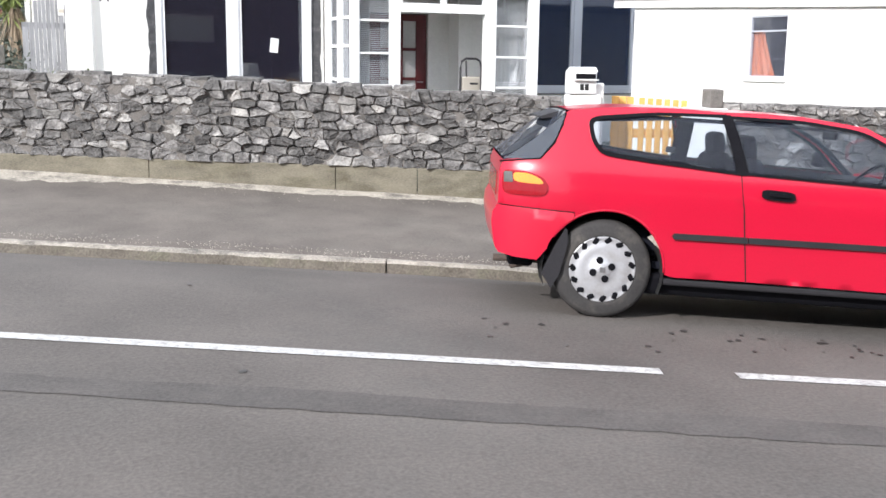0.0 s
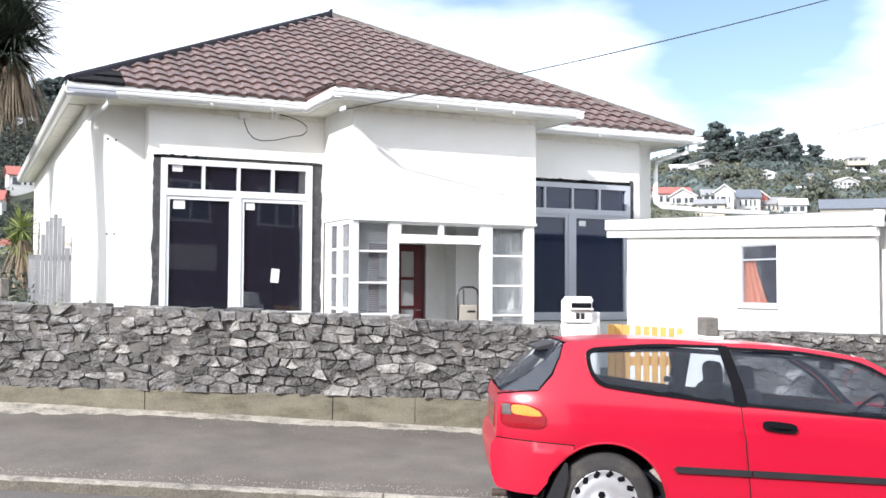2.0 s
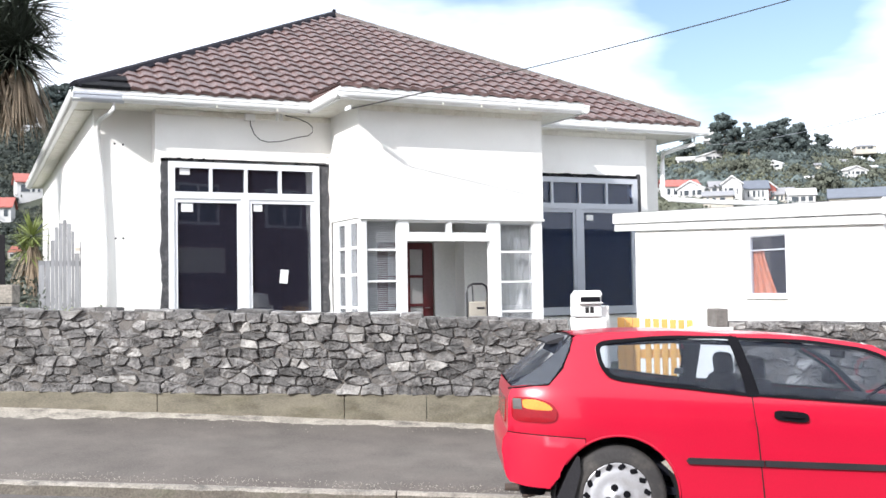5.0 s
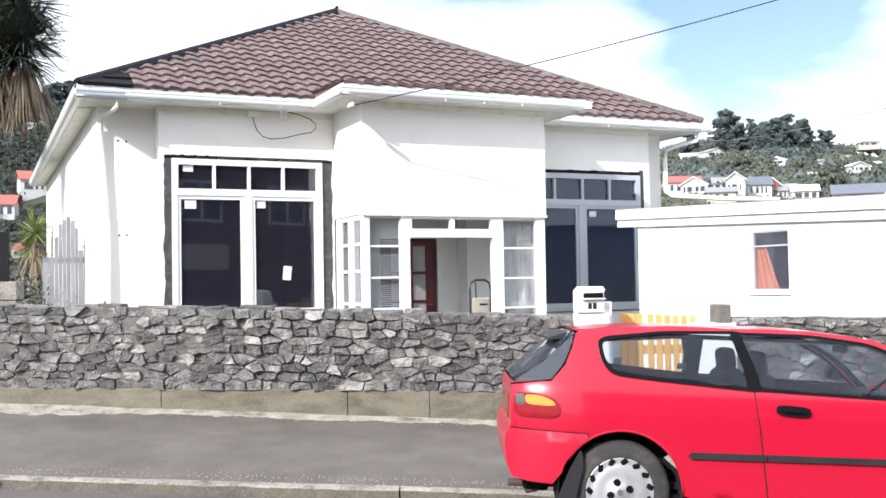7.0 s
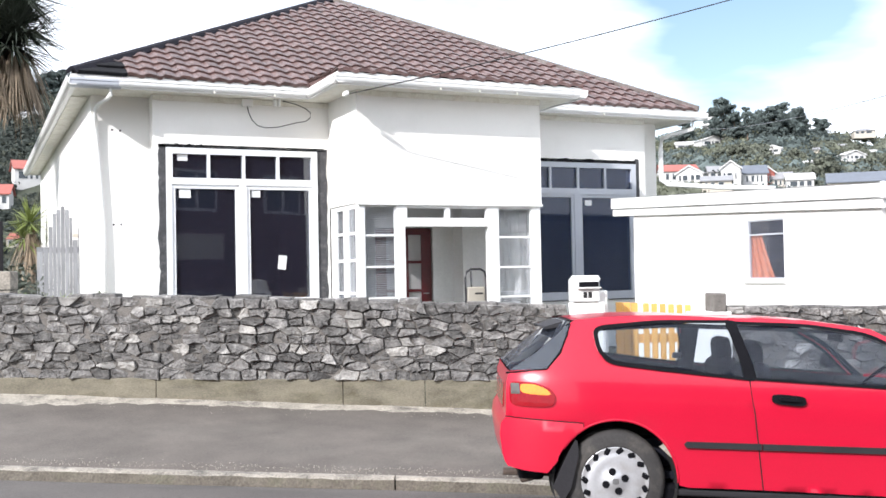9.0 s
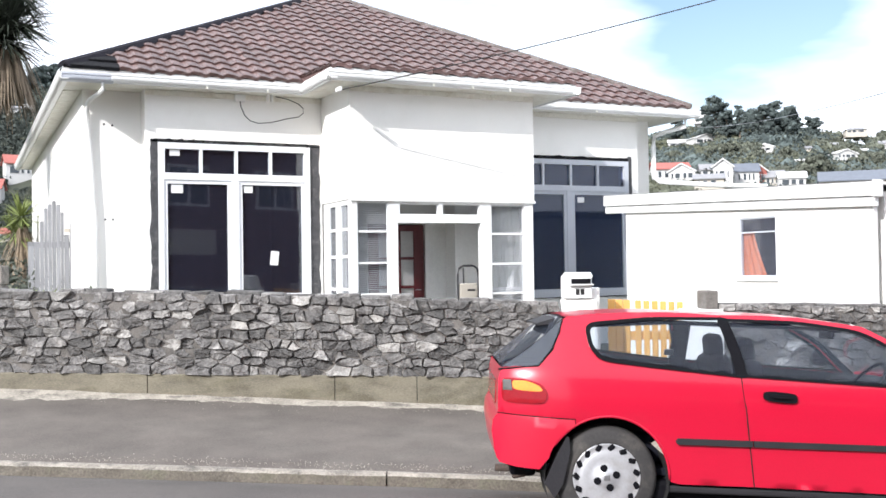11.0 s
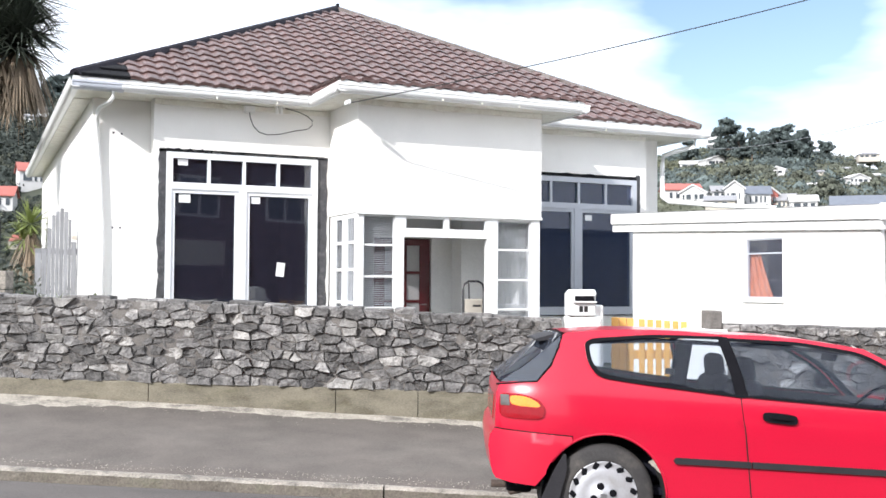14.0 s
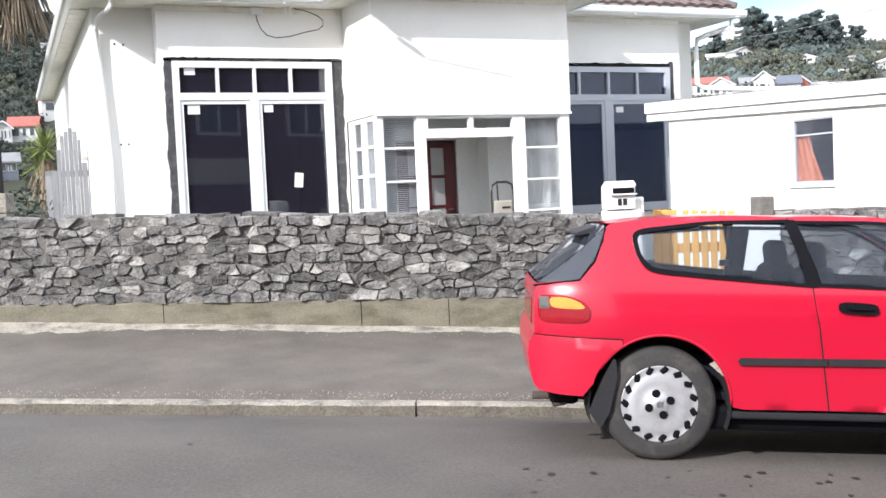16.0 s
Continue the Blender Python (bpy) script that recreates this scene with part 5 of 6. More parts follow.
part("bonnet", across([(2.018, 0.860), (2.4, 0.845), (2.95, 0.76), (3.25, 0.675), (3.33, 0.62)], 12, lambda x, z: hwf(x, z) - 0.006, 0.05, 0.035), red, car, smooth=True)
hatch = part("tailgate", across([(-0.661, 0.879), (-0.684, 0.815), (-0.681, 0.712), (-0.677, 0.617)], 12, hwf, -0.010), red, car, smooth=True)
p = part("rear_glass", across([(-0.306, 1.197), (-0.363, 1.134), (-0.466, 1.038), (-0.569, 0.958), (-0.659, 0.885)], 12, lambda x, z: half_width(x, z) - 0.012, -0.012, 0.012), M["rear_pane"], hatch, smooth=True)
p.visible_shadow = False
# flank edges of the rear glass: dark seal
for side in (-1, 1):
    prof = [(-0.306, 1.184), (-0.323, 1.118), (-0.363, 1.006), (-0.427, 0.907)]
    edge = [(-0.306, 1.191), (-0.383, 1.114), (-0.496, 1.008), (-0.659, 0.883)]
    bm = bmesh.new()
    a_ = [bm.verts.new((x, side * half_width(x, z), z)) for x, z in prof]
    b_ = [bm.verts.new((x, side * (half_width(x, z) - 0.012), z)) for x, z in edge]
    for i in range(3):
        bm.faces.new((a_[i], a_[i + 1], b_[i + 1], b_[i]))
    p = part("rear_glass", bm, M["rear_pane"], hatch, smooth=True)
    p.visible_shadow = False
    part("glass_seal", tube(bmesh.new(), [(x, side * (half_width(x, z) + 0.001), z) for x, z in prof] + [(-0.60, side * half_width(-0.6, 0.877), 0.879), (-0.688, side * half_width(-0.688, 0.866), 0.866)], 0.007, 6), M["black_plastic"], hatch)
# spoiler over the rear glass
bm = bmesh.new()
sp = [(-0.263, 1.218), (-0.363, 1.188), (-0.471, 1.149), (-0.481, 1.139), (-0.466, 1.128), (-0.383, 1.144), (-0.311, 1.174)]
rows = [[bm.verts.new((x * 0.75 - 0.075 - 0.008 * (1 - t * t), t * 0.44, 1.185 + (z - 1.185) * 0.75 + 0.008 * (1 - t * t))) for x, z in sp] for t in [(-1 + 2 * i / 10) for i in range(11)]]
for a_, b_ in zip(rows, rows[1:]):
    for i in range(len(sp)):
        bm.faces.new((a_[i], a_[(i + 1) % len(sp)], b_[(i + 1) % len(sp)], b_[i]))
bm.faces.new(rows[0])
bm.faces.new(rows[-1][::-1])
bmesh.ops.recalc_face_normals(bm, faces=bm.faces)
part("spoiler", bm, M["trim_plastic"], car, "black rear spoiler", smooth=False)
part("rear_bumper", across([(-0.672, 0.615), (-0.714, 0.573), (-0.718, 0.511), (-0.696, 0.403), (-0.666, 0.362), (-0.625, 0.338), (-0.466, 0.321)], 14, lambda x, z: half_width(x, z) + 0.009, -0.014), red, car, smooth=True)
part("front_bumper", across([(3.31, 0.60), (3.34, 0.50), (3.36, 0.42), (3.34, 0.28), (3.26, 0.22)], 14, lambda x, z: half_width(x, z) + 0.009, 0.06), red, car, smooth=True)
part("number_plate", boxed((-0.692, -0.18, 0.66), (-0.690, 0.18, 0.78), 0.004), M["blind"], hatch, "blank number plate")
part("tailgate_recess", boxed((-0.696, -0.50, 0.645), (-0.68, 0.50, 0.79), 0.01), M["red_lens"], hatch)
# underside
part("floor_pan", boxed((-0.05, -0.76, 0.15), (3.2, 0.76, 0.28), 0.03), M["black_plastic"], car)
part("fuel_tank", boxed((-0.55, -0.62, 0.24), (-0.38, 0.62, 0.36), 0.03), M["black_plastic"], car)
part("exhaust_pipe", tube(bmesh.new(), [(-0.10, -0.50, 0.26), (-0.40, -0.52, 0.275), (-0.66, -0.52, 0.27)], 0.022, 12), M["rust"], car, "rusty exhaust tailpipe", smooth=True)
part("tow_hook", tube(bmesh.new(), [(-0.45, -0.60, 0.25), (-0.52, -0.60, 0.235), (-0.52, -0.56, 0.235)], 0.013, 8), M["rust"], car)
# trim inside the cabin
for side in (-1, 1):
    part("inner_trim", skin(quarter, [Q_WIN], -0.03, side), M["seat"], car)
    part("inner_trim", skin(door_line, [D_WIN], -0.03, side), M["seat"], car)
part("headlining", across([(-0.263, 1.14), (0.277, 1.185), (1.040, 1.19), (1.343, 1.18)], 8, lambda x, z: half_width(x, z) - 0.03, 0, 0.02), M["seat"], car)
part("parcel_shelf", boxed((-0.60, -0.55, 0.80), (-0.15, 0.55, 0.83), 0.01), M["seat"], car)
part("dashboard", boxed((1.72, -0.68, 0.62), (2.1, 0.68, 0.86), 0.05), M["black_plastic"], car)
part("cabin_floor", boxed((-0.5, -0.72, 0.30), (2.1, 0.72, 0.34)), M["seat"], car)
for y in (-0.36, 0.36):
    seat = part("front_seat", boxed((0.96, y - 0.24, 0.34), (1.46, y + 0.24, 0.56), 0.06), M["seat"], car)
    part("backrest", boxed((-0.06, -0.23, 0.0), (0.07, 0.23, 0.56), 0.05, pose(0.98, y, 0.44, 0, -16, 0)), M["seat"], seat)
    part("headrest", boxed((-0.05, -0.12, 0.0), (0.05, 0.12, 0.18), 0.045, pose(0.85, y, 0.95, 0, -12, 0)), M["seat"], seat)
    part("headrest_post", tube(bmesh.new(), [(0.86, y, 0.92), (0.83, y, 1.02)], 0.008, 6), M["chrome"], seat)
rear = part("rear_seat", boxed((0.05, -0.60, 0.34), (0.45, 0.60, 0.52), 0.05), M["seat"], car)
part("backrest", boxed((-0.06, -0.60, 0.0), (0.06, 0.60, 0.42), 0.05, pose(0.02, 0, 0.41, 0, -18, 0)), M["seat"], rear)
wheel_ring = [Matrix.Translation((1.60, -0.36, 0.83)) @ Euler((0, radians(-62), 0)).to_matrix().to_4x4() @ Vector((0.185 * math.cos(i * math.pi / 14), 0.185 * math.sin(i * math.pi / 14), 0)) for i in range(28)]
sw = part("steering_wheel", tube(bmesh.new(), wheel_ring, 0.014, 8, closed=True), M["black_plastic"], car, smooth=True)
part("steering_boss", boxed((-0.07, -0.11, -0.03), (0.07, 0.11, 0.02), 0.02, pose(1.61, -0.36, 0.82, 0, -62, 0)), M["black_plastic"], sw)
part("interior_mirror", boxed((1.45, -0.12, 1.13), (1.475, 0.12, 1.19), 0.015), M["black_plastic"], car)
for side in (-1, 1):
    mr = part("door_mirror", boxed((1.72, min(side * 0.84, side * 1.0), 0.90), (1.82, max(side * 0.84, side * 1.0), 1.02), 0.035), M["black_plastic"], car)
    part("headlamp", boxed((3.18, min(side * 0.42, side * 0.70), 0.55), (3.335, max(side * 0.42, side * 0.70), 0.65), 0.03), M["clear_lens"], car)
part("inner_pillar", boxed((0.61, 0.615, 0.80), (0.73, 0.645, 1.19), 0.01), M["seat"], car)
# belt tag on the far pillar
part("belt_tag", boxed((0.56, 0.60, 0.945), (0.62, 0.61, 0.985), 0.004), M["paper"], car)


def road_wheel(cx, side):
    mm = Matrix.Translation((cx, side * 0.81, 0.2865)) @ (Matrix.Rotation(math.pi, 4, "Z") if side > 0 else Matrix())
    w = part("wheel", lathe(bmesh.new(), [(0.186, 0.004), (0.200, -0.004), (0.222, 0.004), (0.255, 0.002), (0.276, 0.012), (0.2865, 0.030), (0.2875, 0.085), (0.2865, 0.14), (0.276, 0.158), (0.22, 0.165), (0.17, 0.16)], 56, mm), M["rubber"], car, "worn black tyre", smooth=True)
    bm = lathe(bmesh.new(), [(0.0, -0.010), (0.045, -0.010), (0.05, -0.004), (0.11, -0.008), (0.150, -0.006), (0.172, 0.004), (0.186, -0.004), (0.191, -0.003), (0.192, 0.02)], 64, mm)
    cover = part("wheel_cover", bm, M["silver"], w, "silver plastic wheel cover with slots", smooth=True)
    for k in range(15):
        a = k * 2 * math.pi / 15 + 0.1
        sl_ = boxed((-0.015, -0.0085, -0.020), (0.015, 0.004, 0.022), 0.008, mm @ Matrix.Rotation(a, 4, "Y") @ Matrix.Translation((0.0, 0, 0.170)) @ Matrix.Rotation(0.7, 4, "Y"))
        part("slot", sl_, M["black_plastic"], cover)
    for k in range(4):
        a = k * math.pi / 2 + 0.35
        part("wheel_nut", tube(bmesh.new(), [mm @ Vector((0.056 * math.cos(a), 0.004, 0.056 * math.sin(a))), mm @ Vector((0.056 * math.cos(a), -0.012, 0.056 * math.sin(a)))], 0.021, 12), M["black_plastic"], cover)
    part("centre_mark", boxed((-0.017, -0.0125, -0.016), (0.017, -0.009, 0.016), 0.003, mm), M["chrome"], cover)
for cx in (0, 2.57):
    for side in (-1, 1):
        road_wheel(cx, side)
# dark shut lines round the door and along the bumper
for side in (-1, 1):
    seam = [(0.718, 0.887), (0.755, 0.696), (0.792, 0.448), (0.817, 0.277)]
    part("shut_line", tube(bmesh.new(), [(x + 0.003, side * (half_width(x, z) + 0.0005), z) for x, z in seam], 0.0035, 6), M["pitch"], car)
    part("shut_line", tube(bmesh.new(), [(x, side * (half_width(x, z) + 0.001), z) for x, z in ((-0.68, 0.615), (-0.5, 0.612), (-0.35, 0.609), (-0.2, 0.605))], 0.003, 6), M["pitch"], car)
# bare filler on the arch edge where the filler shows
part("bare_filler", skin([(0.232, 0.495), (0.262, 0.515), (0.298, 0.470), (0.318, 0.425), (0.275, 0.458)], (), -0.008, -1, step=0.05), M["pale_concrete"], car, "bare pale filler on the wheel arch edge")

# the cabin sits a little lower over the belt line
done = set()
for ob in car.children_recursive:
    if ob.type == "MESH" and ob.data.name not in done:
        done.add(ob.data.name)
        for v_ in ob.data.vertices:
            f = max(0.0, min(1.0, (v_.co.z - 0.88) / 0.3))
            v_.co.z -= 0.026 * f * f * (3 - 2 * f) + 0.013 * max(0.0, 1 - abs(v_.co.z - 0.93) / 0.10)
            if v_.co.x < -0.42:
                v_.co.x += 0.10 * (-0.42 - v_.co.x)
            # the flank below the belt line sits a little further back, the centre pillar stands steeper
            low = max(0.0, min(1.0, (0.95 - v_.co.z) / 0.1))
            back = max(0.0, min(1.0, (v_.co.x + 0.67) / 0.07))
            v_.co.x -= (0.024 + 0.010 * max(0.0, min(1.0, (0.85 - v_.co.z) / 0.5))) * low * back
            if v_.co.x > 0.3:
                v_.co.x += 0.02 * (1 - low) * min(1.0, (v_.co.x - 0.3) / 0.2) * min(1.0, max(0.0, (v_.co.z - 0.95) / 0.25))

# ---- by the wall ----
# letterbox on a whitewashed pier
street_turn = pose(0, 0, 0, 0, 0, -24)
pier = put("gate_pier", boxed((0, 0, -1.3), (0.31, 0.36, 0), 0.03, Matrix.Translation(at(1.345, 9.66, 1.184)) @ street_turn), M["stucco"], "whitewashed rough gate pier under the letterbox", "pier")
lb = thing("letterbox", "white metal letterbox with a slot standing on the gate pier", "letterbox", m=Matrix.Translation(at(1.34, 9.64, 1.185)) @ street_turn @ Matrix.Diagonal((0.83, 0.9, 0.97, 1)))
bm = bmesh.new()
pr = [(0, 0), (0, 0.235), (0.05, 0.255), (0.30, 0.215), (0.30, 0)]
r0, r1 = [[bm.verts.new((x, y, z)) for y, z in pr] for x in (0.0, 0.31)]
bm.faces.new(r0)
bm.faces.new(r1[::-1])
for i in range(5):
    bm.faces.new((r0[i], r0[(i + 1) % 5], r1[(i + 1) % 5], r1[i]))
bmesh.ops.recalc_face_normals(bm, faces=bm.faces)
bmesh.ops.bevel(bm, geom=bm.edges[:], offset=0.006, segments=2, affect="EDGES")
part("box", bm, M["white_paint"], lb)
part("hood", boxed((0.05, -0.05, 0.20), (0.325, 0.02, 0.212), 0.004, pose(0, 0, 0.008, -12, 0, 0)), M["white_paint"], lb)
part("hood_lip", boxed((0.05, -0.045, 0.128), (0.325, 0.0, 0.138), 0.003), M["white_paint"], lb)
part("slot", boxed((0.075, -0.004, 0.142), (0.30, 0.002, 0.192)), M["black_plastic"], lb, "dark letter slot")
for k in range(2):
    part("number_bar", boxed((0.125 + 0.055 * k, -0.005, 0.035), (0.168 + 0.055 * k, 0.002, 0.095), 0.002), M["ink"], lb, "black bar where the number stands")
put("gate_post_stub", boxed((0, 0, -1.2), (0.125, 0.12, 0), 0.015, Matrix.Translation(at(1.56, 9.72, 1.285)) @ street_turn), M["stucco"], "short whitewashed post beside the letterbox pier", "post")
gate = thing("paling_gate", "fresh yellow pine paling gate between the piers", "gate")
for k in range(9):
    s = 1.85 + 0.083 * k if k > 2 else 1.83 + 0.074 * k
    w_ = 0.058 if k > 2 else 0.07
    part("paling", boxed((0, 0, -1.02), (w_, 0.02, 0), 0.004, Matrix.Translation(at(s, 10.1, 1.157 - 0.055 * (s - 1.86))) @ street_turn), M["yellow_wood"], gate)
for z in (0.35, 0.9):
    part("rail", boxed((0, 0.022, 0), (0.76, 0.06, 0.09), 0.004, Matrix.Translation(at(1.83, 10.1, z - 0.15)) @ street_turn), M["yellow_wood"], gate)

# hand trolley in the porch
tr = thing("hand_trolley", "dark grey tubular hand trolley standing in the porch", "trolley")
tx, ty = 6.78, 13.62
hoop = [Vector((tx - 0.15, ty, FLOOR)), Vector((tx - 0.15, ty, 1.40)), Vector((tx - 0.13, ty, 1.49)), Vector((tx - 0.06, ty, 1.53)), Vector((tx + 0.10, ty, 1.53)), Vector((tx + 0.17, ty, 1.49)), Vector((tx + 0.19, ty, 1.40)), Vector((tx + 0.19, ty, FLOOR))]
part("frame", tube(bmesh.new(), hoop, 0.016, 8), M["trolley"], tr, smooth=True)
part("strut", tube(bmesh.new(), [(tx - 0.06, ty, 1.50), (tx - 0.04, ty + 0.03, 1.30), (tx + 0.02, ty + 0.1, 1.15)], 0.012, 8), M["trolley"], tr, smooth=True)
part("back_plate", boxed((tx - 0.13, ty - 0.012, 0.70), (tx + 0.17, ty + 0.03, 1.27), 0.02), M["far_cream"], tr, "cream plastic back plate")
part("grip_slot", boxed((tx - 0.0, ty - 0.018, 1.155), (tx + 0.13, ty - 0.008, 1.185), 0.004), M["trolley"], tr, "dark grip slot")
part("toe_plate", boxed((tx - 0.18, ty - 0.25, FLOOR), (tx + 0.22, ty, FLOOR + 0.02), 0.004), M["trolley"], tr)
# paling gate across the side passage
sg = thing("side_gate", "weathered grey timber gate across the side passage", "gate")
for a, b, z in ((0.90, 0.985, 1.92), (0.99, 1.065, 1.98), (1.07, 1.125, 2.30), (1.13, 1.18, 2.50), (1.185, 1.24, 2.56), (1.245, 1.30, 2.61), (1.305, 1.365, 2.56), (1.37, 1.41, 2.44), (1.415, 1.485, 2.10), (1.495, 1.59, 2.27), (1.595, 1.66, 1.72)):
    part("board", boxed((a, 16.6, 0.1), (b, 16.625, z), 0.004), M["grey_wood"], sg)
for z in (0.6, 1.9):
    part("rail", boxed((0.90, 16.63, z), (1.655, 16.68, z + 0.09), 0.004), M["grey_wood"], sg)
part("lock_block", boxed((1.415, 16.575, 2.13), (1.49, 16.6, 2.19), 0.004), M["far_cream"], sg)
# grey steel drive gate and the things at the end of the wall
dg = thing("drive_gate", "flat grey steel drive gate beside the stone wall", "gate")
for k in range(6):
    part("panel", boxed((0, 0, 0), (0.60, 0.03, 0.9 + 0.0 * k), 0.004, Matrix.Translation(at(-4.33 - 0.61 * (k + 1), 10.03, 0.46 + 0.02 * k)) @ street_turn), M["grey_gate"], dg)
part("gate_post", boxed((0, 0, 0), (0.04, 0.06, 0.92), 0.004, Matrix.Translation(at(-4.32, 10.03, 0.43)) @ street_turn), M["black_plastic"], dg)
blocks = thing("block_pier", "grey concrete block pier at the end of the stone wall", "pier")
for k in range(4):
    part("block", boxed((0, 0, 0), (0.195, 0.19, 0.185), 0.008, Matrix.Translation(at(-4.36 + 0.004 * (k % 2), 10.22, 0.82 + 0.192 * k)) @ street_turn), M["kerb"], blocks)
part("block_core", boxed((0.01, 0.01, -0.6), (0.185, 0.18, 0.01), 0, Matrix.Translation(at(-4.36, 10.22, 0.82)) @ street_turn), M["kerb"], blocks)
put("fence_post", boxed((0.16, 12.9, 0.1), (0.34, 13.06, 2.18), 0.01), M["dark_wood"], "tall dark weathered timber post", "post")
lf = thing("slat_fence", "dark horizontal slat fence behind the hedge", "fence")
for k in range(14):
    part("slat", boxed((-1.8, 13.9, 0.5 + 0.1 * k), (0.17, 13.92, 0.582 + 0.1 * k), 0.003), M["dark_wood"], lf)
part("post", boxed((0.12, 13.92, 0.1), (0.2, 14.0, 1.9), 0.004), M["dark_wood"], lf)
# power cables
part("cable_bracket", boxed((4.517, 12.75, 3.859), (4.552, 12.92, 3.914), 0.006), M["white_paint"], house, "white cable bracket under the porch eave")
def cable(name, a, b, sag, r, label, m_="cable"):
    a, b = Vector(a), Vector(b)
    pts = [a.lerp(b, i / 24) - Vector((0, 0, sag * 4 * (i / 24) * (1 - i / 24))) for i in range(25)]
    put(name, tube(bmesh.new(), pts, r, 6), M[m_], label, "cable", smooth=True)
cable("power_cable", (4.55, 12.74, 3.87), (10.55, 10.20, 5.44), 0.06, 0.008, "black overhead power cable running to the porch eave")
cable("power_cable", (48.21, 59.00, 11.50), (24.09, 20.50, 6.43), 0.3, 0.014, "thin overhead cable crossing behind the garage", "chrome")


# ---- plants ----
def blade(bm, base, direction, length, width, droop, rng):
    """One long strap leaf."""
    d = direction.normalized()
    sidev = d.cross(Vector((0, 0, 1)))
    sidev = sidev.normalized() if sidev.length > 0.05 else Vector((1, 0, 0))
    sidev = (sidev + Vector((0, 0, rng.uniform(-0.4, 0.4)))).normalized()
    prev = None
    n_ = 4
    for i in range(n_ + 1):
        t = i / n_
        c = base + d * length * t - Vector((0, 0, droop * length * t * t))
        w = width * (0.5 + 0.9 * t if t < 0.4 else 0.86 * (1 - t) / 0.6 + 0.02)
        a, b = bm.verts.new(c - sidev * w), bm.verts.new(c + sidev * w)
        if prev:
            bm.faces.new((prev[0], a, b, prev[1]))
        prev = (a, b)


def head(bm, c, n_, ln, width, rng, low=-0.5, droop=(0.0, 0.32)):
    for k in range(n_):
        a = rng.uniform(0, 2 * math.pi)
        el = rng.uniform(low, 1.3)
        d = Vector((math.cos(a) * math.cos(el), math.sin(a) * math.cos(el), math.sin(el)))
        blade(bm, c + d * 0.05, d, ln * rng.uniform(0.7, 1.1), width, rng.uniform(*droop), rng)


def cabbage_tree(name, trunks, heads, skirts, ln, width, seed, label, leaf="frond", n_=150):
    rng = random.Random(seed)
    t = thing(name, label, "tree")
    for pts, r, r2 in trunks:
        bm = tube(bmesh.new(), pts, r, 12, r2=r2)
        for v_ in bm.verts:
            v_.co += noise.noise_vector(v_.co * 3) * 0.02
        part("trunk", bm, M["bark"], t, smooth=True)
    for c in heads:
        bm = bmesh.new()
        head(bm, Vector(c), n_, ln, width, rng)
        part("crown", bm, M[leaf], t, "sword-shaped green leaves")
    for c, r, h, k in skirts:
        bm = bmesh.new()
        for i in range(k):
            a = rng.uniform(0, 6.28)
            rr = r * rng.uniform(0.2, 1)
            b = Vector(c) + Vector((math.cos(a) * rr * 0.5, math.sin(a) * rr * 0.5, rng.uniform(-0.3, 0.2) * h))
            blade(bm, b, Vector((math.cos(a) * 0.5, math.sin(a) * 0.5, -1)), h * rng.uniform(0.5, 1.0), width * 0.8, 0.15, rng)
        part("dead_leaves", bm, M["dead_frond"], t, "hanging dead brown leaves")
    return t


cabbage_tree("cabbage_tree", [([(-0.36, 20.0, 0.0), (-0.38, 20.0, 2.2), (-0.40, 20.0, 3.8), (-0.55, 20.0, 5.2)], 0.15, 0.10), ([(-0.10, 20.2, 0.0), (-0.11, 20.2, 2.4), (-0.06, 20.2, 3.8), (0.35, 20.2, 4.8), (0.66, 20.2, 5.7)], 0.15, 0.09)],
             [(0.78, 20.2, 6.15), (0.70, 20.1, 5.75), (0.35, 20.1, 5.9), (-0.55, 20.0, 5.3), (0.15, 20.4, 6.7), (0.75, 20.3, 6.8), (-0.9, 20.3, 6.3)], [((0.75, 20.2, 5.5), 0.7, 1.1, 320), ((0.35, 20.1, 5.4), 0.6, 1.0, 220), ((-0.5, 20.0, 5.2), 0.4, 0.8, 100)], 1.15, 0.026, 2, "tall cabbage tree with twin trunks and brown dead skirts", n_=330)
cabbage_tree("young_cabbage_tree", [([(1.18, 24.0, 0.0), (1.16, 24.0, 1.4), (1.18, 24.0, 2.5)], 0.13, 0.09)], [(1.16, 24.0, 2.75), (1.05, 24.1, 2.4)], [((1.16, 24.0, 2.4), 0.4, 1.2, 80)], 0.62, 0.022, 5, "young cabbage tree beside the house wall", "lily_leaf", 110)


def leafy(name, centres, n_, size, m_, seed, label, category, kind=""):
    """A bush: many small leaves spread over uneven clumps."""
    rng = random.Random(seed)
    bm = bmesh.new()
    for c, r in centres:
        for k in range(n_):
            d = Vector((rng.gauss(0, 1), rng.gauss(0, 1), rng.gauss(0, 1))).normalized()
            p = Vector(c) + Vector((d.x * r[0], d.y * r[1], d.z * r[2])) * rng.uniform(0.55, 1.05)
            e1 = Vector((rng.gauss(0, 1), rng.gauss(0, 1), rng.gauss(0, 1))).normalized()
            e2 = e1.cross(d)
            e2 = e2.normalized() if e2.length > 0.01 else Vector((0, 0, 1))
            s_ = size * rng.uniform(0.6, 1.3)
            vv = [bm.verts.new(p + e1 * s_), bm.verts.new(p + e2 * s_ * 0.45), bm.verts.new(p - e1 * s_), bm.verts.new(p - e2 * s_ * 0.45)]
            bm.faces.new(vv)
    return put(name, bm, m_, label, category, kind=kind)


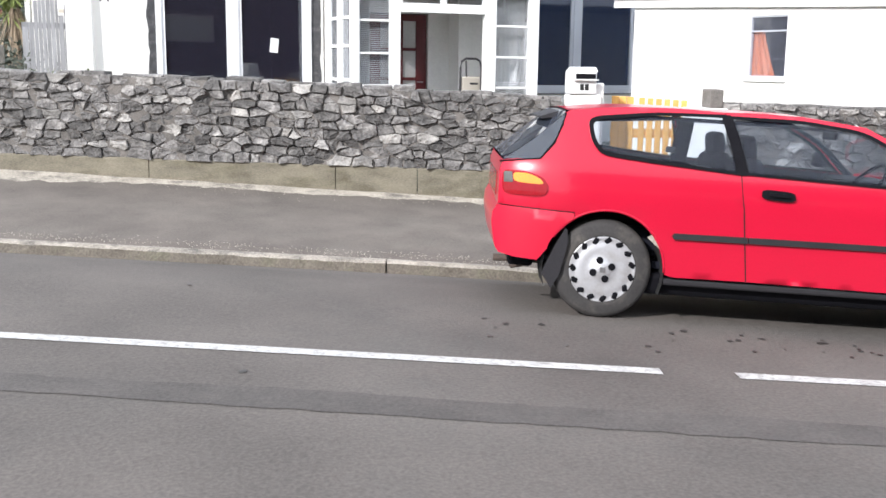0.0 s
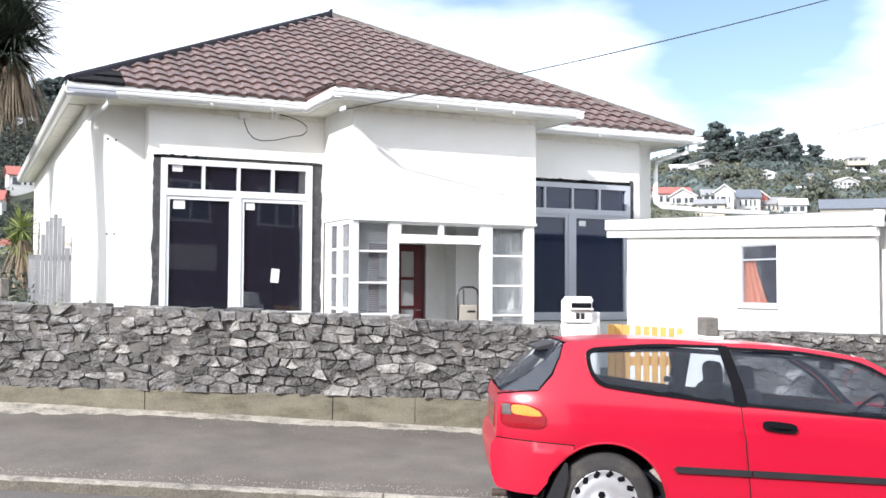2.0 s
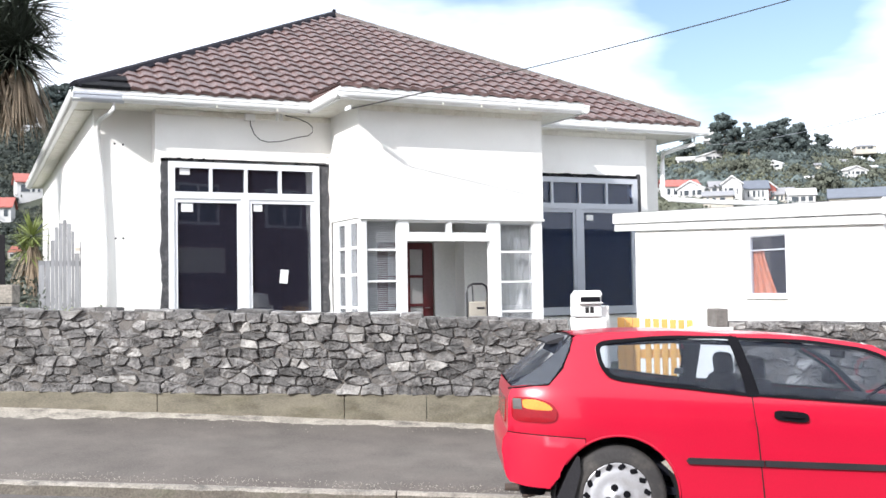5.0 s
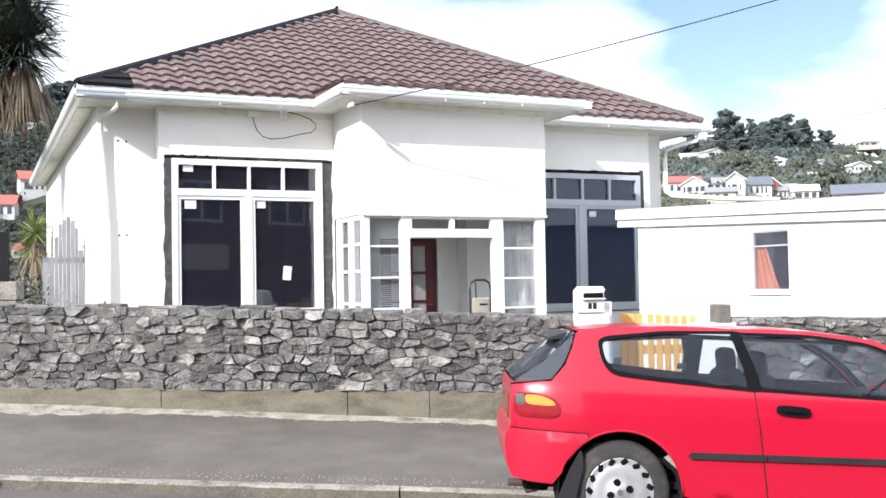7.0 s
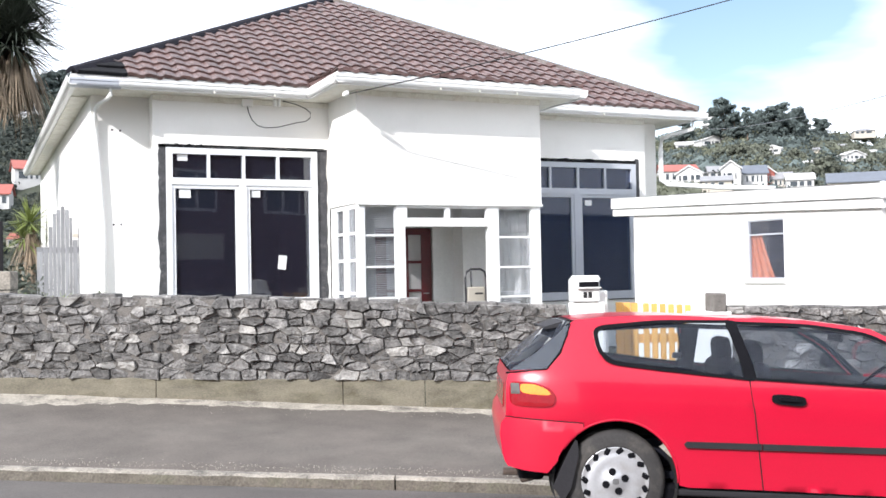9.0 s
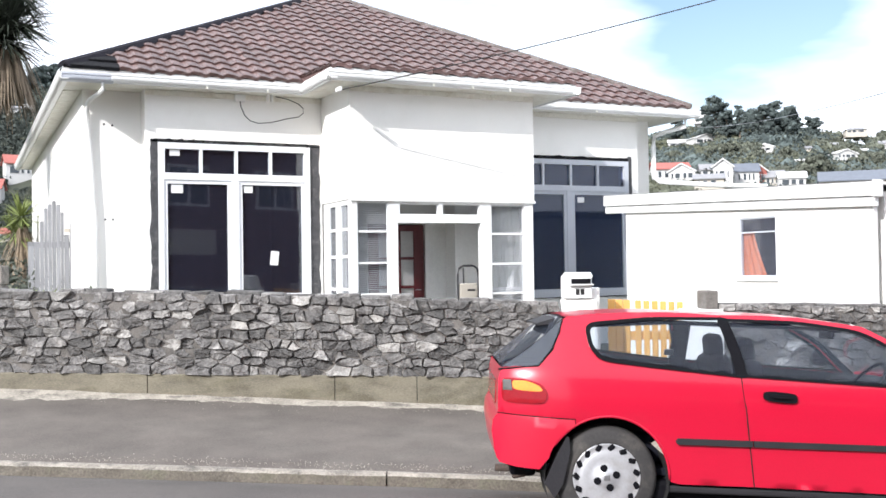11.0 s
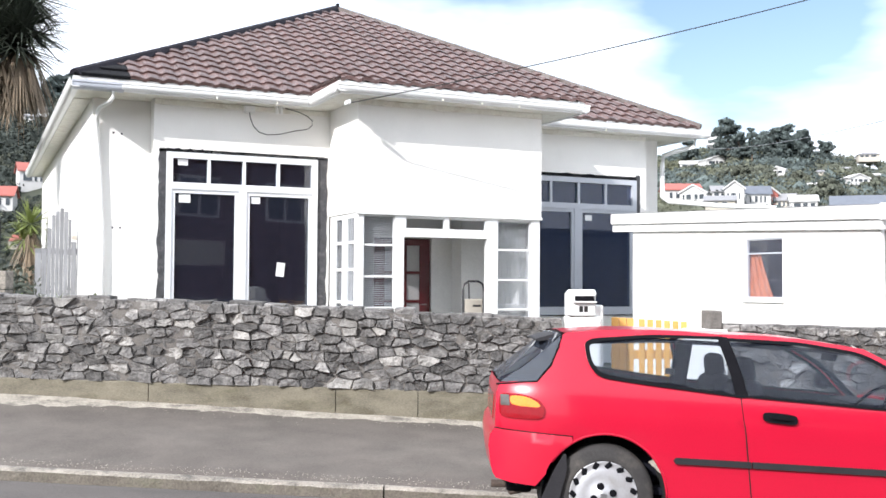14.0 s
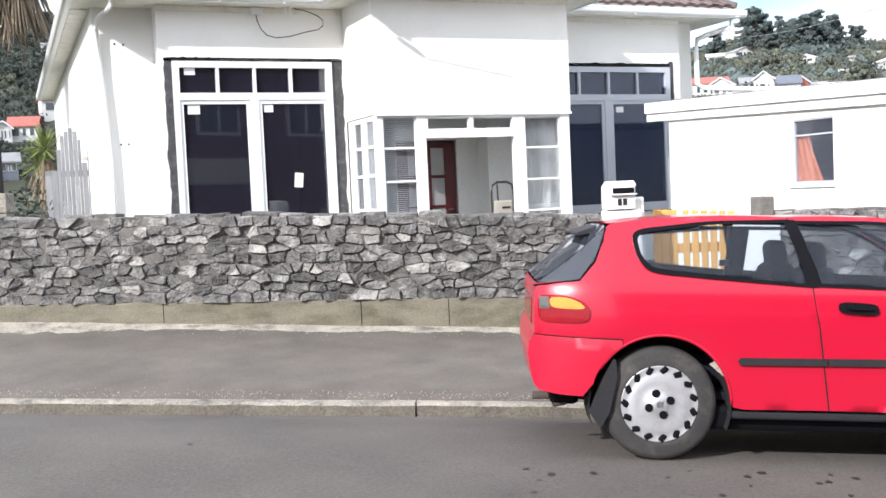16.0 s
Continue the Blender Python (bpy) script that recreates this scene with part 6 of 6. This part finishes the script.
leafy("hedge", [((-0.75 - 0.45 * k, 11.9 + 0.1 * k, 1.25 + 0.1 * (k % 3)), (0.5, 0.4, 0.6)) for k in range(6)] + [((-0.32, 11.75, 1.2), (0.36, 0.35, 0.6)), ((-0.1, 11.9, 0.95), (0.2, 0.3, 0.45)), ((-0.35, 11.8, 1.55), (0.34, 0.3, 0.38)), ((-0.95, 11.8, 1.6), (0.4, 0.3, 0.4))], 620, 0.036, M["hedge_leaf"], 3, "leafy green hedge behind the grey gate", "hedge")
leafy("shrub", [((0.95, 14.4, 0.9), (0.28, 0.3, 0.45)), ((0.6, 13.8, 0.9), (0.25, 0.25, 0.4)), ((1.35, 12.4, 1.17), (0.2, 0.16, 0.16))], 260, 0.035, M["hedge_leaf"], 8, "low green weeds growing behind the wall", "shrub")
rng = random.Random(31)
bm = bmesh.new()
for c in ((0.72, 15.2, 1.0), (0.25, 14.9, 1.0), (0.95, 13.6, 1.0)):
    head(bm, Vector(c), 46, 0.62, 0.014, rng, 0.1, (0.3, 0.9))
put("flax_clump", bm, M["lily_leaf"], "arching strap-leaved flax in the side garden", "plant")
leafy("dark_shrubs", [((0.2 + 0.45 * k, 17.5 + 0.8 * (k % 2), 0.9 + 0.2 * (k % 2)), (0.5, 0.5, 0.75)) for k in range(3)] + [((-0.9, 18.5, 1.2), (0.7, 0.6, 0.9)), ((0.62, 15.6, 1.2), (0.38, 0.3, 0.55)), ((0.4, 30, 1.0), (1.2, 1.0, 1.4)), ((-1.0, 32, 1.2), (1.3, 1.0, 1.6))], 420, 0.05, M["frond"], 14, "dark shrubs in the side garden", "shrub")


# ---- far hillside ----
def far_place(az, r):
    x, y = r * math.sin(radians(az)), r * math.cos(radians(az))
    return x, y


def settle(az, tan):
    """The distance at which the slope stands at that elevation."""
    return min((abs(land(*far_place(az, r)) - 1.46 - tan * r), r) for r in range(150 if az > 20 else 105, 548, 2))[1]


def gabled(w, d, h, rise, along, over=0.4, thick=0.22):
    """Wall block with gable ends, and the two roof slopes; the ridge runs along x or towards the front."""
    a, b = (w / 2, d / 2) if along else (d / 2, w / 2)
    turn = (lambda x, y, z: (x, y, z)) if along else (lambda x, y, z: (y, -x, z))
    wall = bmesh.new()
    v = [wall.verts.new(turn(x, y, z)) for x, y, z in ((-a, -b, -4), (a, -b, -4), (a, b, -4), (-a, b, -4), (-a, -b, h), (a, -b, h), (a, b, h), (-a, b, h), (-a, 0, h + rise), (a, 0, h + rise))]
    for f in ((0, 1, 5, 4), (2, 3, 7, 6), (1, 2, 6, 9, 5), (3, 0, 4, 8, 7), (4, 5, 9, 8), (6, 7, 8, 9)):
        wall.faces.new([v[k] for k in f])
    bmesh.ops.recalc_face_normals(wall, faces=wall.faces)
    roofs = []
    for sgn in (-1, 1):
        bm = bmesh.new()
        drop = rise * over / b
        q = [bm.verts.new(turn(x, sgn * y, z + dz)) for dz in (0.02, thick) for x, y, z in ((-a - over, b + over, h - drop), (a + over, b + over, h - drop), (a + over, 0, h + rise), (-a - over, 0, h + rise))]
        for f in ((0, 1, 2, 3), (4, 5, 6, 7), (0, 1, 5, 4), (1, 2, 6, 5), (2, 3, 7, 6), (3, 0, 4, 7)):
            bm.faces.new([q[k] for k in f])
        bmesh.ops.recalc_face_normals(bm, faces=bm.faces)
        roofs.append(bm)
    return wall, roofs


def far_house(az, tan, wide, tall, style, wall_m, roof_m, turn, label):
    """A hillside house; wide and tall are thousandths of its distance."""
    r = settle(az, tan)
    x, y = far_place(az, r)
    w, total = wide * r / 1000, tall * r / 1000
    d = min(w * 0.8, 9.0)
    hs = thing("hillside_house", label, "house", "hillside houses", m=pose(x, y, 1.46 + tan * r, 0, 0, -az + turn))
    if style == "flat":
        h = total - 0.5
        part("wall", boxed((-w * 0.46, -d / 2, -1.5), (w * 0.46, d / 2, h)), wall_m, hs)
        part("roof", boxed((-w / 2, -d / 2 - 1.2, h), (w / 2, d / 2 + 0.5, h + 0.45), 0.05), roof_m, hs)
        part("deck", boxed((-w / 2, -d / 2 - 1.6, -0.3), (w / 2, -d / 2 - 0.01, 0.1), 0.03), M["far_white"], hs)
    elif style == "hip":
        h = total * 0.6
        part("wall", boxed((-w * 0.46, -d / 2, -1.5), (w * 0.46, d / 2, h)), wall_m, hs)
        bm = bmesh.new()
        q = [bm.verts.new(p) for p in ((-w / 2, -d * 0.56, h - 0.1), (w / 2, -d * 0.56, h - 0.1), (w / 2, d * 0.56, h - 0.1), (-w / 2, d * 0.56, h - 0.1), (-w * 0.2, 0, total), (w * 0.2, 0, total))]
        for f in ((0, 1, 5, 4), (1, 2, 5), (2, 3, 4, 5), (3, 0, 4), (3, 2, 1, 0)):
            bm.faces.new([q[i] for i in f])
        part("roof", bm, roof_m, hs)
    else:
        rise = min(total * (0.34 if style == "long" else 0.38), w * 0.36)
        h = total - rise
        wall, roofs = gabled(w, d, h, rise, style == "long")
        part("wall", wall, wall_m, hs)
        for bm in roofs:
            part("roof", bm, roof_m, hs)
        if style == "gable":
            part("bargeboard", sweep(bmesh.new(), [(-0.2, -0.15), (0.0, -0.15), (0.0, 0.2), (-0.2, 0.2)], (-w / 2 - 0.4, -d / 2 - 0.45, h - 0.3), (0, -d / 2 - 0.45, h + rise + 0.1), Vector((0, -1, 0))), M["far_white"], hs)
            part("bargeboard", sweep(bmesh.new(), [(-0.2, -0.15), (0.0, -0.15), (0.0, 0.2), (-0.2, 0.2)], (0, -d / 2 - 0.45, h + rise + 0.1), (w / 2 + 0.4, -d / 2 - 0.45, h - 0.3), Vector((0, -1, 0))), M["far_white"], hs)
    # windows in uneven widths, storey by storey
    rng = random.Random(label)
    storeys = 2 if h > 4.4 else 1
    step = h / storeys
    for st_ in range(storeys):
        u = -w * 0.40
        while u < w * 0.34:
            wd = rng.choice((0.9, 1.3, 1.8, 2.6)) * min(1.0, w / 9)
            wd = min(wd, w * 0.42 - u)
            z0 = st_ * step + step * 0.34
            z1 = z0 + min(step * 0.5, 1.6)
            win = part("window", boxed((u, -d / 2 - 0.06, z0), (u + wd, -d / 2 + 0.05, z1), 0.02), M["far_white"], hs)
            part("pane", boxed((u + 0.09, -d / 2 - 0.09, z0 + 0.09), (u + wd - 0.09, -d / 2 - 0.065, z1 - 0.09)), M["far_window"], win)
            u += wd + rng.uniform(0.3, 1.1) * min(1.0, w / 9)
    return az, r, w


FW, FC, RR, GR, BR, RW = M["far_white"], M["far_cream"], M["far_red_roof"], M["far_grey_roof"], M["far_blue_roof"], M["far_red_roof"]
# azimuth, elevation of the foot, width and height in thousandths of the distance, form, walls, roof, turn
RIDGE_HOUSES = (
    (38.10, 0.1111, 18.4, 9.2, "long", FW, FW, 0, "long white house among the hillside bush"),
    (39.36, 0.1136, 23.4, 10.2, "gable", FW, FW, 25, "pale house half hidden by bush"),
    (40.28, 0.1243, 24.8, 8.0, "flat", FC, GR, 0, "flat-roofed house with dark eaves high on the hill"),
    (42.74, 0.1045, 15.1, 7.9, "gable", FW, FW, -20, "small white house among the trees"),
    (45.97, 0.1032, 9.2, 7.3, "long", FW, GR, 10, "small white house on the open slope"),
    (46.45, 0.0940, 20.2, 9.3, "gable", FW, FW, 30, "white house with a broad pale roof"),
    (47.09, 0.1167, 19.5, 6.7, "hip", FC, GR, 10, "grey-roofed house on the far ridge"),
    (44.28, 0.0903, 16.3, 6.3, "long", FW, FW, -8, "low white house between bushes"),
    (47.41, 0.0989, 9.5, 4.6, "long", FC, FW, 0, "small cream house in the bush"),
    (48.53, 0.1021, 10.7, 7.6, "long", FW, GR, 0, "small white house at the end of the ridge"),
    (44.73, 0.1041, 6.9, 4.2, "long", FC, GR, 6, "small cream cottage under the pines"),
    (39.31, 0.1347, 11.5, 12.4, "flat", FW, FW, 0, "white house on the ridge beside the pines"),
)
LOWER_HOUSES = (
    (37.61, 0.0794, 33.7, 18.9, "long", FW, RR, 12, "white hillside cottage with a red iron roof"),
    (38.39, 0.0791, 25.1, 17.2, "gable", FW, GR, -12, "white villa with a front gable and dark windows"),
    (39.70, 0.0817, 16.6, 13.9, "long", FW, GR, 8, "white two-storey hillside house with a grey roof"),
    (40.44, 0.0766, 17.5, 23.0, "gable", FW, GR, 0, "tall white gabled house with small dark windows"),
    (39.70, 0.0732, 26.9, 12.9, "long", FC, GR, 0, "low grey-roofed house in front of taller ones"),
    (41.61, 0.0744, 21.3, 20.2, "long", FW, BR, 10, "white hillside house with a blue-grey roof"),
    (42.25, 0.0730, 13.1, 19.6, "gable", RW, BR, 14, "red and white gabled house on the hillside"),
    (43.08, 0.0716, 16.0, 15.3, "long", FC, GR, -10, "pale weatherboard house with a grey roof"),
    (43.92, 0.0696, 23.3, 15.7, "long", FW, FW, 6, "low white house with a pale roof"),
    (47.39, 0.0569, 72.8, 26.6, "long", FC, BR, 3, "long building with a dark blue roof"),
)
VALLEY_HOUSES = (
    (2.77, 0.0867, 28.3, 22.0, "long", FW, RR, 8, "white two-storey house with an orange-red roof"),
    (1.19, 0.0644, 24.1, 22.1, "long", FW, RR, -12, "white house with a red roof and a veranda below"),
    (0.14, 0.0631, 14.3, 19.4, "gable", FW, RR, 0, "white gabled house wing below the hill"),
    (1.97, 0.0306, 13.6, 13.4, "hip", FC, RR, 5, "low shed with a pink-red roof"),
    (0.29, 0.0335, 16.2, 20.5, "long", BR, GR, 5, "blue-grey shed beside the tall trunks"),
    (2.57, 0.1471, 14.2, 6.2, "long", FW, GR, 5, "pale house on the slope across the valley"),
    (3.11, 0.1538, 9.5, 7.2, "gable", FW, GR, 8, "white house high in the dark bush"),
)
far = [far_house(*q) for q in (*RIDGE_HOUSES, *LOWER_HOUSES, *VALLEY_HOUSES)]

# bush: thousands of uneven clumps of foliage over both slopes
def lumps(azs, count, r0, r1, size, seed, m_, name, label, leaves=20):
    """Dark clump cores with loose leaf sprays all over them."""
    rng = random.Random(seed)
    src = bmesh.new()
    bmesh.ops.create_icosphere(src, subdivisions=1, radius=1)
    sv, sf = np.array([v_.co for v_ in src.verts]), np.array([[v_.index for v_ in f.verts] for f in src.faces])
    src.free()
    spots = []
    for k in range(count):
        az, r = rng.uniform(*azs), r0 + (r1 - r0) * rng.random() ** 0.8
        x, y = far_place(az, r)
        if any(abs(az - q[0]) * r / 57.3 < q[2] * 0.6 and -12 < r - q[1] < 7 for q in far):
            continue
        s_ = size * rng.uniform(0.5, 1.5) * (0.75 + 0.5 * noise.noise((x / 30, y / 30, seed)))
        if any(abs(az - q[0]) * r / 57.3 < q[2] * 0.65 and (-45 if az > 20 else -70) < r - q[1] < 0 for q in far):
            s_ *= 0.42
        spots.append((x, y, land(x, y) + s_ * 0.25, s_))
    spots = np.array(spots)
    g = np.random.default_rng(seed)
    n_ = len(spots)
    c, s_ = spots[:, None, :3], spots[:, None, 3:4]
    stretch = g.uniform(0.75, 1.25, (n_, 1, 3)) * np.array((1, 1, 0.85))
    core = c + sv[None] * s_ * stretch * 0.82 * g.uniform(0.7, 1.1, (n_, len(sv), 1))
    d = g.normal(size=(n_, leaves, 3))
    d[..., 2] = np.abs(d[..., 2]) - 0.25
    d /= np.linalg.norm(d, axis=2, keepdims=True)
    p = c + d * s_ * stretch * g.uniform(0.75, 1.12, (n_, leaves, 1))
    e1 = g.normal(size=(n_, leaves, 3))
    e1 /= np.linalg.norm(e1, axis=2, keepdims=True)
    e2 = np.cross(e1, g.normal(size=(n_, leaves, 3)))
    e2 /= np.linalg.norm(e2, axis=2, keepdims=True)
    w = g.uniform(0.22, 0.62, (n_, leaves, 1)) * np.sqrt(s_ / 2.4) * np.clip(np.linalg.norm(spots[:, None, :2], axis=2, keepdims=True) / 330, 0.25, 1.0)
    quads = np.stack((p + e1 * w, p + e2 * w * 0.7, p - e1 * w, p - e2 * w * 0.6), axis=2).reshape(-1, 3)
    nv = n_ * len(sv)
    tri = (sf[None] + (np.arange(n_) * len(sv))[:, None, None]).reshape(-1, 3)
    quad = np.arange(len(quads)).reshape(-1, 4) + nv
    me = bpy.data.meshes.new(name)
    me.from_pydata(np.concatenate((core.reshape(-1, 3), quads)).tolist(), [], tri.tolist() + quad.tolist())
    me.materials.append(m_)
    tagged(new(name, me), label, "bush", kind="stuff")


lumps((35.5, 50), 6500, 170, 560, 2.9, 41, M["bush"], "hillside_bush", "olive green bush covering the far hillside", 30)
lumps((35.5, 50), 2600, 220, 550, 3.4, 42, M["bush_dark"], "hillside_bush_dark", "dark green trees scattered over the far hillside", 30)
lumps((-5, 8), 2600, 70, 560, 2.0, 43, M["bush"], "valley_bush", "olive green bush on the slope beyond the side garden", 60)
lumps((-5, 8), 6000, 62, 550, 2.5, 44, M["pine"], "valley_bush_dark", "dark trees on the slope beyond the side garden", 60)



def far_tree(name, az, tan, tall, half, seed, leaf, label, group, layered):
    """A big tree: trunk, limbs that fork to clumps, and a crown of leaf clumps with gaps; sizes are thousandths of its distance."""
    rng = random.Random(seed)
    r = settle(az, tan)
    x, y = far_place(az, r)
    height, spread = tall * r / 1000, half * r / 1000
    t = thing(name, label, "tree", group, m=pose(x, y, 1.46 + tan * r))
    trunk = tube(bmesh.new(), [(0, 0, -3), (0.3, 0, height * 0.35), (0, 0.2, height * 0.8)], height * 0.03, 8, r2=height * 0.01)
    crown = bmesh.new()
    for k in range(48):
        f = rng.random()
        z = height * (0.16 + 0.76 * f)
        reach = spread * (math.sin(math.pi * (0.24 + 0.64 * f)) ** 0.6) * rng.uniform(0.1, 0.88)
        a = rng.uniform(0, 6.28)
        c = Vector((math.cos(a) * reach, math.sin(a) * reach * 0.8, z))
        if k % 3 == 0:
            tube(trunk, [(0, 0, z * 0.75), c], height * 0.012, 5, r2=height * 0.004)
        rad = spread * rng.uniform(0.20, 0.36)
        squash = 0.55 if layered else 0.85
        for q in range(120):
            d = Vector((rng.gauss(0, 1), rng.gauss(0, 1), rng.gauss(0, 1))).normalized()
            d.z *= squash
            p = c + d * rad * rng.uniform(0.45, 1.1)
            s_ = rng.uniform(0.22, 0.55)
            e1 = (d + Vector((rng.gauss(0, 0.5), rng.gauss(0, 0.5), rng.gauss(0, 0.5)))).normalized().orthogonal().normalized()
            e2 = e1.cross(d).normalized()
            crown.faces.new([crown.verts.new(p + e1 * s_), crown.verts.new(p + e2 * s_ * 0.8), crown.verts.new(p - e1 * s_), crown.verts.new(p - e2 * s_ * 0.7)])
    part("trunk", trunk, M["bark"], t)
    part("crown", crown, M[leaf], t, "dense foliage in clumps")


# azimuth, elevation of the foot, height and half width in thousandths of the distance
RIDGE_TREES = (
    (40.12, 0.1169, 44.6, 16.5),
    (39.62, 0.1172, 36.6, 11.0),
    (40.71, 0.1165, 31.1, 9.9),
    (41.33, 0.1161, 36.3, 7.2),
    (41.91, 0.1157, 31.9, 13.2),
    (42.66, 0.1151, 33.9, 14.3),
    (43.12, 0.1148, 38.6, 13.2),
    (43.75, 0.1143, 33.7, 13.2),
    (44.15, 0.1140, 26.3, 8.8),
    (45.05, 0.1133, 24.0, 11.0),
    (38.00, 0.1182, 23.8, 11.0),
    (42.46, 0.1153, 23.3, 19.8),
    (43.41, 0.1146, 21.1, 16.5),
    (41.50, 0.1160, 20.3, 14.3),
)
MID_TREES = (
    (45.12, 0.0767, 22.9, 14.3),
    (44.56, 0.0739, 16.7, 9.9),
    (39.81, 0.0978, 13.9, 8.8),
    (40.84, 0.0961, 18.2, 11.0),
    (42.00, 0.0922, 11.7, 8.8),
    (43.73, 0.0954, 11.6, 9.9),
    (48.01, 0.0821, 17.4, 14.3),
    (47.06, 0.0827, 13.4, 9.9),
    (37.86, 0.0977, 11.9, 9.9),
    (42.86, 0.0864, 10.6, 7.7),
    (46.27, 0.1071, 8.3, 6.6),
    (48.45, 0.1093, 9.2, 6.6),
)
for k, q in enumerate(RIDGE_TREES):
    far_tree("ridge_pine", *q, 60 + k, "bush_dark", "big dark pine tree on the hilltop", "ridge trees", True)
for k, q in enumerate(MID_TREES):
    far_tree("hillside_tree", *q, 90 + k, "bush", "broad green tree between the hillside houses", "hillside trees", False)
for k, az in enumerate((3.7, 4.4, 2.6, 1.2, -0.5)):
    far_tree("ridge_pine", az, skyline(az) - 0.012, 24.0, 15.0, 120 + k, "bush_dark", "big dark pine tree on the hilltop", "ridge trees", True)

# ---- across the street, seen only in the window glass ----
opp = thing("opposite_house", "dark brick two-storey house with white windows across the street, lengthened for dark reflections", "house", m=Matrix.Translation(at(13.0, -11.0, -0.8)) @ pose(0, 0, 0, 0, 0, -24))
# wall runs on far to the right only to darken the right window's reflection
part("wall", boxed((-13, -8, -1.5), (27, 0, 9.4)), M["brick_far"], opp)
part("wall_band", boxed((-13.05, -0.02, 3.1), (3.0, 0.12, 4.2), 0.02), M["far_cream"], opp, "pale band between the storeys")
bm = bmesh.new()
q = [bm.verts.new(p) for p in ((-13.6, -8.6, 9.3), (27.6, -8.6, 9.3), (27.6, 0.6, 9.3), (-13.6, 0.6, 9.3), (-8, -4, 12), (22, -4, 12))]
for f in ((0, 1, 5, 4), (1, 2, 5), (2, 3, 4, 5), (3, 0, 4), (3, 2, 1, 0)):
    bm.faces.new([q[i] for i in f])
part("roof", bm, M["hip"], opp)
for xc in (-9.5, -4.2, 1.6, 6.4):
    win = part("window", boxed((xc - 1.1, 0.0, 5.2), (xc + 1.1, 0.1, 7.0), 0.02), M["far_white"], opp)
    for sgn in (-1, 1):
        part("pane", boxed((xc + sgn * 0.52 - 0.44, 0.1, 5.32), (xc + sgn * 0.52 + 0.44, 0.12, 6.88)), M["far_window"], win)
